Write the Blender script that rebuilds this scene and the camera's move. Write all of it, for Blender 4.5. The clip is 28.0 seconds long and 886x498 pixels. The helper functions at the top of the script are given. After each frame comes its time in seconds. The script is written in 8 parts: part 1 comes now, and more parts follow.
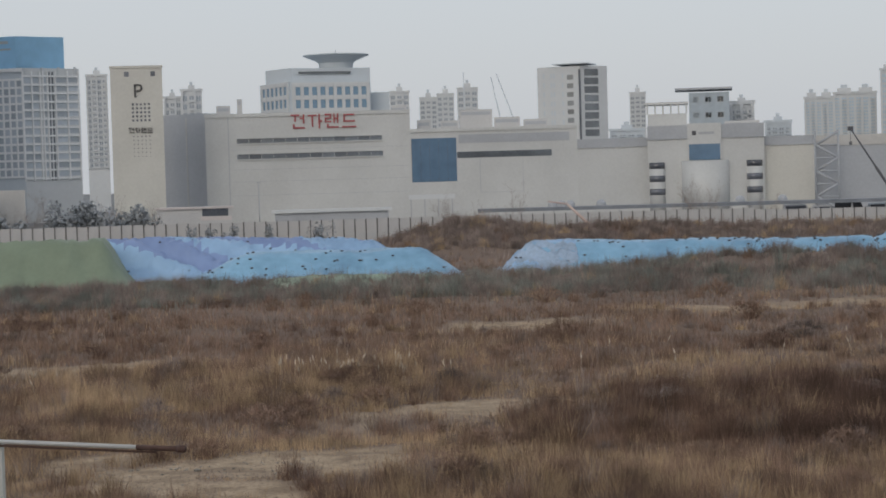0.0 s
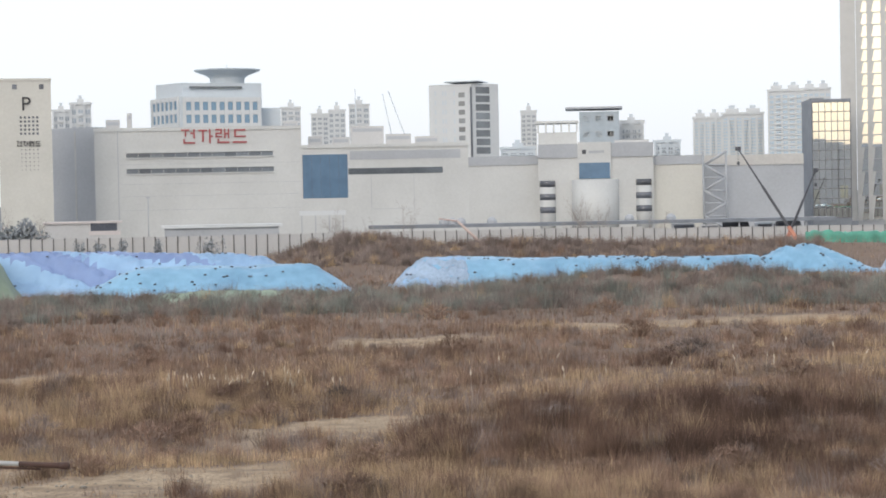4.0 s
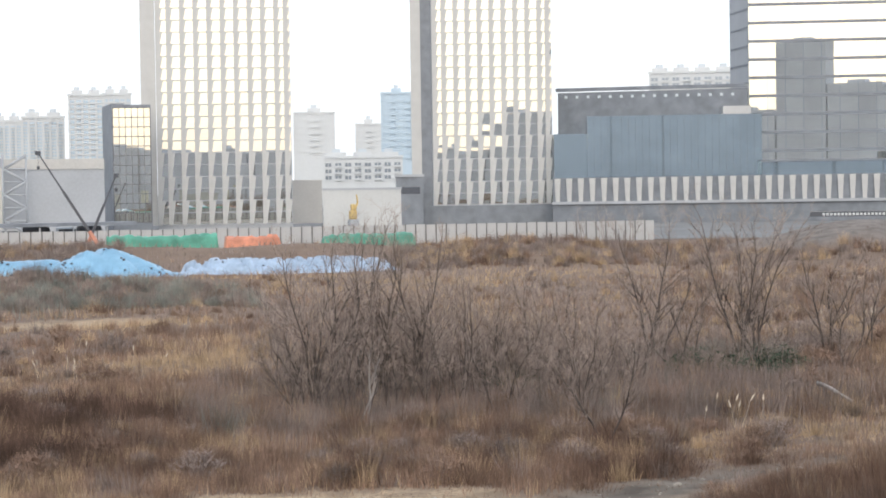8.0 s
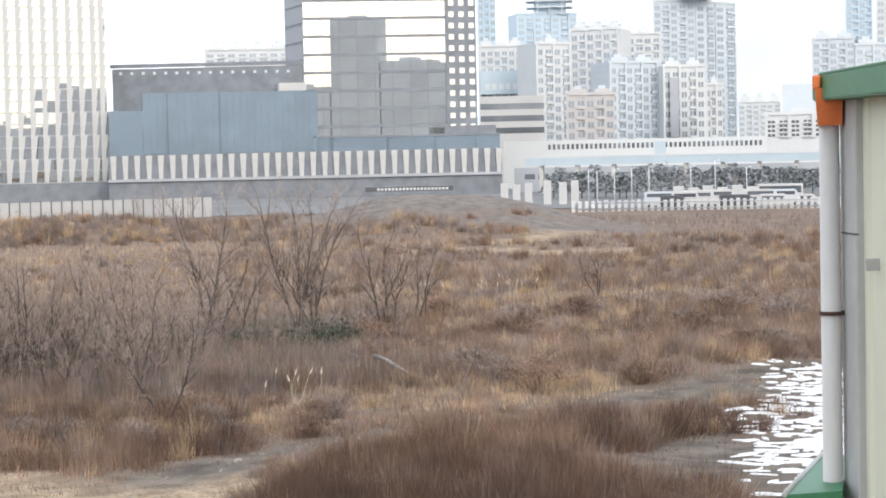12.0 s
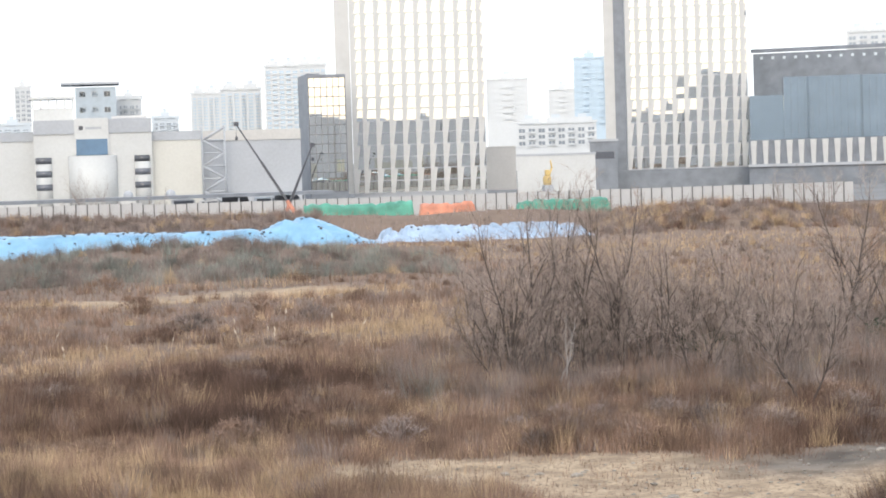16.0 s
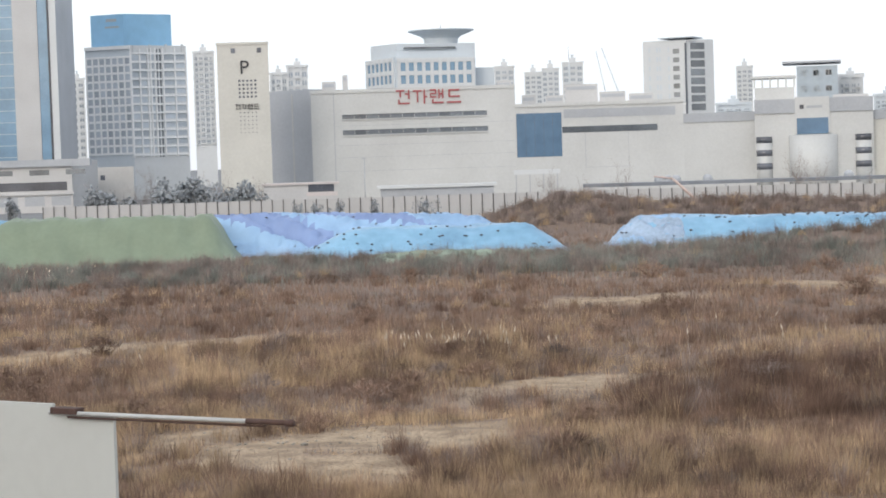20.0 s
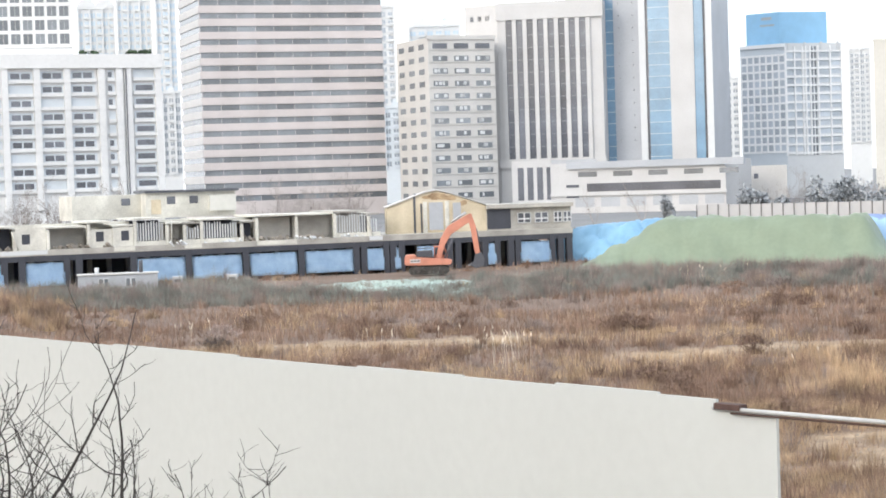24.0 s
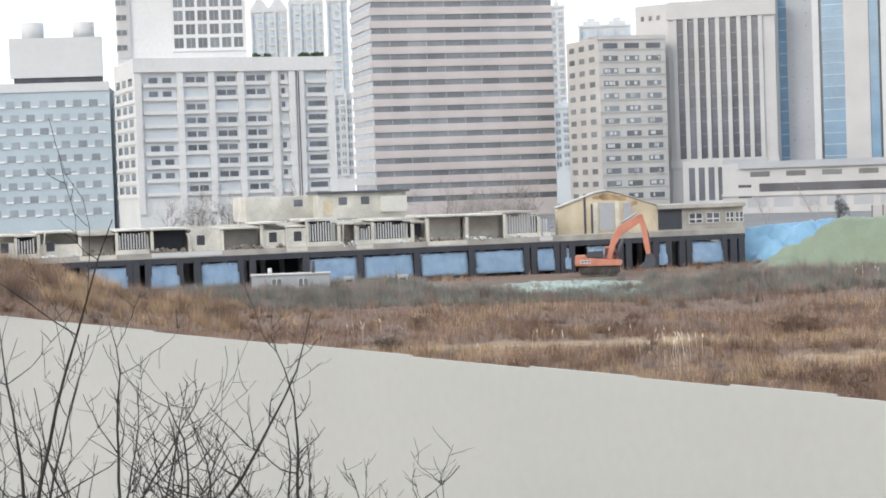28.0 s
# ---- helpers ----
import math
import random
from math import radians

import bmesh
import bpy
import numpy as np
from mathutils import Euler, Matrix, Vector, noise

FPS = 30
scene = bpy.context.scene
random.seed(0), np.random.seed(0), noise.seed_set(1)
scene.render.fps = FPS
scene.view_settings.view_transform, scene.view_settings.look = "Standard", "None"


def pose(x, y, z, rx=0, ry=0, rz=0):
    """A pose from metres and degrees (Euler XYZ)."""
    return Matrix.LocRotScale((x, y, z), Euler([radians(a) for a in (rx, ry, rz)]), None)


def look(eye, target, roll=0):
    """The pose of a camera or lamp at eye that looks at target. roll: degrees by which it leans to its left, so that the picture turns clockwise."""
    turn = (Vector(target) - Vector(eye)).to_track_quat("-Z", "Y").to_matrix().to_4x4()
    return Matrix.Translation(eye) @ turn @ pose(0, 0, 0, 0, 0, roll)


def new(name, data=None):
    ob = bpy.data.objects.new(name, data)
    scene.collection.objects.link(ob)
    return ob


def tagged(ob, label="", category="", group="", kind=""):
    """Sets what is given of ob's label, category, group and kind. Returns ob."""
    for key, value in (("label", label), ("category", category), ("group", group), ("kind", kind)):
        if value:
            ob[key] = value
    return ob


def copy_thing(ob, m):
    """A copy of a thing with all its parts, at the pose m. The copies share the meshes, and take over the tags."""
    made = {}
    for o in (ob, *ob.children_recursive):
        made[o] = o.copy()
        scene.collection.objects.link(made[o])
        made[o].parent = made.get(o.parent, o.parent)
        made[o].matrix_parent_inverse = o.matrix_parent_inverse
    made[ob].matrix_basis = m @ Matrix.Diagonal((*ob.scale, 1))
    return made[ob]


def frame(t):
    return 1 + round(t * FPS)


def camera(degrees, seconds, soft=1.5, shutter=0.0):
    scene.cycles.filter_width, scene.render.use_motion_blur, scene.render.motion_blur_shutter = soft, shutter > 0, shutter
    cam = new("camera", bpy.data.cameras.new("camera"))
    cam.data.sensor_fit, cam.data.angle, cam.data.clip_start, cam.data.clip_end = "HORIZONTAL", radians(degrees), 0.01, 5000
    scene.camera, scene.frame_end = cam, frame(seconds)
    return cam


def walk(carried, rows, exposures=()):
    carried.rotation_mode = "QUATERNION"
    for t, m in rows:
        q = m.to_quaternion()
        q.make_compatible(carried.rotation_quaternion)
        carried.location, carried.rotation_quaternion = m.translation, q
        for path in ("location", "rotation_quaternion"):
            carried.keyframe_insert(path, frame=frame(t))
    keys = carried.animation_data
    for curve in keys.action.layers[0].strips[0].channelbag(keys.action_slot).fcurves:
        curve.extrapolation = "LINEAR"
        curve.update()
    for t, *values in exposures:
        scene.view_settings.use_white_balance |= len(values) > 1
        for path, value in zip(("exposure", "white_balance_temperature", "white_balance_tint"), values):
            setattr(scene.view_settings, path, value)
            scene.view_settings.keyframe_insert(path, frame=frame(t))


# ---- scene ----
import functools

# ---- camera: one viewer turning on an upper floor, bearings in degrees from the start direction ----
EYE_Z = 10.0
ARM = 0.25          # the lens is held this far in front of the turning body
LENS = 25.44

# seconds, bearing, tilt, lean
PATH = [
    (0, -0.044, -2.018, 1.646), (0.5, 0.148, -1.520, 1.642), (1, 0.154, -1.346, 1.409), (1.5, 0.209, -1.208, 1.217),
    (2, -0.113, -1.250, 1.155), (2.5, 0.073, -1.243, 1.234), (4.5, 5.342, -1.728, 0.958), (5, 8.027, -1.705, 0.724),
    (5.5, 10.448, -1.676, 0.716), (6, 12.940, -1.725, 0.803), (6.5, 15.565, -1.671, 0.501), (7, 18.106, -1.803, 0.752),
    (7.5, 21.115, -2.034, 0.862), (8, 23.346, -1.820, 0.861), (8.5, 26.010, -1.635, 0.902), (9, 27.393, -1.784, 1.017),
    (9.5, 30.175, -2.015, 1.063), (10, 33.125, -1.881, 1.094), (10.5, 35.417, -1.967, 1.173), (11, 37.851, -2.296, 1.127),
    (11.5, 37.459, -2.511, 1.222), (13.5, 29.171, -3.048, 1.103), (14, 26.846, -3.246, 1.240), (14.5, 24.833, -3.473, 1.273),
    (15, 21.340, -3.136, 1.404), (15.5, 18.775, -2.955, 1.607), (16, 17.640, -2.689, 1.780), (16.5, 15.014, -2.563, 1.805),
    (17, 12.195, -2.239, 2.011), (17.5, 9.348, -1.936, 2.043), (18, 7.017, -2.103, 1.905), (18.5, 4.458, -2.397, 1.859),
    (19, 2.090, -2.431, 1.725), (19.5, -0.478, -2.618, 1.761), (20, -3.133, -2.647, 1.829), (20.5, -6.032, -2.370, 1.661),
    (22.5, -14.396, -2.564, 1.868), (23, -17.391, -2.371, 1.760), (23.5, -19.660, -2.223, 1.801), (24, -21.999, -2.090, 1.823),
    (24.5, -25.704, -1.863, 1.916), (25, -26.846, -1.722, 1.903), (25.5, -27.642, -1.973, 1.941), (26, -27.448, -1.662, 1.813),
    (26.5, -27.261, -1.486, 1.951), (27, -27.332, -1.578, 1.879), (27.5, -27.136, -1.456, 1.871), (28, -26.958, -1.908, 1.990),
]


def polar(az, d):
    return Vector((d * math.sin(radians(az)), d * math.cos(radians(az))))


def rise(el, d):
    """Height of a thing seen at the elevation el from d metres away."""
    return EYE_Z + d * math.tan(radians(el))


def view(az, el, lean):
    p = polar(az, ARM)
    eye = Vector((p.x, p.y, EYE_Z))
    way = Vector((math.sin(radians(az)) * math.cos(radians(el)), math.cos(radians(az)) * math.cos(radians(el)), math.sin(radians(el))))
    return look(eye, eye + 10 * way, -lean)


cam = camera(LENS, 28.0, soft=1.8)
walk(cam, [(t, view(a, e, r)) for t, a, e, r in PATH],
     exposures=[(0.0, -0.85, 6350, 10), (0.4, -0.55, 6350, 10), (0.8, -0.2, 6350, 10), (2.5, -0.15, 6350, 10), (5.0, -0.05, 6350, 10), (6.0, -0.08, 6350, 10), (7.0, -0.04, 6350, 10), (8.0, 0.16, 6350, 10), (9.0, 0.16, 6350, 10), (10.0, 0.26, 6350, 10), (11.0, 0.38, 6350, 10), (13.0, 0.6, 6350, 10), (14.0, 0.8, 6350, 10), (15.0, 0.92, 6350, 10), (16.0, 0.5, 6350, 10), (18.0, 0.08, 6350, 10), (19.0, 0.15, 6350, 10), (20.0, 0.04, 6350, 10), (22.5, 0.46, 6400, 10), (23.0, 0.58, 6400, 10), (24.0, 0.70, 6350, 10), (25.0, 0.52, 6350, 10), (26.0, 0.46, 6350, 10), (28.0, 0.32, 6350, 10)])

# ---- world and sun: bright overcast winter afternoon ----
world = bpy.data.worlds.new("sky")
scene.world = world
world.use_nodes = True
wn, wl = world.node_tree.nodes, world.node_tree.links
wn.clear()
sky = wn.new("ShaderNodeTexSky")
sky.sky_type, sky.sun_disc = "NISHITA", False
sky.sun_elevation, sky.sun_rotation = radians(24), radians(200)
sky.air_density, sky.dust_density = 1.0, 4.0
bg_sky = wn.new("ShaderNodeBackground")
bg_sky.inputs["Strength"].default_value = 0.05
bg_cloud = wn.new("ShaderNodeBackground")
bg_cloud.inputs["Color"].default_value = (0.93, 0.955, 0.99, 1)
bg_cloud.inputs["Strength"].default_value = 1.0
both = wn.new("ShaderNodeAddShader")
wout = wn.new("ShaderNodeOutputWorld")
wl.new(sky.outputs["Color"], bg_sky.inputs["Color"])
wl.new(bg_sky.outputs[0], both.inputs[0])
wl.new(bg_cloud.outputs[0], both.inputs[1])
wl.new(both.outputs[0], wout.inputs["Surface"])

sun_data = bpy.data.lights.new("sun", "SUN")
sun_data.energy, sun_data.angle, sun_data.color = 0.6, radians(20), (1.0, 0.98, 0.95)
sun = new("sun", sun_data)
# behind the viewer, to the left, veiled by cloud
sun.matrix_world = look((-60, -170, 90), (0, 0, 0))


# ---- materials ----
def material(name, color, rough=0.7, metal=0.0, vary=0.12, scale=1.0, bump=0.0, fine=8.0, second=None, stretch=(1, 1, 1), per_object=0.0, spec=0.5, coords="Object"):
    """Principled surface with two scales of uneven colour and a fine relief."""
    m = bpy.data.materials.new(name)
    m.use_nodes = True
    n, l = m.node_tree.nodes, m.node_tree.links
    b = n["Principled BSDF"]
    b.inputs["Roughness"].default_value, b.inputs["Metallic"].default_value = rough, metal
    b.inputs["Specular IOR Level"].default_value = spec
    tc, mp = n.new("ShaderNodeTexCoord"), n.new("ShaderNodeMapping")
    mp.inputs["Scale"].default_value = stretch
    l.new(tc.outputs[coords], mp.inputs["Vector"])
    big, small = n.new("ShaderNodeTexNoise"), n.new("ShaderNodeTexNoise")
    for tex, s, det in ((big, 0.35 * scale, 4), (small, fine * scale, 3)):
        tex.inputs["Scale"].default_value, tex.inputs["Detail"].default_value = s, det
        l.new(mp.outputs["Vector"], tex.inputs["Vector"])
    mix = n.new("ShaderNodeMix")
    mix.data_type = "RGBA"
    dark = tuple(c * (1 - 2.2 * vary) for c in color)
    lite = tuple(min(1, c * (1 + 1.2 * vary)) for c in color) if second is None else second
    mix.inputs[6].default_value, mix.inputs[7].default_value = (*dark, 1), (*lite, 1)
    add = n.new("ShaderNodeMath")
    add.operation = "MULTIPLY_ADD"
    l.new(small.outputs["Fac"], add.inputs[0])
    add.inputs[1].default_value = 0.5
    l.new(big.outputs["Fac"], add.inputs[2])
    ramp = n.new("ShaderNodeMapRange")
    ramp.inputs["From Min"].default_value, ramp.inputs["From Max"].default_value = 0.5, 1.0
    l.new(add.outputs[0], ramp.inputs["Value"])
    l.new(ramp.outputs[0], mix.inputs[0])
    out = mix.outputs[2]
    if per_object:
        info, hsv = n.new("ShaderNodeObjectInfo"), n.new("ShaderNodeHueSaturation")
        mr = n.new("ShaderNodeMapRange")
        mr.inputs["To Min"].default_value, mr.inputs["To Max"].default_value = 1 - per_object, 1 + per_object
        l.new(info.outputs["Random"], mr.inputs["Value"])
        l.new(mr.outputs[0], hsv.inputs["Value"])
        l.new(out, hsv.inputs["Color"])
        out = hsv.outputs["Color"]
    l.new(out, b.inputs["Base Color"])
    if bump:
        bp = n.new("ShaderNodeBump")
        bp.inputs["Strength"].default_value, bp.inputs["Distance"].default_value = bump, 0.05
        l.new(add.outputs[0], bp.inputs["Height"])
        l.new(bp.outputs[0], b.inputs["Normal"])
    return m


M = {
    "white_panel": material("white_panel", (0.54, 0.55, 0.545), 0.55, vary=0.05, scale=0.25),
    "cream_panel": material("cream_panel", (0.56, 0.555, 0.515), 0.6, vary=0.05, scale=0.25),
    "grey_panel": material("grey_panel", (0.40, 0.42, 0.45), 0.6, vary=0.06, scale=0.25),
    "pale_wall": material("pale_wall", (0.67, 0.68, 0.68), 0.7, vary=0.05, scale=0.2),
    # far walls: pale tones with distance haze put into the colour
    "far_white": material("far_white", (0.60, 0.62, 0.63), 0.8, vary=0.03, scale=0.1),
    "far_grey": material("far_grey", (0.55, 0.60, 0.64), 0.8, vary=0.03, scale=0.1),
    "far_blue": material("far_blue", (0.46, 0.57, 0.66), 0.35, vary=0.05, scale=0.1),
    "pink_stone": material("pink_stone", (0.57, 0.525, 0.515), 0.55, vary=0.06, scale=0.3),
    "stone": material("stone", (0.54, 0.53, 0.51), 0.65, vary=0.06, scale=0.3),
    "light_stone": material("light_stone", (0.51, 0.51, 0.51), 0.65, vary=0.05, scale=0.3),
    "blue_cladding": material("blue_cladding", (0.45, 0.54, 0.60), 0.5, vary=0.05, scale=0.3),
    "glass_grey": material("glass_grey", (0.17, 0.19, 0.21), 0.10, metal=0.0, vary=0.2, scale=0.3, per_object=0.35, spec=1.0),
    # dark glass lifted in tone, town haze put into the colour
    "glass_dark": material("glass_dark", (0.13, 0.14, 0.165), 0.12, vary=0.2, scale=0.3, per_object=0.3, spec=0.7),
    "glass_blue": material("glass_blue", (0.20, 0.33, 0.46), 0.12, vary=0.12, scale=0.3, spec=0.8),
    "glass_gold": material("glass_gold", (0.68, 0.67, 0.615), 0.012, metal=0.9, vary=0.05, scale=0.3, per_object=0.06),
    "glass_teal": material("glass_teal", (0.44, 0.52, 0.56), 0.02, metal=0.75, vary=0.06, scale=0.3),
    # dark cladding lightened in place of distance haze
    "slate": material("slate", (0.20, 0.22, 0.25), 0.5, vary=0.12),
    # far panes, weak in contrast in place of distance haze
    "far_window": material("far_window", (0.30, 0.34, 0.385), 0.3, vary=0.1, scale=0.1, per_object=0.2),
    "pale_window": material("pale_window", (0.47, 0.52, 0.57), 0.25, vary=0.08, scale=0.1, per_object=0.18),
    "rust_stain": material("rust_stain", (0.40, 0.25, 0.14), 0.9, vary=0.2, scale=2, second=(0.58, 0.44, 0.28)),
    "fin": material("fin", (0.51, 0.51, 0.50), 0.5, vary=0.04),
    "dark_metal": material("dark_metal", (0.08, 0.085, 0.10), 0.45, vary=0.15),
    "blue_sign": material("blue_sign", (0.27, 0.50, 0.71), 0.5, vary=0.04),
    "blue_window": material("blue_window", (0.11, 0.19, 0.29), 0.15, vary=0.08, spec=0.8),
    "red": material("red_sign", (0.36, 0.085, 0.09), 0.45, vary=0.08),
    "black": material("black_sign", (0.05, 0.05, 0.055), 0.5, vary=0.08),
    "fence": material("fence", (0.475, 0.48, 0.485), 0.8, vary=0.04, scale=0.6, spec=0.2),
    "fence_gap": material("fence_gap", (0.15, 0.15, 0.15), 0.7),
    "concrete": material("concrete", (0.42, 0.405, 0.37), 0.9, vary=0.18, scale=1.2, bump=0.4),
    "old_wall": material("old_wall", (0.64, 0.63, 0.57), 0.85, vary=0.16, scale=1.0, bump=0.3),
    "yellow_wall": material("yellow_wall", (0.55, 0.46, 0.31), 0.85, vary=0.12, scale=1.0, second=(0.70, 0.62, 0.47)),
    # near-black tone: shade in and under the ruin put into the colour
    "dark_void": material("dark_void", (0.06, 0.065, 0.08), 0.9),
    "rust": material("rust", (0.085, 0.048, 0.038), 0.85, vary=0.25, scale=2),
    "tarp_blue": material("tarp_blue", (0.185, 0.375, 0.57), 0.42, vary=0.12, scale=0.6, second=(0.25, 0.465, 0.645), bump=0.5, fine=1.6, coords="Object"),
    # violet stands in for fold shade, light blue for lit ridges
    "tarp_fold_shade": material("tarp_fold_shade", (0.175, 0.245, 0.455), 0.45, vary=0.08, scale=0.3, second=(0.25, 0.345, 0.575), bump=0.4, fine=1.2),
    "tarp_fold_light": material("tarp_fold_light", (0.25, 0.40, 0.62), 0.42, vary=0.06, scale=0.4, second=(0.34, 0.52, 0.73), bump=0.4, fine=1.5),
    "weed_net": material("weed_net", (0.24, 0.33, 0.245), 0.8, vary=0.25, scale=1.5, second=(0.36, 0.44, 0.34), bump=0.5),
    "tarp_green": material("tarp_green", (0.20, 0.25, 0.175), 0.6, vary=0.06, scale=0.8, bump=0.5, fine=3.0),
    "net_green": material("net_green", (0.11, 0.36, 0.27), 0.7, vary=0.2, scale=1.5, bump=0.5),
    "mat_green": material("mat_green", (0.36, 0.46, 0.41), 0.75, vary=0.22, scale=1.5, bump=0.5),
    "orange_net": material("orange_net", (0.68, 0.29, 0.19), 0.7, vary=0.2, scale=1.5, bump=0.5),
    "exc_orange": material("exc_orange", (0.58, 0.25, 0.17), 0.45, vary=0.12, scale=2),
    "track": material("track", (0.06, 0.055, 0.05), 0.9, vary=0.2, scale=3),
    "sheet_white": material("sheet_white", (0.50, 0.52, 0.495), 0.5, vary=0.03, scale=0.5, fine=20),
    "steel": material("steel", (0.45, 0.47, 0.48), 0.4, metal=0.6, vary=0.1, scale=3),
    "green_metal": material("green_metal", (0.05, 0.20, 0.10), 0.45, vary=0.08, scale=1.5),
    "cream_metal": material("cream_metal", (0.68, 0.69, 0.56), 0.45, vary=0.04, scale=1.0, stretch=(1, 1, 0.2)),
    "trim_grey": material("trim_grey", (0.47, 0.475, 0.465), 0.5, vary=0.06, scale=2),
    "orange_gutter": material("orange_gutter", (0.62, 0.15, 0.03), 0.45, vary=0.08, scale=3),
    "pvc": material("pvc", (0.58, 0.57, 0.55), 0.4, vary=0.05, scale=3, stretch=(1, 1, 0.3)),
    "twig": material("twig", (0.36, 0.29, 0.25), 0.95, vary=0.2, scale=3),
    # hung sheets' blue lightened to stand in for light under the deck
    "tarp_lit": material("tarp_lit", (0.42, 0.65, 0.92), 0.4, vary=0.06, scale=2.5, second=(0.56, 0.75, 0.94), bump=0.5, fine=3.0),
    "tarp_grey": material("tarp_grey", (0.34, 0.44, 0.57), 0.45, vary=0.16, scale=0.8, bump=0.5, fine=3.0),
    "block_blue": material("block_blue", (0.60, 0.645, 0.72), 0.8, vary=0.06, scale=0.1),
    "pink_boom": material("pink_boom", (0.55, 0.44, 0.40), 0.6, vary=0.1),
    # evergreen leaves greyed and lightened, distance haze put into the colour
    "hazed_evergreen": material("hazed_evergreen", (0.33, 0.355, 0.375), 0.9, vary=0.15, scale=1),
    "asphalt": material("asphalt", (0.20, 0.205, 0.21), 0.9, vary=0.12, scale=0.15),
    "bark": material("bark", (0.115, 0.092, 0.08), 0.95, vary=0.25, scale=4, bump=0.4),
    # pale bark near by; on distant trees the paleness is painted haze
    "bark_pale_hazy": material("bark_pale_hazy", (0.35, 0.315, 0.295), 0.95, vary=0.25, scale=4),
    "bark_dark": material("bark_dark", (0.045, 0.040, 0.038), 0.95, vary=0.25, scale=6),
    "evergreen": material("evergreen", (0.045, 0.075, 0.04), 0.9, vary=0.3, scale=2),
    # aerial haze is mixed into the hill's own colour
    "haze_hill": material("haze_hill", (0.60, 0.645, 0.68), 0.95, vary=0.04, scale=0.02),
    "rock": material("rock", (0.31, 0.28, 0.24), 0.9, vary=0.25, scale=2, bump=0.5),
    "snow": material("snow", (0.80, 0.82, 0.84), 0.6, vary=0.05, scale=1.0),
    "truck_white": material("truck_white", (0.55, 0.55, 0.55), 0.5, vary=0.06),
    "grid_white": material("grid_white", (0.78, 0.79, 0.79), 0.7, vary=0.03, scale=0.2),
    "far_rose": material("far_rose", (0.52, 0.505, 0.50), 0.8, vary=0.04, scale=0.1),
    # pane tone with distance haze mixed in, not frosted glass
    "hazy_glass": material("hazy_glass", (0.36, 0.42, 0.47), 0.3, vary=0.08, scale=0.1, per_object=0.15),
    "yellow": material("yellow_paint", (0.60, 0.44, 0.18), 0.5, vary=0.1),
}


# ---- building helpers ----
def mesh_of(bm, mats, smooth=False):
    me = bpy.data.meshes.new("mesh")
    bm.to_mesh(me)
    bm.free()
    for m in (mats if isinstance(mats, (list, tuple)) else [mats]):
        me.materials.append(m)
    if smooth:
        for p in me.polygons:
            p.use_smooth = True
    return me


def thing(name, label, category, x, y, z=0.0, rz=0.0, group="", kind=""):
    ob = new(name)
    ob.matrix_world = pose(x, y, z, 0, 0, rz)
    return tagged(ob, label, category, group, kind)


def put(name, me, parent, m=None, label=""):
    """A mesh as one part of a thing; m is its place in the world's axes, relative to the thing's foot."""
    ob = new(name, me)
    ob.parent = parent
    if m is not None:
        ob.matrix_basis = m
    return tagged(ob, label)


def part(name, bm, mat, parent, label="", smooth=False, m=None):
    return put(name, mesh_of(bm, mat, smooth), parent, m, label)


def add_box(bm, x0, x1, y0, y1, z0, z1, mi=0, m=None):
    vs = [bm.verts.new((x, y, z)) for z in (z0, z1) for y in (y0, y1) for x in (x0, x1)]
    if m is not None:
        for v in vs:
            v.co = m @ v.co
    for q in ((0, 2, 3, 1), (4, 5, 7, 6), (0, 1, 5, 4), (2, 6, 7, 3), (0, 4, 6, 2), (1, 3, 7, 5)):
        bm.faces.new([vs[i] for i in q]).material_index = mi
    return vs


def box(name, x0, x1, y0, y1, z0, z1, mat, parent, m=None, label="", bevel=0.0):
    bm = bmesh.new()
    add_box(bm, x0, x1, y0, y1, z0, z1)
    if bevel:
        bmesh.ops.bevel(bm, geom=bm.edges[:], offset=bevel, segments=1, affect="EDGES")
    return part(name, bm, M[mat] if isinstance(mat, str) else mat, parent, label, False, m)


def prism(name, pts, z0, z1, mat, parent, label=""):
    """An upright solid over a plan; the plan is given relative to the thing's foot."""
    bm = bmesh.new()
    lo, hi = [bm.verts.new((*p, z0)) for p in pts], [bm.verts.new((*p, z1)) for p in pts]
    n = len(pts)
    for i in range(n):
        bm.faces.new((lo[i], lo[(i + 1) % n], hi[(i + 1) % n], hi[i]))
    bm.faces.new(hi), bm.faces.new(lo[::-1])
    bmesh.ops.recalc_face_normals(bm, faces=bm.faces[:])
    return part(name, bm, M[mat], parent, label)


def tube(bm, pts, radii, sides=6, mi=0, cap=True):
    """A bent tapering rod through the points."""
    rings = []
    for i, p in enumerate(pts):
        a, b = pts[max(0, i - 1)], pts[min(len(pts) - 1, i + 1)]
        d = (b - a).normalized() if (b - a).length > 1e-9 else Vector((0, 0, 1))
        u = d.orthogonal().normalized()
        w = d.cross(u)
        rings.append([bm.verts.new(p + radii[i] * (math.cos(2 * math.pi * k / sides) * u + math.sin(2 * math.pi * k / sides) * w)) for k in range(sides)])
    for r0, r1 in zip(rings, rings[1:]):
        for k in range(sides):
            bm.faces.new((r0[k], r0[(k + 1) % sides], r1[(k + 1) % sides], r1[k])).material_index = mi
    if cap:
        bm.faces.new(rings[0][::-1]).material_index = mi
        bm.faces.new(rings[-1]).material_index = mi


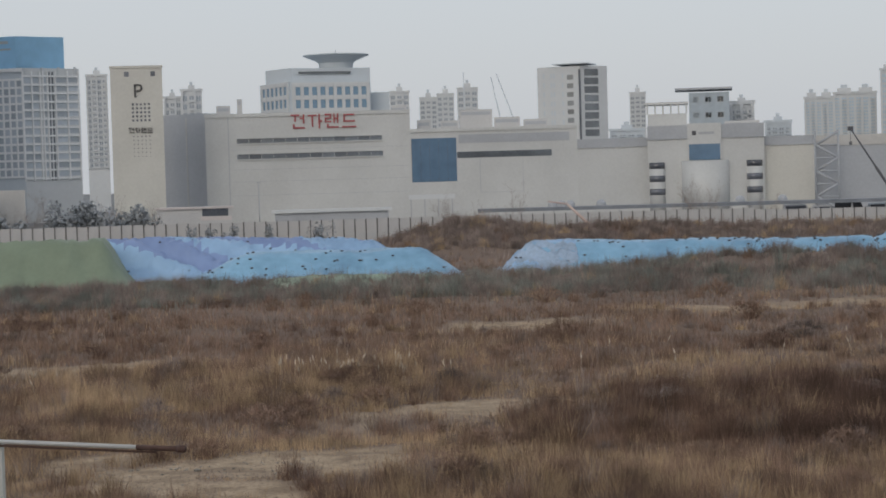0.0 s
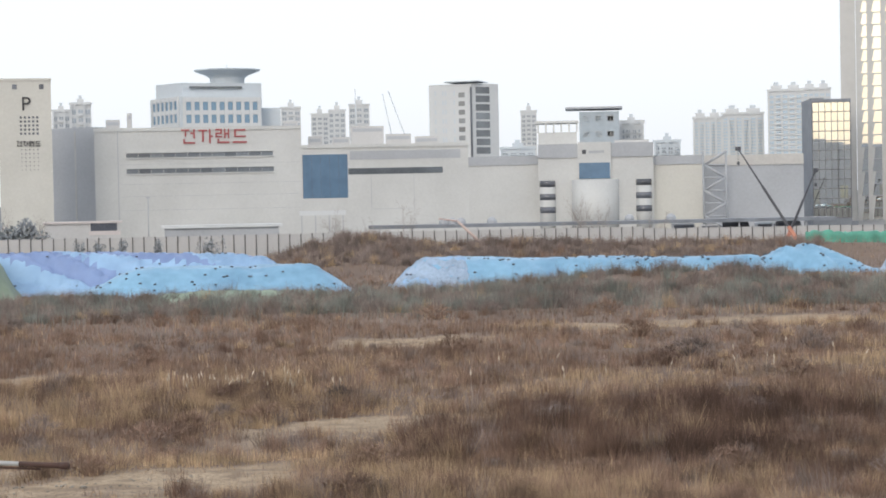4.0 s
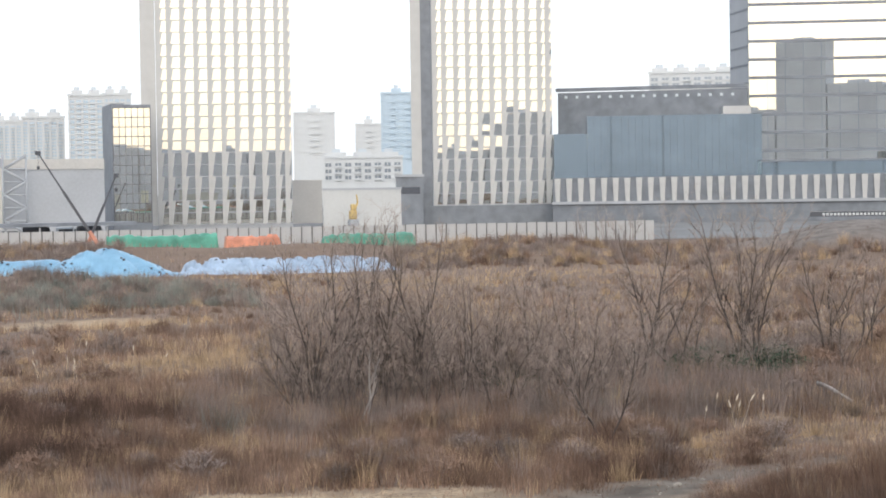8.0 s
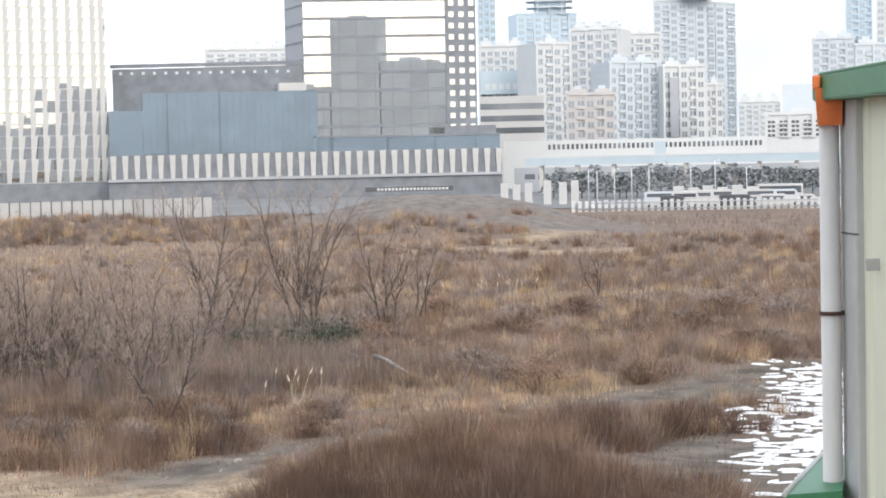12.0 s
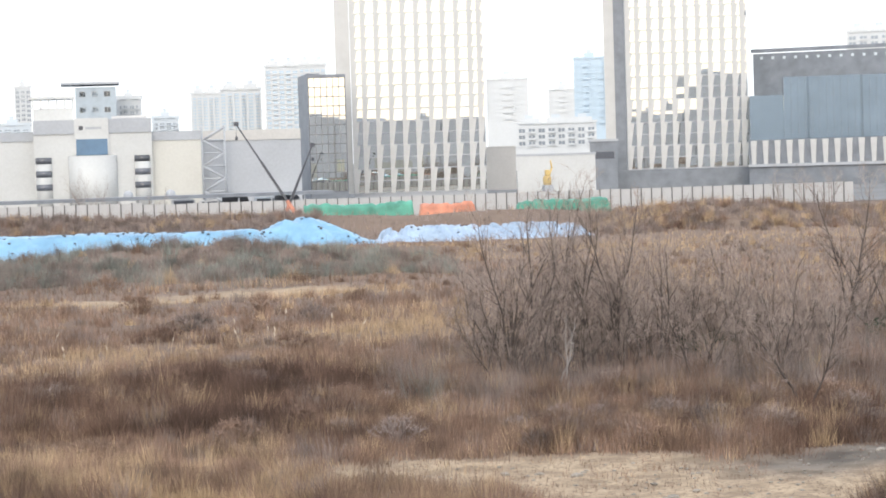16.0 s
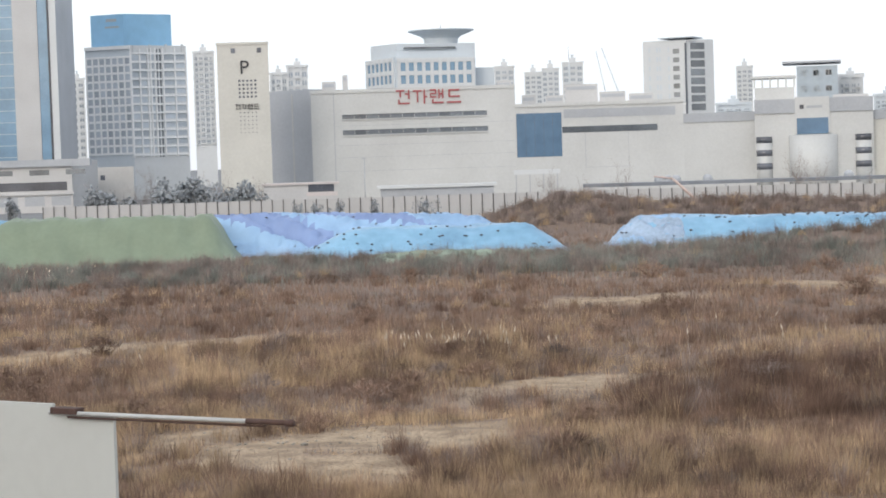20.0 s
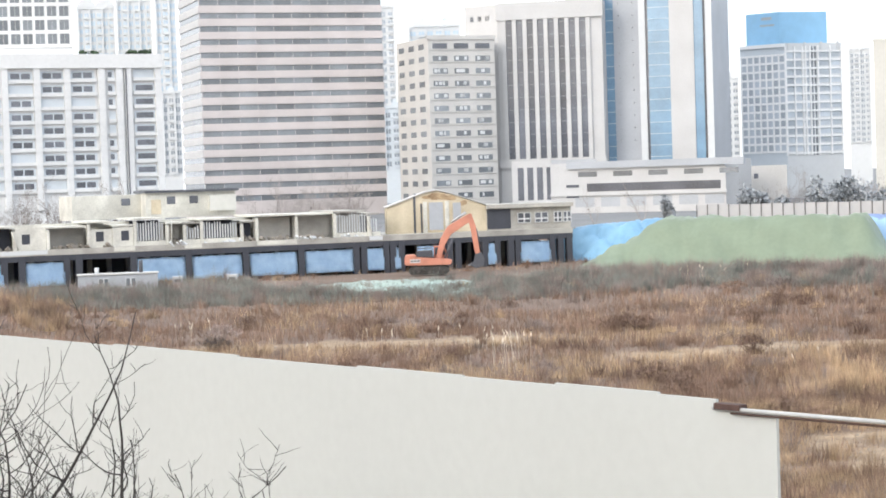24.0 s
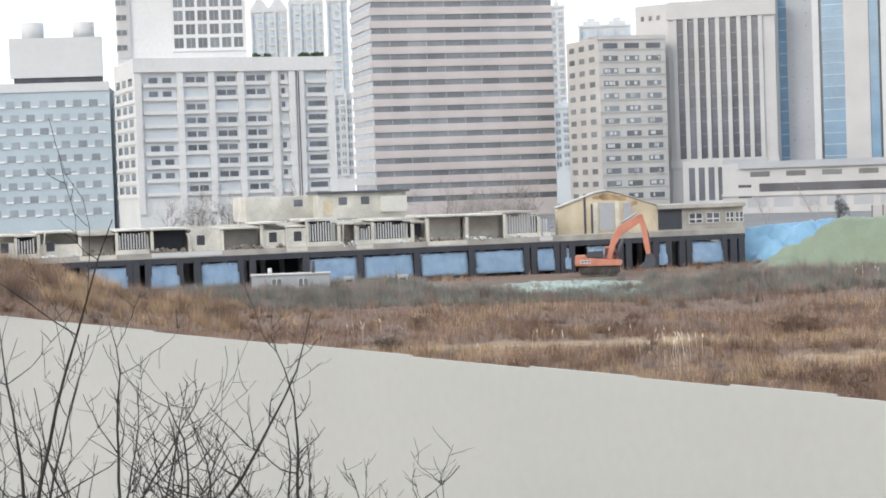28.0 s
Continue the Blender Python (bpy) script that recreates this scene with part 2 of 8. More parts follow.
def rod(name, a, b, r, mat, parent, sides=8, r2=None, label=""):
    bm = bmesh.new()
    tube(bm, [Vector(a), Vector(b)], [r, r if r2 is None else r2], sides)
    return part(name, bm, M[mat], parent, label, True)


def face(thing_ob, p, q):
    """A wall's own axes, relative to its thing: x from p to q, y into the building, z up."""
    o = Vector(thing_ob.location[:2])
    a, b = Vector(p) - o, Vector(q) - o
    ang = math.atan2(b.y - a.y, b.x - a.x)
    return Matrix.Translation((a.x, a.y, 0)) @ Matrix.Rotation(ang, 4, "Z"), (b - a).length


def window_mesh(w, h, glass, frame_mat="trim_grey", split=1, rail=0, t=0.07, depth=0.12):
    """Glass in a frame, with uprights; its foot at the middle of the lower edge, facing -y."""
    bm = bmesh.new()
    add_box(bm, -w / 2, w / 2, 0.02, depth, 0, h, 0)
    xs = [-w / 2 + i * w / split for i in range(split + 1)]
    for x in xs:
        add_box(bm, max(-w / 2, x - t / 2), min(w / 2, x + t / 2), -0.05, 0.05, 0, h, 1)
    zs = [0, h] + ([h * 0.4] if rail else [])
    for z in zs:
        add_box(bm, -w / 2, w / 2, -0.045, 0.045, max(0, z - t / 2), min(h, z + t / 2), 1)
    return mesh_of(bm, [M[glass], M[frame_mat]])


def wall_grid(parent, m, x0, x1, z0, z1, cols, rows, pier, band, wall, glass, frame_mat="trim_grey", split=1, proud=0.3, rail=0, name="window", skip=0.0):
    """Piers and bands that stand proud of a facade, with a framed window in each field."""
    cw, rh = (x1 - x0) / cols, (z1 - z0) / rows
    for i in range(cols + 1):
        w = pier if 0 < i < cols else pier
        x = x0 + i * cw
        box("pier", x - w / 2, x + w / 2, -proud, 0.05, z0 - band / 2, z1 + band / 2, wall, parent, m)
    bm = bmesh.new()
    add_box(bm, x0, x1, -proud * 0.8, 0.05, -band / 2, band / 2)
    me = mesh_of(bm, M[wall])
    for j in range(rows + 1):
        put("spandrel", me, parent, m @ Matrix.Translation((0, 0, z0 + j * rh)))
    wm = window_mesh(cw - pier, rh - band, glass, frame_mat, split, rail)
    for j in range(rows):
        for i in range(cols):
            if random.random() < skip:
                continue
            put(name, wm, parent, m @ Matrix.Translation((x0 + (i + 0.5) * cw, -0.1, z0 + j * rh + band / 2)))


def slab_house(name, label, azl, dl, azr, dr, depth, z1, mat, z0=0.0, category="building"):
    """A straight-sided building by the two ends of its front; returns the thing, the front's axes, its width and the plan."""
    p, q = polar(azl, dl), polar(azr, dr)
    d = (q - p).normalized()
    n = Vector((-d.y, d.x))
    th = thing(name, label, category, p.x, p.y)
    pts = [Vector((0, 0)), q - p, q - p + n * depth, n * depth]
    prism("body", pts, z0, z1, mat, th)
    m, w = face(th, p, q)
    return th, m, w


def side_axes(th, m, depth):
    """Axes of the left flank of a building whose front has the axes m."""
    return m @ Matrix.Translation((0, depth, 0)) @ Matrix.Rotation(radians(-90), 4, "Z")


# ---- ground: waste land with spoil heaps, reaching the horizon ----
# bearing, range, spread in degrees, spread in metres, height
SWELLS = [
    (0.4, 264, 1.5, 9, 3.5), (4.0, 268, 2.5, 8, 2.3), (9.0, 270, 3.0, 8, 2.0), (15.0, 275, 3.0, 6, 1.9), (20.5, 276, 2.2, 6, 1.9),
    (26.2, 252, 1.7, 8, 2.6), (23.5, 262, 1.5, 7, 1.6), (37.6, 262, 1.9, 12, 4.1), (34.6, 256, 1.5, 11, 3.4), (31.0, 262, 2.0, 10, 1.6),
    (-40.5, 152, 3.4, 14, 5.0),
    (10.3, 187, 3.8, 6, 1.75), (15.2, 203, 2.6, 5, 1.2), (43.5, 90, 2.2, 5, 0.8), (36.0, 62, 3.0, 4, 0.7),
]


@functools.lru_cache(maxsize=None)
def wave_table(size, seed):
    rng = np.random.RandomState(seed)
    return [(rng.uniform(0, 2 * math.pi), rng.uniform(0.5, 2.6) / size, rng.uniform(0, 2 * math.pi)) for k in range(9)]


def waves(x, y, size, seed):
    """Smooth uneven numbers from about -1 to 1 over the plan."""
    out = np.zeros_like(x)
    total = 0.0
    for a, f, ph in wave_table(size, seed):
        w = 1.0 / (0.5 + f * size)
        out += w * np.sin(2 * math.pi * f * (x * math.cos(a) + y * math.sin(a)) + ph + 1.3 * np.sin(2 * math.pi * 0.37 * f * (y * math.cos(a) - x * math.sin(a)) + ph * 2))
        total += w
    return out / total * 2.0


def ground_z(x, y):
    x, y = np.asarray(x, float), np.asarray(y, float)
    r, az = np.hypot(x, y), np.degrees(np.arctan2(x, y))
    z = np.zeros_like(r)
    for a, d, sa, sd, h in SWELLS:
        z += h * np.exp(-((az - a) / sa) ** 2 / 2 - ((r - d) / sd) ** 2 / 2)
    ridge = 0.55 * np.exp(-((r - 184 - 5 * waves(x, y, 60, 3)) / 6) ** 2 / 2)
    z += ridge * np.clip((az + 36) / 4, 0, 1) * np.clip((19 - az) / 5, 0, 1)
    near = np.clip((r - 25) / 30, 0, 1) * np.clip((330 - r) / 60, 0, 1)
    z += near * (0.16 * waves(x, y, 24, 5) + 0.06 * waves(x, y, 7, 6))
    return z


# strips of trodden sand: bearing and range of both ends, half width in metres
SAND = [
    (15.5, 62.5, 27.5, 60.5, 2.2), (19.5, 60, 28.5, 57, 4.0), (22, 55, 28, 54, 3.5),
    (-16.2, 107, -8.2, 114, 2.0), (-1.8, 83, 1.7, 86, 3.0), (1.2, 132, 3.9, 135, 3.0), (8.0, 147, 13.5, 152, 4.0), (-9.5, 69, -3.8, 70, 3.0),
    (-30, 121, -21, 119, 2.5), (36, 205, 41, 200, 5.0), (38, 222, 40, 240, 3.0),
    (-9.2, 66, -6.0, 62, 2.5), (-1.0, 196, 1.4, 200, 3.0),
]
MUD = [(45.4, 57, 49, 80, 5.0), (27, 62, 33.2, 68.5, 1.3), (33.2, 68.5, 39.5, 76.5, 1.2), (39.5, 76.5, 47.3, 89, 1.5), (43.8, 80, 47, 84, 1.6)]
# ground worn bare by the digger
CLEARED = [(-25.0, 184, -21.0, 190, 9.0), (-24.5, 198, -21.0, 200, 8.0)]
# bare grey tipped earth
GRAVEL = [(34.4, 258, 39.0, 264, 13.0), (38.0, 246, 41.5, 246, 5.0)]
STRAW = [
    (-11, 74, 5, 78, 7.0), (-10, 92, 3, 95, 6.0), (-8, 60, 12, 60, 4.0),
    (8.3, 105, 17.5, 112, 5.0), (-7.5, 92, -0.5, 94, 6.0), (-2, 86, 2.0, 92, 4.0), (-10, 66, -3, 66, 6.0), (0, 66, 8, 66, 5.0), (-30, 116, -14, 118, 4.0),
    (30, 75, 38, 82, 5.0), (22, 218, 33, 218, 11.0), (38, 170, 47, 188, 5.0), (13, 190, 22, 200, 12.0), (35, 138, 40, 142, 8.0), (-12, 78, -6, 78, 5.0),
    (8, 143, 14, 148, 6.0), (-17, 103, -8, 110, 3.0), (-24, 96, -18, 98, 5.0),
]


def strip_weight(x, y, strips, soft):
    w = np.zeros_like(x)
    wob = 0.6 * waves(x, y, 10, 11) + 0.4 * waves(x, y, 3.2, 12)
    for a1, d1, a2, d2, h in strips:
        p, q = polar(a1, d1), polar(a2, d2)
        ex, ey = q.x - p.x, q.y - p.y
        t = np.clip(((x - p.x) * ex + (y - p.y) * ey) / (ex * ex + ey * ey), 0, 1)
        dist = np.hypot(x - p.x - t * ex, y - p.y - t * ey) + wob * min(4.0, h)
        w = np.maximum(w, np.clip((h - dist) / soft + 0.5, 0, 1))
    return w


def soil_material():
    m = bpy.data.materials.new("soil")
    m.use_nodes = True
    n, l = m.node_tree.nodes, m.node_tree.links
    b = n["Principled BSDF"]
    b.inputs["Roughness"].default_value, b.inputs["Specular IOR Level"].default_value = 0.95, 0.2
    geo = n.new("ShaderNodeNewGeometry")
    tex = []
    for s, det in ((0.06, 5), (0.7, 5), (6.0, 3)):
        t = n.new("ShaderNodeTexNoise")
        t.inputs["Scale"].default_value, t.inputs["Detail"].default_value = s, det
        l.new(geo.outputs["Position"], t.inputs["Vector"])
        tex.append(t)

    def mix(fac, a, c):
        x = n.new("ShaderNodeMix")
        x.data_type = "RGBA"
        for sock, val in ((x.inputs[0], fac), (x.inputs[6], a), (x.inputs[7], c)):
            if isinstance(val, (tuple, float)):
                sock.default_value = (*val, 1) if isinstance(val, tuple) else val
            else:
                l.new(val, sock)
        return x.outputs[2]

    def span(src, lo, hi):
        r = n.new("ShaderNodeMapRange")
        r.inputs["From Min"].default_value, r.inputs["From Max"].default_value = lo, hi
        l.new(src, r.inputs["Value"])
        return r.outputs[0]
    litter = mix(span(tex[0].outputs["Fac"], 0.35, 0.65), (0.155, 0.115, 0.092), (0.245, 0.185, 0.142))
    litter = mix(span(tex[1].outputs["Fac"], 0.3, 0.75), litter, (0.185, 0.135, 0.108))
    sand = mix(span(tex[1].outputs["Fac"], 0.38, 0.58), (0.27, 0.203, 0.140), (0.44, 0.340, 0.235))
    sand = mix(span(tex[2].outputs["Fac"], 0.48, 0.72), sand, (0.18, 0.135, 0.095))
    at = n.new("ShaderNodeAttribute")
    at.attribute_name = "sand"
    mud = mix(span(tex[1].outputs["Fac"], 0.35, 0.65), (0.085, 0.073, 0.062), (0.19, 0.163, 0.137))
    at2 = n.new("ShaderNodeAttribute")
    at2.attribute_name = "mud"
    spoil = mix(span(tex[1].outputs["Fac"], 0.35, 0.65), (0.14, 0.125, 0.115), (0.225, 0.20, 0.183))
    at3 = n.new("ShaderNodeAttribute")
    at3.attribute_name = "gravel"
    bare = mix(at3.outputs["Fac"], mix(at.outputs["Fac"], litter, sand), spoil)
    l.new(mix(at2.outputs["Fac"], bare, mud), b.inputs["Base Color"])
    bp = n.new("ShaderNodeBump")
    bp.inputs["Strength"].default_value, bp.inputs["Distance"].default_value = 0.6, 0.1
    l.new(tex[1].outputs["Fac"], bp.inputs["Height"])
    l.new(bp.outputs[0], b.inputs["Normal"])
    return m


def make_ground():
    azs = np.concatenate([np.arange(-46, 54, 0.22), np.arange(54, 314, 6.5)])
    rs = np.concatenate([[3, 8, 15, 24, 34, 44], np.arange(50, 130, 1.1), np.arange(130, 340, 2.4), [350, 380, 430, 500, 620, 800, 1100, 1600, 2400, 3400, 4600]])
    A, D = np.meshgrid(np.radians(azs), rs)
    x, y = D * np.sin(A), D * np.cos(A)
    z = ground_z(x, y)
    nr, na = x.shape
    verts = np.stack([x.ravel(), y.ravel(), z.ravel()], 1)
    i, j = np.meshgrid(np.arange(nr - 1), np.arange(na), indexing="ij")
    k = (j + 1) % na
    faces = np.stack([i * na + j, (i + 1) * na + j, (i + 1) * na + k, i * na + k], -1).reshape(-1, 4)
    me = bpy.data.meshes.new("ground")
    centre = len(verts)
    verts = np.vstack([verts, [[0, 0, 0]]])
    me.from_pydata(verts.tolist(), [], faces.tolist() + [[centre, int(a), int((a + 1) % na)] for a in range(na)])
    sand = strip_weight(verts[:, 0], verts[:, 1], SAND, 2.0)
    at = me.attributes.new("sand", "FLOAT", "POINT")
    at.data.foreach_set("value", sand.astype(np.float32))
    at = me.attributes.new("mud", "FLOAT", "POINT")
    at.data.foreach_set("value", strip_weight(verts[:, 0], verts[:, 1], MUD, 3.0).astype(np.float32))
    at = me.attributes.new("gravel", "FLOAT", "POINT")
    at.data.foreach_set("value", strip_weight(verts[:, 0], verts[:, 1], GRAVEL, 8.0).astype(np.float32))
    me.materials.append(soil_material())
    me.polygons.foreach_set("use_smooth", [True] * len(me.polygons))
    me.update()
    bm = bmesh.new()
    bm.from_mesh(me)
    bmesh.ops.recalc_face_normals(bm, faces=bm.faces[:])
    bm.to_mesh(me)
    bm.free()
    return tagged(new("ground", me), "brown winter wasteland soil with trodden sandy strips", "ground", kind="structure")


ground = make_ground()


# ---- dry vegetation ----
def grass_material(name, root, tip, spread=0.3):
    m = bpy.data.materials.new(name)
    m.use_nodes = True
    n, l = m.node_tree.nodes, m.node_tree.links
    b = n["Principled BSDF"]
    b.inputs["Roughness"].default_value, b.inputs["Specular IOR Level"].default_value = 0.85, 0.2
    geo, noise_tex = n.new("ShaderNodeNewGeometry"), n.new("ShaderNodeTexNoise")
    noise_tex.inputs["Scale"].default_value = 0.09
    noise_tex.inputs["Detail"].default_value = 4
    l.new(geo.outputs["Position"], noise_tex.inputs["Vector"])
    mix, hsv, mr = n.new("ShaderNodeMix"), n.new("ShaderNodeHueSaturation"), n.new("ShaderNodeMapRange")
    mix.data_type = "RGBA"
    mix.inputs[6].default_value, mix.inputs[7].default_value = (*root, 1), (*tip, 1)
    rng = n.new("ShaderNodeMapRange")
    rng.inputs["From Min"].default_value, rng.inputs["From Max"].default_value = 0.3, 0.7
    l.new(noise_tex.outputs["Fac"], rng.inputs["Value"])
    l.new(rng.outputs[0], mix.inputs[0])
    mr.inputs["To Min"].default_value, mr.inputs["To Max"].default_value = 1 - spread, 1 + spread
    l.new(geo.outputs["Random Per Island"], mr.inputs["Value"])
    l.new(mr.outputs[0], hsv.inputs["Value"])
    l.new(mix.outputs[2], hsv.inputs["Color"])
    # clump by clump unevenness
    clump, cr, hs2 = n.new("ShaderNodeTexNoise"), n.new("ShaderNodeMapRange"), n.new("ShaderNodeHueSaturation")
    clump.inputs["Scale"].default_value, clump.inputs["Detail"].default_value = 0.42, 3
    l.new(geo.outputs["Position"], clump.inputs["Vector"])
    cr.inputs["From Min"].default_value, cr.inputs["From Max"].default_value = 0.32, 0.68
    cr.inputs["To Min"].default_value, cr.inputs["To Max"].default_value = 0.62, 1.32
    l.new(clump.outputs["Fac"], cr.inputs["Value"])
    l.new(cr.outputs[0], hs2.inputs["Value"])
    l.new(hsv.outputs["Color"], hs2.inputs["Color"])
    l.new(hs2.outputs["Color"], b.inputs["Base Color"])
    return m


GRASS = {
    "rust": grass_material("dry_rust_grass", (0.155, 0.101, 0.077), (0.32, 0.220, 0.163), 0.38),
    "straw": grass_material("straw_grass", (0.38, 0.275, 0.175), (0.51, 0.38, 0.245), 0.3),
    # grey brush; far out its tone stands in for distance haze
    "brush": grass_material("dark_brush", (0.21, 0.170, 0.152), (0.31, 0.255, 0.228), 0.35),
    "green": grass_material("weedy_green", (0.19, 0.205, 0.185), (0.27, 0.275, 0.245), 0.3),
    "bramble": grass_material("red_bramble", (0.090, 0.057, 0.045), (0.215, 0.138, 0.098), 0.4),
    "plume": grass_material("reed_plume", (0.52, 0.44, 0.34), (0.66, 0.58, 0.47), 0.2),
}


def blades(name, label, category, x, y, h, w, mat, count=3, lean=0.35, seed=1, out=None):
    """Tufts of thin upright blades, all in one mesh."""
    rng = np.random.RandomState(seed)
    n = len(x) * count
    X, Y, H, W = (np.repeat(a, count) for a in (x, y, h, w))
    X = X + rng.normal(0, 0.12, n)
    Y = Y + rng.normal(0, 0.12, n)
    H = H * rng.uniform(0.55, 1.1, n)
    Z = ground_z(X, Y) - 0.03
    turn, dirn = rng.uniform(0, math.pi, n), rng.uniform(0, 2 * math.pi, n)
    px, py = np.zeros(n), np.zeros(n)
    if out is not None:
        px, py = np.repeat(out[0], count), np.repeat(out[1], count)
    out = rng.uniform(0.0, lean, n) * H
    cx, cy = np.cos(turn) * W / 2, np.sin(turn) * W / 2
    tx, ty = X + np.cos(dirn) * out + px * H, Y + np.sin(dirn) * out + py * H
    v = np.empty((n, 3, 3))
    v[:, 0] = np.stack([X - cx, Y - cy, Z], 1)
    v[:, 1] = np.stack([X + cx, Y + cy, Z], 1)
    v[:, 2] = np.stack([tx, ty, Z + H], 1)
    me = bpy.data.meshes.new(name)
    me.vertices.add(n * 3)
    me.vertices.foreach_set("co", v.ravel())
    me.loops.add(n * 3)
    me.loops.foreach_set("vertex_index", np.arange(n * 3))
    me.polygons.add(n)
    me.polygons.foreach_set("loop_start", np.arange(0, n * 3, 3))
    me.update(calc_edges=True)
    me.materials.append(mat)
    return tagged(new(name, me), label, category, kind="stuff")


def scatter(n, a0, a1, r0, r1, seed):
    """Places spread evenly over bearing and over the inverse of the range."""
    rng = np.random.RandomState(seed)
    az = rng.uniform(a0, a1, n)
    r = 1 / rng.uniform(1 / r1, 1 / r0, n)
    return r * np.sin(np.radians(az)), r * np.cos(np.radians(az)), az, r, rng


def make_grass():
    n = 330000
    x, y, az, r, rng = scatter(n, -45, 49, 50, 300, 21)
    sand = np.maximum(strip_weight(x, y, SAND, 2.0), strip_weight(x, y, MUD, 2.5))
    straw = strip_weight(x, y, STRAW, 4.0)
    patch, fine = waves(x, y, 22, 31), waves(x, y, 5, 32)
    keep = rng.uniform(0, 1, n) > np.maximum(sand * 0.88, np.clip(-fine * 0.6 - 0.1, 0, 0.7))
    kind = np.full(n, 0)
    kind[rng.uniform(0, 1, n) < np.clip(0.08 + straw * 0.8 + np.clip(patch - 0.3, 0, 1) * 0.8, 0, 0.95)] = 1
    berm = np.exp(-((r - 178) / 14) ** 2) * np.clip((az + 37) / 4, 0, 1) * np.clip((17 - az) / 5, 0, 1)
    thicket = np.exp(-((r - 92) / 11) ** 2) * np.clip((az - 16) / 3, 0, 1) * np.clip((37 - az) / 4, 0, 1)
    dark = np.clip(berm * 1.1 + thicket * 0.6 + np.clip(-patch - 0.3, 0, 1) * np.where((az < 15) & (r < 130), 0.25, 0.8), 0, 0.95)
    kind[(kind == 0) & (az > 17) & (r > 75) & (rng.uniform(0, 1, n) < 0.28)] = 2
    kind[(kind == 0) & (az > 20) & (r > 125) & (rng.uniform(0, 1, n) < 0.35)] = 1
    bramble = np.clip((az - 28) / 2, 0, 1) * np.clip((62 + 1.3 * (az - 30) - r) / 5, 0, 1)
    bramble = np.maximum(bramble, np.clip((az - 1) / 2, 0, 1) * np.clip((17 - az) / 2, 0, 1) * np.exp(-((r - 81) / 8) ** 2))
    bramble = np.maximum(bramble, np.clip((az - 19) / 2, 0, 1) * np.clip((30.5 - az) / 2, 0, 1) * np.exp(-((r - 75) / 7) ** 2))
    kind[rng.uniform(0, 1, n) < bramble * 0.8] = 4
    # beyond 240 m mostly grey brush, so haze is put into the colour
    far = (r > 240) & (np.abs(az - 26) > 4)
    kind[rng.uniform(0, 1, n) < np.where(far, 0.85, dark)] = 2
    kind[(rng.uniform(0, 1, n) < berm * 0.75 * (waves(x, y, 14, 33) > -0.5))] = 3
    tipped = strip_weight(x, y, GRAVEL, 8.0)
    keep &= strip_weight(x, y, CLEARED, 2.0) < 0.5
    keep &= rng.uniform(0, 1, n) > tipped * 0.75
    kind[tipped > 0.5] = 2
    h = 0.72 + 0.35 * patch + 0.25 * fine
    h = np.where(kind == 1, h * 0.75, h)
    h = np.where((kind == 2) | (kind == 3), h * 1.0 + 0.25 + 0.5 * thicket, h)
    h = np.clip(h, 0.22, 2.0)
    h *= np.where(sand > 0.5, 0.35, 1.0) * (1 - 0.6 * tipped)
    h *= 1 - 0.2 * np.clip((80 - r) / 20, 0, 1)
    h *= np.where((az > 27) & (r < 82), 0.55, 1.0)
    w = (0.009 + 0.00021 * r) * rng.uniform(0.6, 1.5, n)
    X, Y, H, W, K = [x[keep]], [y[keep]], [h[keep]], [w[keep]], [kind[keep]]
    PX, PY = [np.zeros(len(X[0]))], [np.zeros(len(X[0]))]
    # bushy clumps: bearings, ranges, number, mixture of kinds, size
    zones = [(-44, 49, 58, 230, 2600, (0.55, 0.15, 0.30, 0.0), 0.8), (29.8, 33, 52, 57.5, 260, (0.06, 0.04, 0.08, 0.0, 0.82), 1.1), (32.5, 36, 52, 60, 380, (0.06, 0.04, 0.08, 0.0, 0.82), 1.15), (35.5, 40, 52, 64, 480, (0.06, 0.04, 0.08, 0.0, 0.82), 1.2), (39.5, 44.8, 52, 71, 560, (0.06, 0.04, 0.08, 0.0, 0.82), 1.25), (14, 19.5, 52, 58, 220, (0.7, 0.25, 0.05, 0.0), 0.9), (2, 16, 73, 90, 520, (0.2, 0.05, 0.05, 0.0, 0.7), 1.15),
             (16, 31, 80, 97, 520, (0.35, 0.05, 0.58, 0.02), 1.35), (-36, 18, 166, 190, 1700, (0.02, 0.02, 0.46, 0.50), 1.2), (20, 30, 66, 82, 420, (0.15, 0.1, 0.1, 0.0, 0.65), 0.95), (-35, -16, 160, 186, 900, (0.0, 0.0, 0.3, 0.7), 0.95), (-12, 1, 88, 108, 260, (0.35, 0.6, 0.05, 0.0), 1.0),
             (30, 47, 84, 130, 520, (0.5, 0.3, 0.2, 0.0), 0.9), (-44, -33, 138, 166, 420, (0.35, 0.5, 0.15, 0.0), 1.2), (28.5, 34, 104, 114, 110, (0.1, 0.0, 0.6, 0.3), 1.2),
             (-2, 14, 250, 290, 1300, (0.06, 0.08, 0.86, 0.0), 1.3), (22, 40, 236, 270, 900, (0.25, 0.2, 0.55, 0.0), 1.2), (24.6, 28.7, 262, 284, 420, (0.0, 0.0, 1.0, 0.0), 1.6), (30, 48, 140, 230, 500, (0.45, 0.15, 0.4, 0.0), 1.2), (-10, 14, 57, 66, 300, (0.55, 0.4, 0.05, 0.0), 0.9)]
    for q, (a0, a1, r0, r1, cnt, mixt, size) in enumerate(zones):
        cx, cy, ca, cr, rg = scatter(cnt, a0, a1, r0, r1, 60 + q)
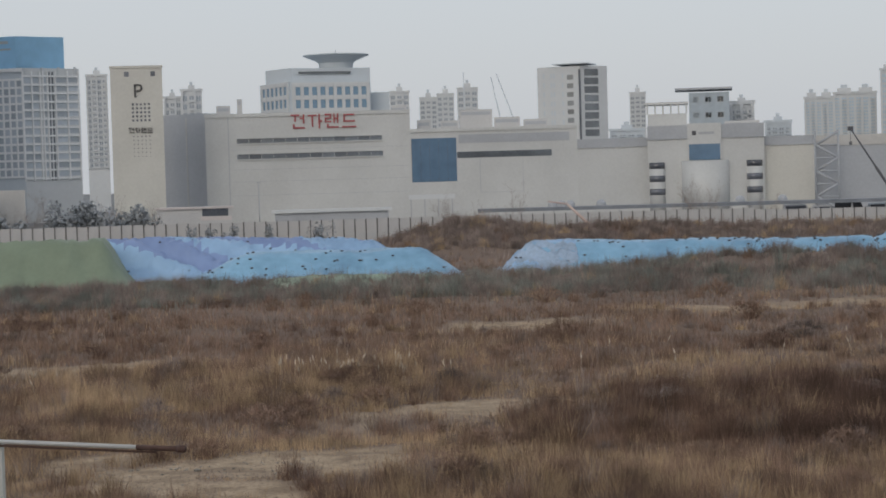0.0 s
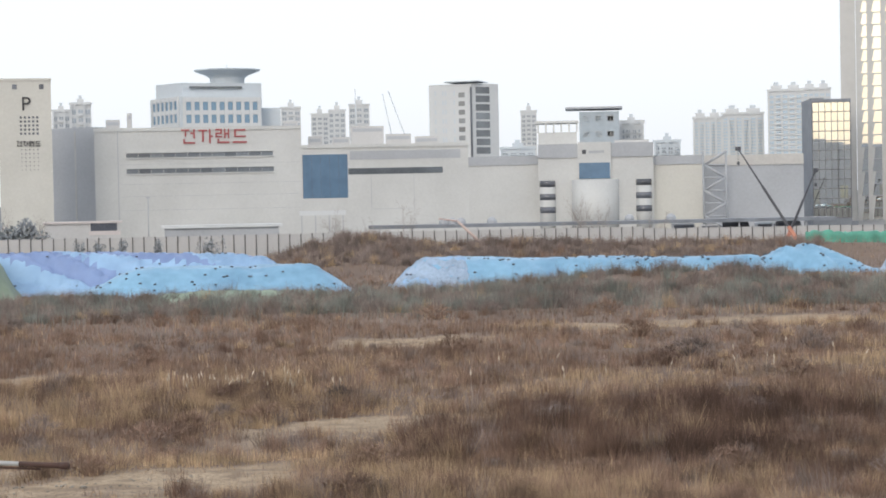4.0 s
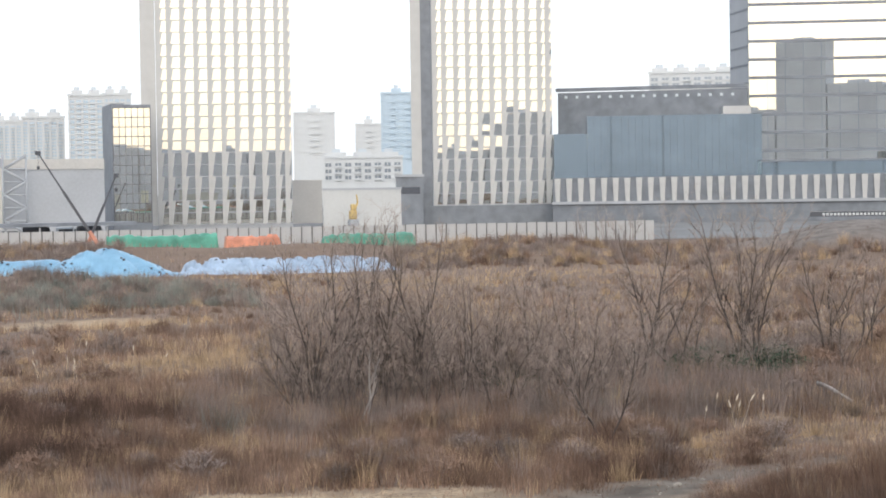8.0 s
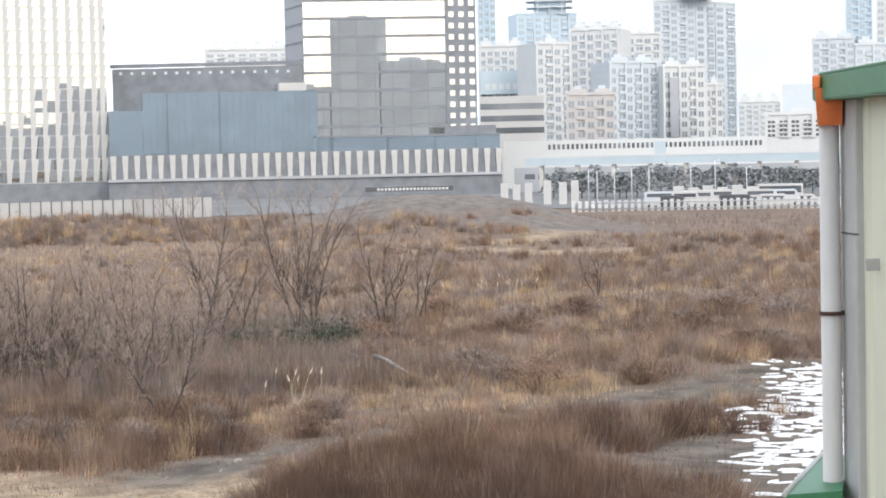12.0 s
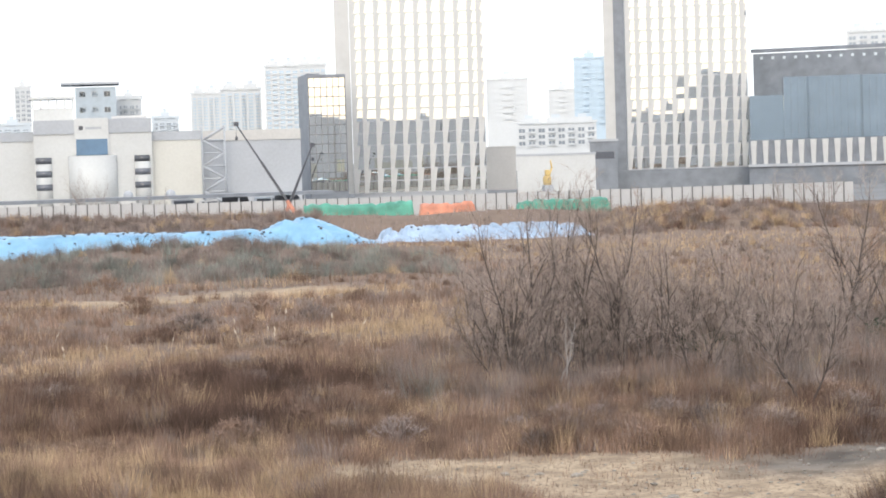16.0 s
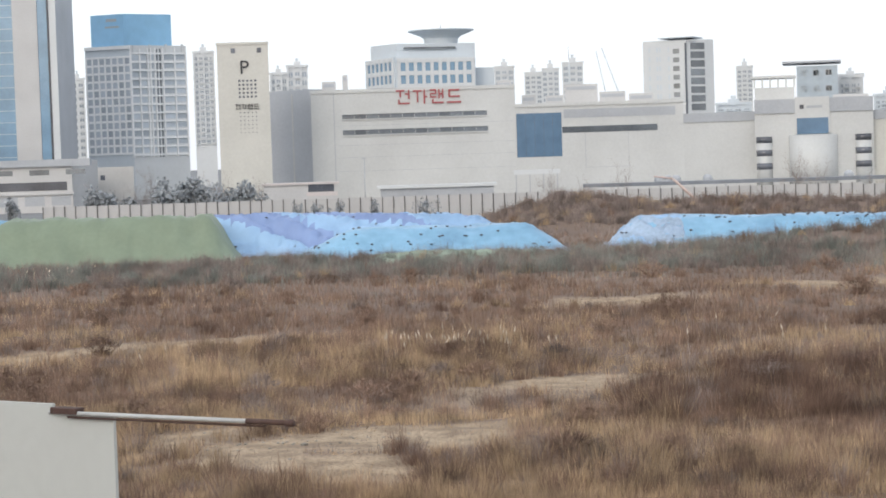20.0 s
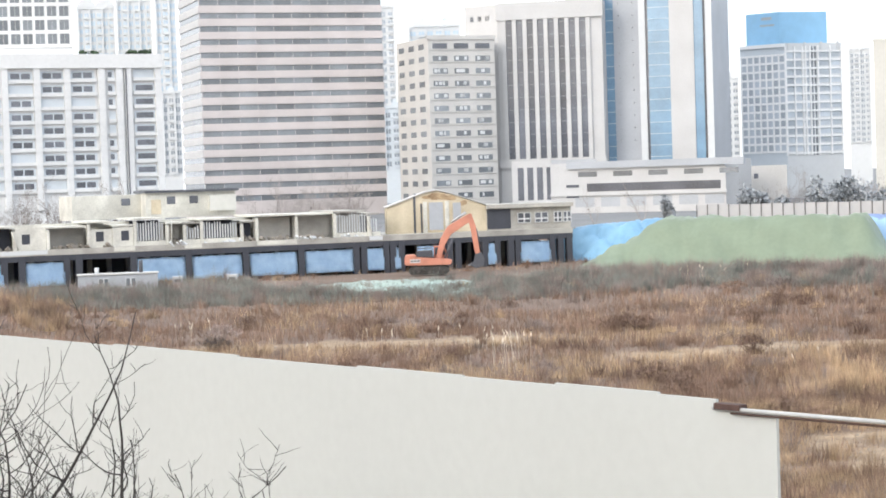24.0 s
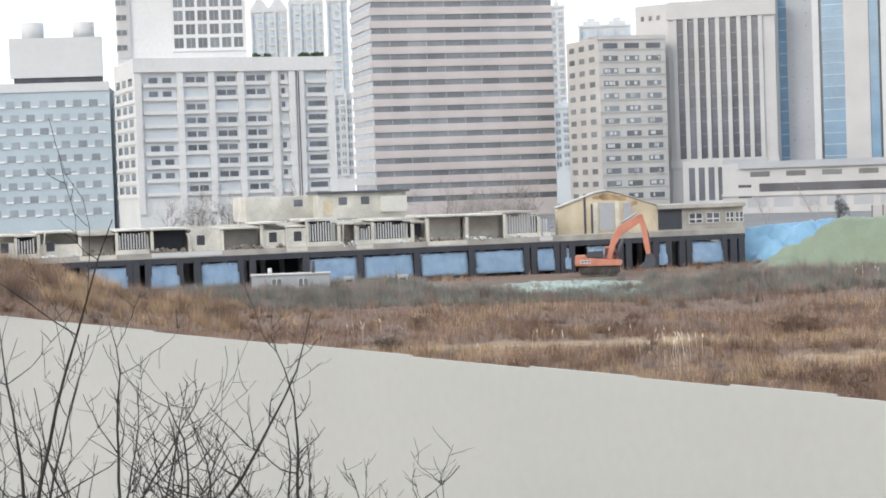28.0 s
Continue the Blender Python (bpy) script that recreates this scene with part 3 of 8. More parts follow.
        bare = np.maximum(np.maximum(strip_weight(cx, cy, SAND, 1.0), strip_weight(cx, cy, MUD, 1.0)), np.maximum(strip_weight(cx, cy, GRAVEL, 6.0), strip_weight(cx, cy, CLEARED, 2.0))) > 0.4
        cx, cy, cr = cx[~bare], cy[~bare], cr[~bare]
        m = len(cx)
        per = 42
        ck = rg.choice(5, m, p=mixt if len(mixt) == 5 else (*mixt, 0.0))
        cs = size * rg.uniform(0.6, 1.4, m)
        rad = np.abs(rg.normal(0, 0.42, (m, per))) * cs[:, None]
        ang = rg.uniform(0, 2 * math.pi, (m, per))
        X.append((cx[:, None] + rad * np.cos(ang)).ravel())
        Y.append((cy[:, None] + rad * np.sin(ang)).ravel())
        H.append((cs[:, None] * np.clip(1.15 - 0.8 * rad / cs[:, None], 0.25, 2) * rg.uniform(0.6, 1.15, (m, per))).ravel())
        PX.append((rad / cs[:, None] * np.cos(ang) * 0.75).ravel())
        PY.append((rad / cs[:, None] * np.sin(ang) * 0.75).ravel())
        W.append(np.repeat((0.009 + 0.00019 * cr)[:, None], per, 1).ravel())
        K.append(np.repeat(ck[:, None], per, 1).ravel())
    X, Y, H, W, K, PX, PY = (np.concatenate(v) for v in (X, Y, H, W, K, PX, PY))
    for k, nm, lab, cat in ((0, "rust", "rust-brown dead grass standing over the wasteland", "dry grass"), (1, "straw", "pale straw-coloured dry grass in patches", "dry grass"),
                            (2, "brush", "grey-brown winter brush, spread far out in place of haze", "brush"), (3, "green", "dull green weeds on the low bank", "weeds"), (4, "bramble", "dark red-brown bramble in dense low clumps", "bramble")):
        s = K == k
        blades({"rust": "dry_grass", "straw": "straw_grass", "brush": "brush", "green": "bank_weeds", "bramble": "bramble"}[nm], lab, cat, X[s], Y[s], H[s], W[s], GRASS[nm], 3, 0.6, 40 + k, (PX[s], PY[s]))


def make_plumes():
    """Pale feathery reed heads on thin stalks."""
    rng = random.Random(8)
    bm = bmesh.new()
    for az, d, spread, cnt, hgt in ((-3.4, 100, 1.7, 24, 0.8), (-1.7, 100, 1.7, 20, 0.8), (-12.8, 96, 1.2, 4, 1.0), (-20.1, 103, 1.1, 22, 1.7), (-29.1, 126, 1.4, 8, 1.2), (31.3, 81, 0.9, 7, 1.1), (12.9, 109, 3.0, 8, 1.1),
                                    (36.3, 138, 1.6, 12, 1.1), (38.0, 139, 1.6, 10, 1.1), (-23.2, 112, 3.0, 8, 1.2), (9.0, 100, 5.0, 8, 1.1), (-15.0, 172, 2.0, 10, 1.3)):
        c = polar(az, d)
        for k in range(cnt):
            x, y = c.x + rng.gauss(0, spread), c.y + rng.gauss(0, spread)
            z = float(ground_z(x, y))
            h = hgt * rng.uniform(0.75, 1.1)
            lx, ly = rng.gauss(0, 0.16), rng.gauss(0, 0.16)
            a, b = Vector((x, y, z)), Vector((x + lx, y + ly, z + h))
            tube(bm, [a, b], [0.008, 0.006], 3, cap=False)
            t = b + Vector((lx * 0.5, ly * 0.5, 0.30))
            tube(bm, [b, b.lerp(t, 0.35), t], [0.01, 0.042, 0.008], 5, cap=False)
    tagged(new("reed_plumes", mesh_of(bm, GRASS["plume"])), "pale feathery reed heads above the dry grass", "reeds", kind="stuff")


make_grass()
make_plumes()


def make_snow():
    """Thin streaks of old snow on the wet track."""
    rng = random.Random(3)
    bm = bmesh.new()
    for k in range(1100):
        az, d = rng.uniform(44.6, 49), rng.uniform(57, 89)
        if az < 44.6 + (d - 78) * 0.05 and d > 72 or rng.random() > 0.12 + (az - 44.6) / 5.0:
            continue
        c = polar(az, d)
        L, W = rng.uniform(0.15, 0.8) * rng.uniform(0.3, 1.0), rng.uniform(0.05, 0.30) * rng.uniform(0.4, 1)
        pts = []
        n = 14
        ang = radians(-az) + 0.25 + rng.gauss(0, 0.3)
        for i in range(n):
            t = 2 * math.pi * i / n
            rr = 1 + 0.8 * noise.noise(Vector((math.cos(t) * 1.9 + k, math.sin(t) * 1.4, k * 0.7)))
            u, v = L * rr * math.cos(t), W * rr * math.sin(t)
            x, y = c.x + u * math.cos(ang) - v * math.sin(ang), c.y + u * math.sin(ang) + v * math.cos(ang)
            pts.append((x, y))
        zs = ground_z([v[0] for v in pts], [v[1] for v in pts])
        lo = [bm.verts.new((x, y, z - 0.02)) for (x, y), z in zip(pts, zs)]
        hi = [bm.verts.new((c.x + (x - c.x) * 0.93, c.y + (y - c.y) * 0.93, z + 0.05)) for (x, y), z in zip(pts, zs)]
        bm.faces.new(hi)
        for i in range(n):
            bm.faces.new((lo[i], lo[(i + 1) % n], hi[(i + 1) % n], hi[i]))
    tagged(new("snow_patches", mesh_of(bm, M["snow"], True)), "thin white streaks of old snow on wet ground", "snow", kind="stuff")


make_snow()


# ---- hoarding round the site ----
def make_fence(a0, a1, d0, d1, el, hgt, step, label, seed):
    p, q = polar(a0, d0), polar(a1, d1)
    n = int((q - p).length / step)
    th = thing("site_fence", label, "fence", p.x, p.y)
    d = (q - p) / n
    ang = math.atan2(d.y, d.x)
    top = rise(el, (d0 + d1) / 2)
    bm = bmesh.new()
    wd = d.length
    plan = [(0.08, 0.05), (0.08, 0.0)]
    for i in range(7):
        x = 0.2 + (wd - 0.4) * i / 6
        plan += [(x - 0.06, 0.0), (x - 0.04, -0.03), (x + 0.04, -0.03), (x + 0.06, 0.0)]
    plan += [(wd - 0.08, 0.0), (wd - 0.08, 0.05)]
    lo, hi = [bm.verts.new((x, y, 0)) for x, y in plan], [bm.verts.new((x, y, hgt)) for x, y in plan]
    for i in range(len(plan)):
        k = (i + 1) % len(plan)
        bm.faces.new((lo[i], lo[k], hi[k], hi[i]))
    bm.faces.new(hi), bm.faces.new(lo[::-1])
    bmesh.ops.recalc_face_normals(bm, faces=bm.faces[:])
    panel = mesh_of(bm, M["fence"])
    bm = bmesh.new()
    add_box(bm, -0.09, 0.09, -0.10, 0.12, -0.6, hgt + 0.05)
    post = mesh_of(bm, M["fence_gap"])
    rng = random.Random(seed)
    for i in range(n):
        m = Matrix.Translation((d.x * i, d.y * i, top - hgt + rng.uniform(-0.05, 0.05))) @ Matrix.Rotation(ang, 4, "Z")
        put("fence_panel", panel, th, m)
        put("fence_post", post, th, m)
    return th


make_fence(-14.6, 9, 337.4, 331, -1.05, 3.6, 1.84, "long pale grey metal hoarding with dark posts", 1)
make_fence(9, 29.5, 331, 350, -1.09, 3.6, 1.8, "pale grey metal hoarding behind covered rolls", 2)


# ---- bare trees ----
def grow(bm, start, direction, length, radius, depth, rng, spread=0.6, up=0.25, sides=5, kids=(2, 4), wiggle=0.16, shrink=0.62, mi=0):
    """A branch and, from it, thinner ones."""
    pts, d, p = [start.copy()], direction.normalized(), start.copy()
    steps = 5
    for i in range(steps):
        d = (d + Vector((rng.gauss(0, wiggle), rng.gauss(0, wiggle), rng.gauss(0, wiggle) + up * 0.25))).normalized()
        p = p + d * (length / steps)
        pts.append(p.copy())
    radii = [radius * (1 - 0.55 * i / steps) for i in range(steps + 1)]
    if depth == 0:
        radii[-1] = radius * 0.25
    tube(bm, pts, radii, sides, mi, cap=False)
    if depth <= 0:
        return
    for k in range(rng.randint(*kids)):
        i = rng.randint(2, steps)
        base = pts[i]
        dd = (pts[i] - pts[i - 1]).normalized()
        side = Vector((rng.gauss(0, 1), rng.gauss(0, 1), rng.gauss(0, 0.35))).normalized()
        nd = (dd + side * spread + Vector((0, 0, up))).normalized()
        grow(bm, base, nd, length * rng.uniform(0.45, 0.8) * (1 if depth > 1 else 0.8), radii[i] * shrink, depth - 1, rng, spread, up, max(3, sides - 1), kids, wiggle, shrink, mi)


class Twigs:
    """Thin three-sided sticks, gathered into one mesh."""

    def __init__(self):
        self.v, self.f, self.k, self.now = [], [], [], 0

    def limb(self, pts, radii):
        base = len(self.v)
        for i, p in enumerate(pts):
            d = (pts[min(i + 1, len(pts) - 1)] - pts[max(i - 1, 0)]).normalized()
            u = d.orthogonal().normalized()
            w = d.cross(u)
            for k in range(3):
                q = p + radii[i] * (math.cos(2.094 * k) * u + math.sin(2.094 * k) * w)
                self.v.append((q.x, q.y, q.z))
        for i in range(len(pts) - 1):
            o = base + 3 * i
            for k in range(3):
                self.f.append((o + k, o + (k + 1) % 3, o + 3 + (k + 1) % 3, o + 3 + k))
                self.k.append(self.now)

    def spike(self, p, q, r):
        u = (q - p).orthogonal().normalized() * r
        w = (q - p).normalized().cross(u)
        base = len(self.v)
        for c in (p + u, p - u * 0.5 + w * 0.87, p - u * 0.5 - w * 0.87, q):
            self.v.append((c.x, c.y, c.z))
        self.f += [(base, base + 1, base + 3), (base + 1, base + 2, base + 3), (base + 2, base, base + 3)]
        self.k += [self.now] * 3

    def mesh(self, mats):
        me = bpy.data.meshes.new("twigs")
        me.from_pydata(self.v, [], self.f)
        for mat in mats:
            me.materials.append(mat)
        me.polygons.foreach_set("material_index", self.k)
        me.update()
        return me


def bend(p, d, length, steps, rng, crook, lift):
    """A crooked line from p that slowly turns upwards; returns its points and its last direction."""
    pts = [p]
    for i in range(steps):
        d = (d + Vector((rng.gauss(0, crook), rng.gauss(0, crook), rng.gauss(0, crook * 0.6) + lift))).normalized()
        p = p + d * (length / steps)
        pts.append(p)
    return pts, d


def tree(name, label, x, y, height, stems, seed, bark="bark", r0=0.06, spread=0.8, lean=0.22, group="", z0=None, first=0.3, boughs=13, subs=5, twigs=5, crown="twig", foot=0.22):
    """Several crooked stems; boughs, side shoots and fine twigs on each."""
    rng = random.Random(seed)
    z = float(ground_z(x, y)) - 0.05 if z0 is None else z0
    th = thing(name, label, "tree", x, y, z, group=group)
    fine = Twigs()

    def side_of(d):
        v = Vector((rng.gauss(0, 1), rng.gauss(0, 1), rng.gauss(0, 0.5)))
        return (v - d * v.dot(d)).normalized()
    for s in range(stems):
        a = rng.uniform(0, 6.283)
        st = Vector((math.cos(a), math.sin(a), 0)) * (foot * stems ** 0.5 * rng.uniform(0.1, 1))
        d = Vector((math.cos(a) * lean * rng.uniform(0.3, 1.5), math.sin(a) * lean * rng.uniform(0.3, 1.5), 1)).normalized()
        hgt = height * rng.uniform(0.62, 1.0)
        r = r0 * (0.6 + 0.4 * hgt / height) * rng.uniform(0.75, 1.1)
        pts, dl = bend(st, d, hgt, 9, rng, 0.14, 0.05)
        rad = [r * (1 - 0.88 * i / 9) + 0.004 for i in range(10)]
        bm = bmesh.new()
        tube(bm, pts, rad, 6)
        part("trunk", bm, M[bark], th, "", True)
        for k in range(boughs):
            t = first + (1 - first) * (k + rng.random()) / boughs
            i = min(8, int(t * 9))
            p0 = pts[i].lerp(pts[i + 1], t * 9 - i)
            dd = (pts[i + 1] - pts[i]).normalized()
            ln = hgt * rng.uniform(0.16, 0.34) * (1.25 - 0.6 * t)
            rb = max(0.010, rad[i] * 0.58)
            bp, bd = bend(p0, (dd + side_of(dd) * spread * rng.uniform(0.7, 1.3)).normalized(), ln, 4, rng, 0.17, 0.09)
            fine.now = 1
            fine.limb(bp, [rb, rb * 0.85, rb * 0.68, rb * 0.5, 0.006])
            fine.now = 0
            for q in range(subs):
                u = rng.uniform(0.2, 1.0) * 4
                j = min(3, int(u))
                sp = bp[j].lerp(bp[j + 1], u - j)
                sd = (bp[j + 1] - bp[j]).normalized()
                sl = ln * rng.uniform(0.3, 0.6)
                sb, sdd = bend(sp, (sd + side_of(sd) * spread).normalized(), sl, 2, rng, 0.2, 0.10)
                fine.limb(sb, [max(0.006, rb * 0.45), max(0.005, rb * 0.3), 0.004])
                for w in range(twigs):
                    tp = sb[0].lerp(sb[1], rng.random()) if rng.random() < 0.4 else sb[1].lerp(sb[2], rng.random())
                    td = (sdd + side_of(sdd) * 0.9 + Vector((0, 0, 0.25))).normalized()
                    fine.spike(tp, tp + td * sl * rng.uniform(0.35, 0.8), 0.0055)
    put("crown", fine.mesh([M[crown if bark == "bark" else bark], M[bark]]), th, None, "crown of crooked boughs and fine bare twigs")
    return th


# ---- the town behind ----
class Front:
    """A straight building front between two bearings; parts are set out by bearing and elevation as seen from the window."""

    def __init__(self, name, label, a0, d0, a1, d1, depth, top, mat, z0=0.0, category="building", body=True):
        self.p, self.q = polar(a0, d0), polar(a1, d1)
        d = (self.q - self.p).normalized()
        n = Vector((-d.y, d.x))
        self.th = thing(name, label, category, self.p.x, self.p.y)
        self.m, self.w = face(self.th, self.p, self.q)
        self.depth, self.top = depth, top
        if body:
            prism("body", [Vector((0, 0)), self.q - self.p, self.q - self.p + n * depth, n * depth], z0, top, mat, self.th)

    def x(self, az):
        c, s = math.cos(radians(az)), math.sin(radians(az))
        e = self.q - self.p
        return (self.p.y * s - self.p.x * c) / (e.x * c - e.y * s) * self.w

    def far(self, az):
        pt = self.p.lerp(self.q, self.x(az) / self.w)
        return pt.length

    def z(self, el, az):
        return rise(el, self.far(az))

    def box(self, name, a0, a1, e0, e1, y0, y1, mat, label="", parent=None):
        am = (a0 + a1) / 2
        return box(name, self.x(a0), self.x(a1), y0, y1, self.z(e0, am), self.z(e1, am), mat, parent or self.th, self.m, label)

    def grid(self, a0, a1, e0, e1, cols, rows, pier, band, wall, glass, **kw):
        am = (a0 + a1) / 2
        wall_grid(self.th, self.m, self.x(a0), self.x(a1), self.z(e0, am), self.z(e1, am), cols, rows, pier, band, wall, glass, **kw)

    def flank(self):
        return side_axes(self.th, self.m, self.depth)


def windows(fr, a0, a1, e0, e1, cols, rows, w, h, glass, split=1, frame_mat="trim_grey", proud=0.02, skip=0.0, m=None, name="window"):
    """Single windows in even rows on a plain wall, each in its own frame."""
    am = (a0 + a1) / 2
    x0, x1, z0, z1 = fr.x(a0), fr.x(a1), fr.z(e0, am), fr.z(e1, am)
    me = window_mesh(w, h, glass, frame_mat, split, 0, 0.09, 0.1)
    for j in range(rows):
        for i in range(cols):
            if random.random() < skip:
                continue
            x = x0 + (x1 - x0) * (i / max(1, cols - 1))
            z = z0 + (z1 - z0) * (j / max(1, rows - 1))
            put(name, me, fr.th, (m or fr.m) @ Matrix.Translation((x, -proud, z - h / 2)))


# -- blue-clad office with a roof board --
b = Front("office_block", "pale blue clad office block with a white roof board", -41.5, 424, -36.42, 420, 18, rise(3.10, 420), "blue_cladding")
b.box("parapet", -41.5, -36.42, 3.0, 3.25, -0.3, 0.5, "far_white")
for j in range(9):
    z = b.z(-0.52 + 0.3875 * j, -38)
    for i in range(10):
        x = b.x(-41.2) + 3.45 * i + (0.9 if j % 2 else 0) + random.uniform(-0.2, 0.2)
        if x > b.w - 1.2:
            continue
        box("window", x, x + 1.75, -0.06, 0.05, z - 0.1, z + 1.3, "far_window", b.th, b.m)
        box("sill", x + 1.85, x + 3.3, -0.3, 0.05, z - 0.15, z + 0.2, "grid_white", b.th, b.m)
bd = b.box("roof_board", -39.2, -36.6, 3.42, 4.55, 1.0, 3.0, "far_white", "blank white roof board")
b.box("board_base", -39.1, -36.6, 3.2, 3.42, 1.4, 2.6, "dark_metal")
for az in (-38.5, -37.08):
    p = polar(az, 426)
    v = rod("roof_vent", (p.x - b.p.x, p.y - b.p.y, rise(4.5, 426)), (p.x - b.p.x, p.y - b.p.y, rise(4.95, 426)), 2.3, "far_white", b.th, 12)

# -- white flats with a tower on top --
f2 = Front("apartment_block", "white apartment block with recessed balconies and tower", -35.68, 398, -30.02, 408, 22, rise(3.82, 402), "pale_wall")
rows = [(-35.45, -34.52), (-34.32, -33.62), (-33.42, -32.75), (-32.58, -31.88), (-31.50, -31.32), (-30.78, -30.20)]
for a0, a1 in rows:
    for j in range(9):
        e0 = 0.13 + 0.392 * j - 0.17
        am = (a0 + a1) / 2
        x0, x1 = f2.x(a0), f2.x(a1)
        z0 = f2.z(e0, am)
        rec = box("balcony_recess", x0, x1, -0.05, 0.06, z0, z0 + 1.95, "far_grey", f2.th, f2.m)
        if random.random() < 0.75:
            wide = x1 - x0
            for k in range(2 if wide > 3 else 1):
                xc = x0 + wide * (0.3 + 0.42 * k)
                box("window", xc - min(0.9, wide * 0.3), xc + min(0.9, wide * 0.3), -0.10, -0.04, z0 + 0.5, z0 + 1.6, "glass_dark", f2.th, f2.m)
        box("balcony_front", x0 - 0.15, x1 + 0.15, -0.55, -0.05, z0 - 0.35, z0 + 0.35, "pale_wall", f2.th, f2.m)
for az in (-35.62, -34.42, -33.52, -32.67, -31.7, -31.2, -30.95, -30.1):
    f2.box("pier", az - 0.09, az + 0.09, -0.6, 3.5, -0.7, 0.05, "pale_wall")
f2.box("cornice", -35.75, -29.97, 3.45, 3.85, -0.9, 0.3, "pale_wall")
f2.box("rain_pipe", -31.03, -31.0, -0.2, 3.4, -0.8, -0.65, "dark_metal")
fm = f2.flank()
for j in range(9):
    z = f2.z(0.0 + 0.392 * j, -35.7)
    for k in range(3):
        box("window", 2.0 + k * 6.5, 6.0 + k * 6.5, -0.06, 0.05, z, z + 1.5, "glass_grey", f2.th, fm)
    box("band", 0, 22, -0.25, 0.05, z - 0.9, z - 0.35, "pale_wall", f2.th, fm)
t2 = Front("apartment_tower", "tall pale apartment tower with gridded windows", -36.15, 416, -32.45, 416, 20, 66, "pale_wall", z0=0)
t2.grid(-34.55, -32.5, 4.1, 7.6, 6, 9, 0.55, 0.7, "pale_wall", "glass_grey", split=2)
t2.box("corner_strip", -36.1, -35.75, 3.9, 7.6, -0.5, 0.05, "light_stone")
windows(t2, -36.0, -35.8, 4.2, 7.6, 1, 9, 2.2, 1.2, "glass_grey", 2, proud=0.55)
for az, w in ((-32.2, 1.8), (-31.9, 2.6), (-30.75, 3.4), (-30.4, 2.4)):
    p = polar(az, 408)
    bm = bmesh.new()
    rr = random.Random(int(az * 10))
    for k in range(60):
        a, rad, hh = rr.uniform(0, 6.28), rr.uniform(0, w * 0.5), rr.uniform(0, 1.3)
        bmesh.ops.create_icosphere(bm, subdivisions=1, radius=rr.uniform(0.18, 0.4), matrix=Matrix.Translation((rad * math.cos(a), rad * math.sin(a), hh)))
    th = thing("roof_shrub", "dark evergreen shrubs on the roof terrace", "shrub", p.x, p.y, rise(3.82, 400) - 0.1)
    part("foliage", bm, M["evergreen"], th)

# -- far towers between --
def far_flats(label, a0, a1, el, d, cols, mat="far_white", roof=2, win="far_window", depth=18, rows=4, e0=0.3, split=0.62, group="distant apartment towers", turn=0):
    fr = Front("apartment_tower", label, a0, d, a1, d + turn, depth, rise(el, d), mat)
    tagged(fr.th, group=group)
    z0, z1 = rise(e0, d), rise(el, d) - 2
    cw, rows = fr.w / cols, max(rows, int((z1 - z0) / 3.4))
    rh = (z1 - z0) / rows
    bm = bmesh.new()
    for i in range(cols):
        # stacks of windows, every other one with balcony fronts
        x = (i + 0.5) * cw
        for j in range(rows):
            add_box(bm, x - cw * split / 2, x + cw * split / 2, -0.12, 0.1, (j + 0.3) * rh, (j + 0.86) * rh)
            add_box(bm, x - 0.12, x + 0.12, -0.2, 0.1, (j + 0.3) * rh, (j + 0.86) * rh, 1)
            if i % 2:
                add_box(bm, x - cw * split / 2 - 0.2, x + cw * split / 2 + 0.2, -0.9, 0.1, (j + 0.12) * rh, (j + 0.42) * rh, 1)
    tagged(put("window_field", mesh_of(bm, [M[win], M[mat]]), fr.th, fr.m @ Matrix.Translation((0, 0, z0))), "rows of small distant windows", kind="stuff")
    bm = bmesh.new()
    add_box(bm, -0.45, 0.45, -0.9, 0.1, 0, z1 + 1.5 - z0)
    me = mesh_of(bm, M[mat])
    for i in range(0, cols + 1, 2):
        put("pilaster", me, fr.th, fr.m @ Matrix.Translation((min(fr.w - 0.35, max(0.35, i * cw)), 0, z0)))
    for k in range(roof):
        x = fr.w * (k + 0.5) / roof
        hw = fr.w * min(0.16, 0.36 / roof)
        up = 0.0042 * d
        if "gabled" in label:
            bm = bmesh.new()
            ends = []
            for y in (-0.6, 9.0):
                ends.append([bm.verts.new((x + fr.w * q / roof, y, fr.top + zz)) for q, zz in ((-0.5, 0.3), (0.5, 0.3), (0.5, 1.2), (0.0, 7.0), (-0.5, 1.2))])
            bm.faces.new(ends[0]), bm.faces.new(ends[1][::-1])
            for q in range(5):
                bm.faces.new((ends[0][q], ends[1][q], ends[1][(q + 1) % 5], ends[0][(q + 1) % 5]))
            bmesh.ops.recalc_face_normals(bm, faces=bm.faces[:])
            part("gable", bm, M[mat], fr.th, "", False, fr.m)
            continue
        rh_ob = box("roof_house", x - hw, x + hw, 2, 8, fr.top - 0.1, fr.top + up * 0.6, mat, fr.th, fr.m)
        box("roof_tank", x - hw * 0.5, x + hw * 0.4, 3, 7, fr.top + up * 0.6, fr.top + up, "far_grey", rh_ob, None)
    box("coping", -0.4, fr.w + 0.4, -0.5, 0.6, fr.top - 0.5, fr.top + 0.5, mat, fr.th, fr.m)
    return fr


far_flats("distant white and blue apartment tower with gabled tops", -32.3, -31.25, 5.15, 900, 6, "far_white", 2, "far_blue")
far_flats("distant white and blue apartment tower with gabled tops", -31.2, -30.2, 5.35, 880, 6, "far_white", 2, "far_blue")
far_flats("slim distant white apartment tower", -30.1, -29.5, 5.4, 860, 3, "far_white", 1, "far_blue")
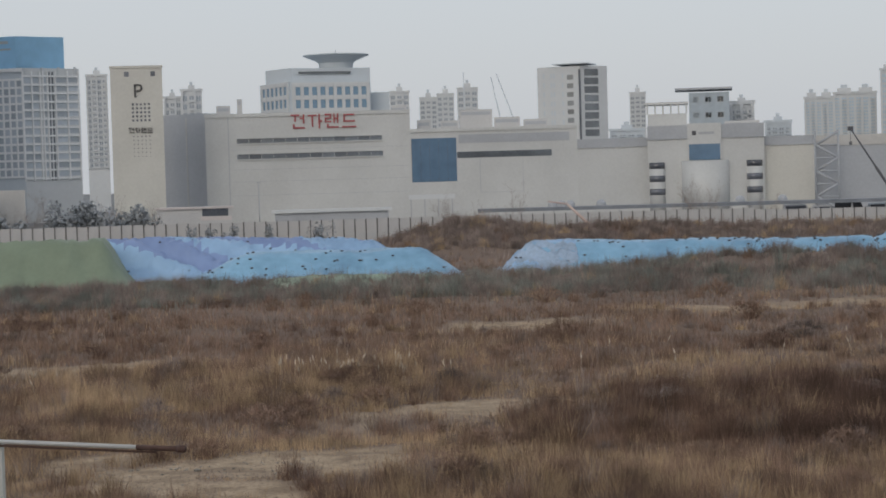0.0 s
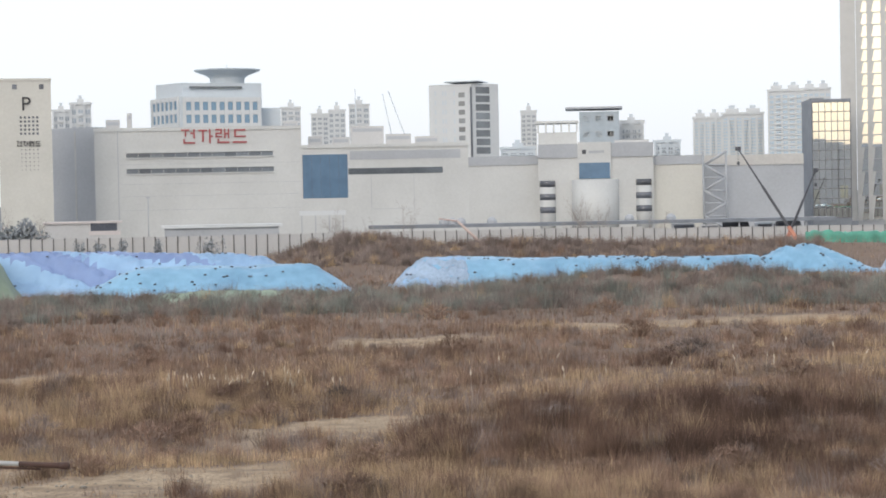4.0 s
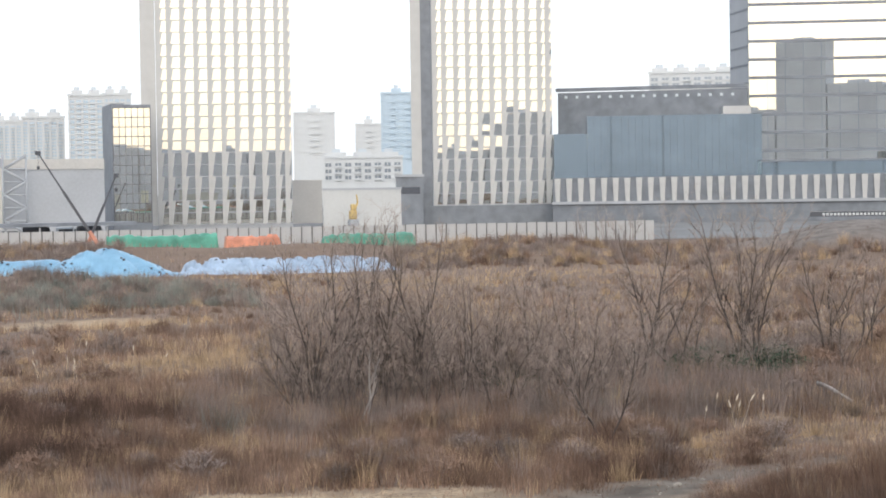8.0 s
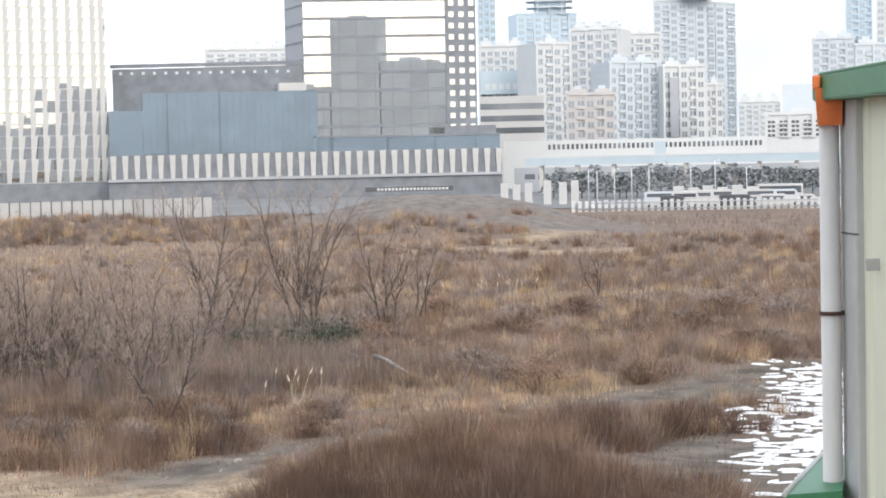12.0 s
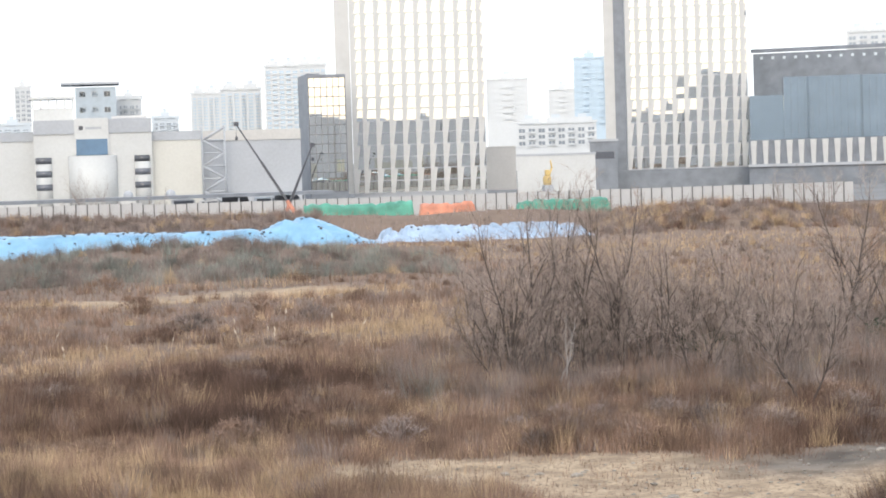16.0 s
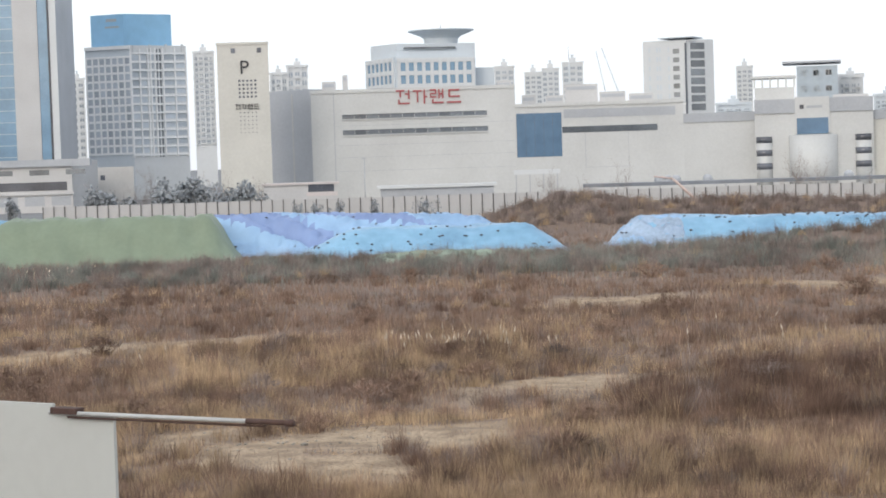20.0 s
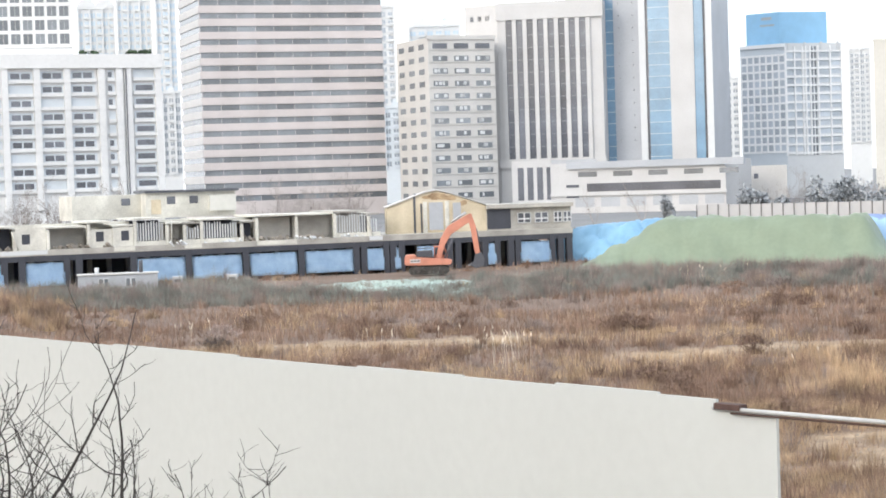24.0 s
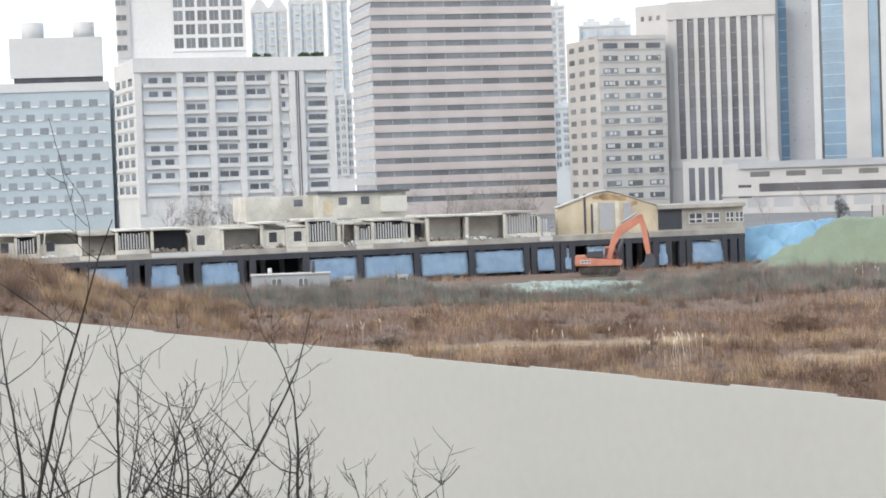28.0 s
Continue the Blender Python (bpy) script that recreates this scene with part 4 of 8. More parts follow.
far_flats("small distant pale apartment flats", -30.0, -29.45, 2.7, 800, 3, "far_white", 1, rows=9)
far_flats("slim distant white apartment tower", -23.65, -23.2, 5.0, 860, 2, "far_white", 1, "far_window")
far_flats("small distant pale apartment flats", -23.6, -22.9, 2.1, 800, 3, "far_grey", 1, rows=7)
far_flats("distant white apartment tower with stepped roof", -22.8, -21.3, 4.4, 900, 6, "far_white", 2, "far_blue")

# -- pink stone office --
D = 560
pk = Front("office_tower", "tall office tower in pink stone bands and ribbon windows", -28.83, D, -23.58, D + 13, 30, 82, "pink_stone")
pitch = 0.3745
pkf = pk.flank()
for j in range(19):
    e = 0.62 + pitch * (j - 3)
    z = pk.z(e, -26.3)
    for k in range(10):
        xw = pk.w / 10
        box("window", k * xw + 0.05, (k + 1) * xw - 0.05, -0.02, 0.06, z, z + 1.55, "glass_grey", pk.th, pk.m)
    box("stone_band", -0.3, pk.w + 0.1, -0.35, 0.05, z + 1.6, z + 3.62, "pink_stone", pk.th, pk.m)
    box("ribbon_window", 0.5, 29.5, -0.02, 0.06, z, z + 1.55, "glass_grey", pk.th, pkf)
    box("stone_band", 0, 30.3, -0.35, 0.05, z + 1.6, z + 3.62, "light_stone", pk.th, pkf)

# -- grey office --
gr = Front("office_block", "grey stone office block with short ribbon windows", -22.25, 546, -20.32, 554, 24, rise(4.05, 549), "stone")
for j in range(13):
    z = gr.z(3.72 - 0.361 * j, -21.3)
    for k in range(3):
        a = -22.12 + 0.62 * k
        x0 = gr.x(a)
        wnd = box("window", x0, x0 + 4.4, -0.04, 0.06, z, z + 1.5, "glass_dark" if j == 0 else "glass_grey", gr.th, gr.m)
        if 0 < j:
            for q in range(random.randint(1, 3)):
                xx = x0 + 0.3 + random.uniform(0, 2.9)
                box("blind", xx, xx + random.uniform(0.5, 1.1), -0.055, -0.03, z + 0.35, z + 1.3, "far_white", gr.th, gr.m)
    box("sill", 0.3, gr.w - 0.3, -0.22, 0.05, z - 0.35, z - 0.1, "stone", gr.th, gr.m)
    fl = gr.flank()
    for k in range(3):
        box("window", 2 + 7.5 * k, 6 + 7.5 * k, -0.04, 0.06, z, z + 1.5, "glass_grey", gr.th, fl)
gr.box("parapet", -22.3, -20.3, 3.98, 4.1, -0.3, 0.6, "stone")

# -- office with dark upright window slots --
dk = Front("office_tower", "light stone office tower with tall dark window slots", -20.22, 560, -17.19, 556, 26, rise(5.0, 558), "light_stone")
for k in range(8):
    a = -19.97 + 0.3045 * k
    slot = dk.box("window_slot", a, a + 0.185, 0.46, 4.5, -0.05, 0.06, "glass_dark", "dark full-height window slot")
    for j in range(11):
        e = 0.8 + 0.36 * j
        dk.box("slot_rail", a, a + 0.185, e, e + 0.018, -0.09, -0.04, "slate", "", None)
    dk.box("mullion", a + 0.185, a + 0.305, 0.46, 4.5, -0.6, 0.05, "light_stone")
dk.box("mullion", -20.09, -19.97, 0.46, 4.5, -0.6, 0.05, "light_stone")
dk.box("crown", -20.25, -17.15, 4.5, 4.95, -0.7, 0.3, "light_stone")
dk.box("base_band", -20.25, -17.15, 0.2, 0.46, -0.7, 0.3, "light_stone")
dk.box("roof_house", -18.3, -17.3, 4.98, 5.4, 5, 12, "light_stone")
ch = Front("office_wing", "plain light stone wing beside the slotted tower", -21.15, 566, -20.20, 560, 20, rise(4.95, 560), "light_stone")
windows(ch, -20.95, -20.5, 4.55, 4.55, 3, 1, 1.2, 1.5, "glass_dark")

# -- low stone podium --
lo = Front("podium_building", "low light stone building with dark ribbon window", -18.80, 486, -13.75, 470, 20, rise(0.28, 478), "light_stone")
lo.box("cornice", -18.3, -13.2, 0.12, 0.32, -0.9, 0.4, "grey_panel")
for k in range(5):
    a = -18.0 + 1.02 * k
    lo.box("window", a, a + 0.55, -0.12, 0.03, -0.05, 0.05, "glass_grey")
lo.box("ribbon_window", -17.75, -13.9, -0.56, -0.32, -0.08, 0.05, "glass_dark", "dark ribbon window")
for k in range(2):
    lo.box("vent_panel", -18.35 + 0.0 * k, -17.98, -0.42 - 0.3 * k, -0.34 - 0.3 * k, -0.08, 0.05, "glass_dark")
lo.box("ledge", -18.8, -13.7, -0.68, -0.6, -0.5, 0.05, "light_stone")
for k in range(6):
    a = -18.1 + 0.75 * k
    lo.box("shutter", a, a + 0.55, -1.0, -0.72, -0.04, 0.05, "grey_panel")
lw = Front("podium_wing", "light stone wing with three dark window slots", -19.92, 500, -18.78, 488, 15, rise(0.40, 494), "light_stone")
for k in range(4):
    a = -19.75 + 0.28 * k
    lw.box("window_slot", a, a + 0.17, -0.75, 0.2, -0.05, 0.05, "glass_dark")
rt = Front("stair_block", "beige block with one small window behind the podium", -13.7, 500, -12.0, 500, 14, rise(0.05, 500), "stone")
rt.box("window", -12.95, -12.82, -0.32, -0.18, -0.05, 0.05, "glass_dark")
rt.box("door_bay", -13.6, -13.25, -1.0, -0.1, -0.08, 0.05, "glass_dark")

# -- blue glass tower --
bt = Front("glass_tower", "tall tower of blue glass and pale grey strips", -17.2, 566, -14.03, 560, 30, 84, "grey_panel")
for a0, a1, mat, y in ((-17.2, -16.85, "glass_blue", -0.1), (-16.85, -16.12, "grey_panel", -0.4), (-16.12, -15.93, "far_white", -0.9), (-15.93, -15.86, "glass_dark", -0.3), (-15.86, -15.24, "glass_blue", -0.6),
                       (-15.24, -14.55, "light_stone", -0.8), (-14.55, -14.28, "glass_blue", -0.4), (-14.28, -14.22, "dark_metal", -0.6), (-14.22, -14.03, "far_white", -0.5)):
    bt.box("glass_strip" if "glass" in mat else "wall_strip", a0, a1, 0.2, 7.4, y, 0.05, mat)
for j in range(22):
    e = 0.4 + 0.33 * j
    bt.box("glazing_rail", -15.86, -15.24, e, e + 0.018, -0.68, -0.55, "blue_cladding")
    bt.box("glazing_rail", -17.2, -16.85, e, e + 0.018, -0.18, -0.05, "blue_cladding")
windows(bt, -16.7, -16.3, 0.9, 7.0, 2, 18, 0.5, 0.5, "glass_grey", proud=0.42)

# -- flats with a blue roof box --
a3 = Front("apartment_block", "white gridded apartment block with dark windows", -13.25, 624, -11.97, 616, 9, rise(3.5, 620), "far_grey")
a3.grid(-13.22, -11.97, 0.42, 3.18, 7, 12, 0.50, 0.62, "grid_white", "pale_window", frame_mat="grid_white", split=1, proud=0.35)
a3.box("roof_frame", -13.25, -11.97, 3.40, 3.5, -0.5, 0.3, "grid_white")
a3r = Front("apartment_wing", "white apartment wing with dark window columns", -11.97, 616, -10.38, 625, 9, rise(3.5, 620), "far_white")
for a0, a1 in ((-11.93, -11.74), (-11.70, -11.52), (-11.38, -11.31), (-11.02, -10.74), (-10.70, -10.42)):
    for j in range(12):
        e = 0.43 + 0.2415 * j
        a3r.box("window", a0, a1, e, e + 0.165, -0.05, 0.06, "pale_window")
for az in (-11.97, -11.72, -11.49, -11.41, -11.28, -11.06, -10.72, -10.41):
    a3r.box("mullion", az - 0.018, az + 0.018, 0.3, 3.42, -0.45, 0.05, "grid_white")
for az in (-11.22, -11.13):
    a3r.box("shaft", az - 0.02, az + 0.02, 0.3, 3.4, -0.1, 0.05, "glass_grey")
for j in range(13):
    a3r.box("floor_band", -11.95, -10.4, 0.345 + 0.2415 * j, 0.395 + 0.2415 * j, -0.4, 0.05, "grid_white")
for k in range(4):
    a3r.box("roof_post", -11.9 + 0.46 * k, -11.85 + 0.46 * k, 3.3, 3.52, -0.3, 0.2, "far_white")
bx = Front("roof_sign_box", "bright blue sign box on the apartment roof", -13.06, 627, -12.13, 621, 4, rise(4.4, 624), "blue_sign", z0=rise(3.5, 622), category="sign")
bx2 = Front("roof_sign_box", "bright blue sign box on the apartment roof", -12.13, 621, -10.78, 628, 4, rise(4.4, 624), "blue_sign", z0=rise(3.5, 622), category="sign")
bx.box("lettering_bar", -12.62, -12.33, 4.2, 4.28, -0.06, 0.02, "grey_panel")
bx.box("lettering_bar", -12.66, -12.26, 4.02, 4.07, -0.06, 0.02, "grey_panel")
far_flats("slim distant white apartment tower", -10.19, -9.59, 3.28, 900, 4, "far_white", 1, "far_window", rows=16, e0=0.6)
far_flats("distant white apartment towers", -14.1, -13.72, 2.35, 1000, 2, "far_white", 1, rows=8)
far_flats("distant white apartment towers", -13.7, -13.3, 2.6, 1000, 2, "far_white", 1, rows=8)
far_flats("distant pale flats behind the parking tower", -8.0, -7.5, 2.6, 800, 3, "far_white", 1, rows=6, e0=1.2)
far_flats("distant pale flats behind the parking tower", -7.5, -6.9, 2.8, 800, 3, "far_white", 1, rows=6, e0=1.2)

# -- parking tower --
pt = Front("parking_tower", "plain cream parking tower with a black letter P", -9.5, 400, -8.02, 400, 14, rise(3.5, 400), "cream_panel")
pt.box("coping", -9.52, -8.0, 3.46, 3.53, -0.15, 0.4, "cream_panel")
for a in (-9.1, -8.35):
    pt.box("vent", a, a + 0.13, 3.22, 3.36, -0.06, 0.04, "glass_dark")
bm = bmesh.new()
bmesh.ops.create_cube(bm, size=1)
dot = mesh_of(bm, M["glass_dark"])
for j in range(14):
    for i in range(5):
        if j in (5, 6):
            continue
        s = 0.42 if j < 5 else 0.34 - 0.014 * j
        put("vent_hole", dot, pt.th, pt.m @ Matrix.Translation((pt.x(-8.88 + 0.115 * i), -0.01, pt.z(2.42 - 0.115 * j, -8.7))) @ Matrix.Diagonal((s, 0.06, s, 1)))


def letters(th, text, m, size, mat, name="lettering", depth=0.08):
    cu = bpy.data.curves.new(name, "FONT")
    cu.body, cu.size, cu.extrude, cu.align_x = text, size, depth, "CENTER"
    ob = bpy.data.objects.new(name, cu)
    scene.collection.objects.link(ob)
    dg = bpy.context.evaluated_depsgraph_get()
    me = bpy.data.meshes.new_from_object(ob.evaluated_get(dg))
    bpy.data.objects.remove(ob)
    me.materials.clear()
    me.materials.append(M[mat])
    return put(name, me, th, m @ Matrix.Rotation(radians(90), 4, "X"))


letters(pt.th, "P", pt.m @ Matrix.Translation((pt.x(-8.73), -0.12, pt.z(2.62, -8.7))), 3.9, "black")


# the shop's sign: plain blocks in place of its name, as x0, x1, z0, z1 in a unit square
SIGN = [
    [(0.0, 0.60, 0.88, 1.0), (0.25, 0.36, 0.50, 0.9), (0.62, 0.84, 0.66, 0.78), (0.84, 0.95, 0.36, 1.0), (0.14, 0.26, 0.0, 0.34), (0.14, 0.96, 0.0, 0.12)],
    [(0.0, 0.62, 0.84, 0.96), (0.26, 0.38, 0.12, 0.86), (0.74, 0.85, 0.0, 1.0), (0.84, 1.0, 0.44, 0.56)],
    [(0.0, 0.46, 0.88, 1.0), (0.35, 0.46, 0.68, 0.9), (0.0, 0.46, 0.64, 0.74), (0.0, 0.11, 0.42, 0.66), (0.0, 0.46, 0.40, 0.50), (0.60, 0.70, 0.34, 1.0), (0.86, 0.96, 0.34, 1.0), (0.68, 0.88, 0.6, 0.72), (0.14, 0.26, 0.0, 0.3), (0.14, 0.96, 0.0, 0.12)],
    [(0.12, 0.90, 0.84, 0.96), (0.12, 0.24, 0.42, 0.86), (0.12, 0.92, 0.40, 0.51), (0.0, 1.0, 0.0, 0.12)],
]


def sign_letters(th, m, x, z, size, mat, stroke=0.13):
    for i, blocks in enumerate(SIGN):
        bm = bmesh.new()
        for x0, x1, z0, z1 in blocks:
            add_box(bm, x0 * size, x1 * size, -0.15, 0.0, z0 * size, z1 * size)
        part("sign_block", bm, M[mat], th, "", False, m @ Matrix.Translation((x + i * size * 1.18, -0.1, z)))


sign_letters(pt.th, pt.m, pt.x(-9.02), pt.z(1.60, -8.7), 1.05, "black", 0.15)

# -- electronics market --
D = 420
mk = Front("market_hall", "large pale market hall with a red sign and ribbon windows", -6.84, D, -0.91, D, 40, rise(2.05, D), "white_panel")
mk.box("parapet", -6.86, -0.9, 1.98, 2.08, -0.2, 0.5, "white_panel")
for a0, a1, e0, e1 in ((-5.94, -1.72, 1.22, 1.35), (-5.94, -1.70, 0.76, 0.90)):
    for k in range(12):
        s = (a1 - a0) / 12
        mk.box("ribbon_window", a0 + k * s, a0 + (k + 1) * s - 0.01, e0, e1, -0.03, 0.05, "glass_grey")
    mk.box("window_sill", a0, a1, e0 - 0.03, e0, -0.25, 0.05, "white_panel")
    mk.box("window_hood", a0, a1, e1, e1 + 0.03, -0.25, 0.05, "white_panel")
mk.box("wall_joint", -6.19, -6.165, -0.9, 2.0, -0.04, 0.05, "grey_panel")
for e in (1.02, 0.45, 0.1, -0.3):
    mk.box("panel_joint", -6.1, -0.95, e, e + 0.008, -0.012, 0.05, "grey_panel")
sign_letters(mk.th, mk.m, mk.x(-4.36), mk.z(1.60, -3.4), 3.05, "red", 0.15)
# side wall's shade is put into its grey panel colour
sd = Front("market_wing", "side wing of the market hall, shade painted as grey", -8.02, 436, -6.84, 428, 30, rise(2.10, 432), "grey_panel")
sd.box("wall_joint", -7.4, -7.36, -0.8, 2.0, -0.05, 0.04, "trim_grey")
m2 = Front("market_wing", "pale market wing with a large blue window", -0.91, D, 3.95, D + 2, 40, rise(1.46, D), "white_panel")
m2.box("parapet", -0.9, 3.95, 1.40, 1.50, -0.25, 0.5, "white_panel")
big = m2.box("blue_window", -0.88, 0.43, -0.05, 1.22, -0.05, 0.05, "blue_window", "large dark blue window")
for k in range(5):
    m2.box("glazing_bar", -0.88 + 0.2616 * (k + 0.0), -0.875 + 0.2616 * k, -0.05, 1.22, -0.1, 0.0, "dark_metal", "")
m2.box("upper_band", 0.5, 3.72, 1.05, 1.30, -0.05, 0.05, "grey_panel", "recessed grey band")
m2.box("ribbon_window", 0.45, 3.2, 0.62, 0.80, -0.05, 0.05, "glass_grey")
m2.box("panel_joint", 1.1, 1.115, -0.4, 0.6, -0.012, 0.05, "grey_panel")
m2.box("panel_joint", 2.35, 2.36, -0.4, 0.6, -0.012, 0.05, "grey_panel")
m2.box("panel_joint", 1.1, 2.36, -0.4, -0.39, -0.012, 0.05, "grey_panel")
m3 = Front("market_wing", "long plain pale market wing", 3.95, D + 2, 6.0, D + 3, 36, rise(1.06, D), "white_panel")
m3.box("upper_band", 3.95, 6.0, 0.80, 1.06, -0.2, 0.05, "grey_panel")
m4 = Front("market_entrance", "pale entrance block with round glazed drums", 5.98, D, 9.32, D, 30, rise(1.38, D), "white_panel")
m4.box("upper_band", 5.98, 9.32, 0.98, 1.38, -0.3, 0.05, "grey_panel")
m4.box("entrance_panel", 7.13, 8.1, 0.4, 1.42, -0.6, 0.05, "white_panel")
m4.box("entrance_window", 7.17, 8.06, 0.36, 0.82, -0.66, -0.5, "blue_window", "dark blue window band")
m4.box("logo_disc", 7.26, 7.38, 1.08, 1.2, -0.66, -0.5, "dark_metal")
m4.box("lettering_bar", 7.45, 7.9, 1.1, 1.17, -0.64, -0.5, "grey_panel")


def drum(th, m, x, r, z0, z1, mat, parts, label=""):
    bm = bmesh.new()
    tube(bm, [Vector((x, 0, z0)), Vector((x, 0, z1))], [r, r], 28)
    part("drum", bm, M[mat], th, label, True, m)
    for a, b2 in parts:
        bm = bmesh.new()
        tube(bm, [Vector((x, 0, a)), Vector((x, 0, b2))], [r * 1.02, r * 1.02], 28)
        part("drum_window", bm, M["glass_dark"], th, "dark curved window band", True, m)


drum(m4.th, m4.m, m4.x(7.62), 5.0, 0, m4.z(0.34, 7.6), "white_panel", [], "pale round entrance drum")
for a in (6.24, 9.03):
    drum(m4.th, m4.m, m4.x(a), 1.65, 0, m4.z(0.31, a), "white_panel", [(m4.z(-0.62 + 0.38 * k, a), m4.z(-0.44 + 0.38 * k, a)) for k in range(3)], "round stair drum")
yl = Front("market_annex", "cream-yellow market annex wall", 9.32, D + 2, 10.72, D + 2, 30, rise(0.95, D), "cream_panel")
yl.box("upper_band", 9.32, 10.72, 0.72, 0.98, -0.2, 0.05, "grey_panel")
m5 = Front("market_annex", "grey market annex behind the outside stair", 10.72, D + 4, 13.6, D + 6, 30, rise(0.96, D), "grey_panel")
m5.box("upper_band", 10.72, 13.6, 0.66, 0.96, -0.2, 0.05, "stone")
st = thing("outside_stair", "grey steel zigzag fire stair on the annex", "stair", *polar(10.75, D - 1))
so = polar(10.75, D - 1)
for a in (10.75, 11.40):
    p = polar(a, D - 1) - so
    rod("stair_post", (p.x, p.y, 0), (p.x, p.y, rise(1.1, D)), 0.22, "grey_panel", st, 5)
pa, pb = polar(10.78, D - 1) - so, polar(11.38, D - 1) - so
for j in range(6):
    z = 1.5 + j * 2.7
    a, b2 = (pa, pb) if j % 2 else (pb, pa)
    rod("stair_flight", (a.x, a.y, z), (b2.x, b2.y, z + 2.7), 0.36, "grey_panel", st, 4)
    rod("landing", (pa.x, pa.y, z), (pb.x, pb.y, z), 0.24, "grey_panel", st, 4)
rng = random.Random(9)
# roof plant on the market
for a0, a1, e0, e1, fr in ((-0.7, -0.3, 1.46, 1.75, m2), (0.0, 0.5, 1.46, 1.72, m2), (0.55, 1.5, 1.46, 2.02, m2), (1.55, 2.3, 1.46, 1.78, m2), (2.4, 3.1, 1.46, 1.7, m2),
                           (-6.5, -6.1, 2.05, 2.32, mk), (-5.9, -5.75, 2.05, 2.5, mk), (-1.4, -1.0, 2.05, 2.2, mk), (6.05, 7.05, 1.38, 1.6, m4), (8.2, 9.2, 1.38, 1.46, m4)):
    u = Front("roof_plant", "grey roof plant housing on the market roof", a0, 430, a1, 430, 5, rise(e1, 430), "light_stone", z0=rise(e0, 420) - 0.6, category="roof plant")
    box("louvre", 0.3, u.w - 0.3, -0.06, 0.03, u.top - 1.2, u.top - 0.5, "grey_panel", u.th, u.m)
lg = Front("roof_loggia", "pale roof loggia with open posts", 6.0, 428, 7.12, 428, 8, rise(1.72, 428), "white_panel", z0=rise(1.35, 428))
for k in range(6):
    box("post", lg.w * k / 5 - 0.18, lg.w * k / 5 + 0.18, -0.3, 0.3, lg.top, lg.top + 2.0, "white_panel", lg.th, lg.m)
box("roof_slab", -0.8, lg.w + 0.4, -0.6, 8, lg.top + 2.0, lg.top + 2.5, "white_panel", lg.th, lg.m)
bo = Front("blue_office", "blue-grey office with a flat overhanging roof", 7.2, 520, 8.35, 520, 14, rise(2.3, 520), "hazy_glass")
bo.box("roof_slab", 6.8, 8.45, 2.38, 2.44, -1.0, 12, "grey_panel")
windows(bo, 7.4, 8.1, 1.65, 2.1, 3, 2, 1.6, 1.4, "glass_grey", 2)
far_flats("pale stepped office behind the market", 8.35, 9.05, 1.98, 540, 4, "far_white", 1, rows=2, e0=1.45)

# -- round-fronted ministry block with a disc on its roof --
rd = Front("round_office", "pale blue-grey round-fronted office with a roof disc", -4.35, 600, -2.02, 606, 30, rise(2.95, 604), "far_grey")
rl = Front("round_office_wing", "curved wing of the round-fronted office", -5.22, 622, -4.35, 600, 26, rise(2.93, 610), "far_grey")
for fr, a0, a1, c in ((rd, -4.25, -2.1, 9), (rl, -5.15, -4.42, 6)):
    fr.grid(a0, a1, 2.12, 2.86, c, 2, 1.0, 1.3, "far_white", "glass_blue", split=1, proud=0.4)
u1 = Front("penthouse_block", "pale stepped crown of the round office", -5.05, 618, -4.3, 606, 20, rise(3.33, 612), "far_grey", z0=rise(2.9, 612))
u2 = Front("penthouse_block", "pale stepped crown of the round office", -4.3, 606, -2.02, 612, 20, rise(3.33, 610), "far_grey", z0=rise(2.9, 612))
u2.box("ledge", -4.1, -2.6, 3.18, 3.24, -0.8, 0.1, "glass_grey")
p = polar(-3.0, 616)
dsk = thing("roof_disc", "flat round platform on a drum on the office roof", "roof platform", p.x, p.y, rise(3.3, 616))
bm = bmesh.new()
tube(bm, [Vector((0, 0, 0)), Vector((0, 0, 1.8)), Vector((0, 0, 2.6)), Vector((0, 0, 4.1)), Vector((0, 0, 4.4))], [5.2, 5.4, 6.4, 10.3, 10.3], 40)
part("disc", bm, M["far_grey"], dsk)
rod("mast", (0, 0, 4.3), (0, 0, 6.0), 0.12, "steel", dsk, 5)
ann = Front("office_annex", "pale annex beside the round office", -2.02, 612, -1.48, 612, 12, rise(2.6, 612), "far_grey")

# -- slim white office and distant skyline --
wt = Front("office_tower", "white office tower with small square windows", 2.84, 604, 4.07, 600, 22, rise(3.18, 602), "far_white")
for k, a in enumerate((3.0, 3.22, 3.3, 3.55)):
    for j in range(6):
        wt.box("window", a, a + 0.05, 1.5 + 0.27 * j, 1.64 + 0.27 * j, -0.05, 0.05, "far_grey")
for j in range(7):
    wt.box("window", 3.7, 3.88, 1.30 + 0.25 * j, 1.44 + 0.25 * j, -0.08, 0.05, "glass_grey")
wr = Front("office_tower_wing", "white tower wing with dark stacked windows", 4.10, 600, 4.86, 606, 20, rise(3.18, 603), "far_white")
for j in range(8):
    wr.box("window", 4.2, 4.6, 1.15 + 0.25 * j, 1.34 + 0.25 * j, -0.08, 0.05, "glass_grey")
wr.box("shaft", 4.05, 4.085, 0.9, 3.1, -0.1, 0.3, "glass_dark")
wt.box("roof_canopy", 3.3, 4.3, 3.24, 3.27, -1.0, 10, "far_grey")
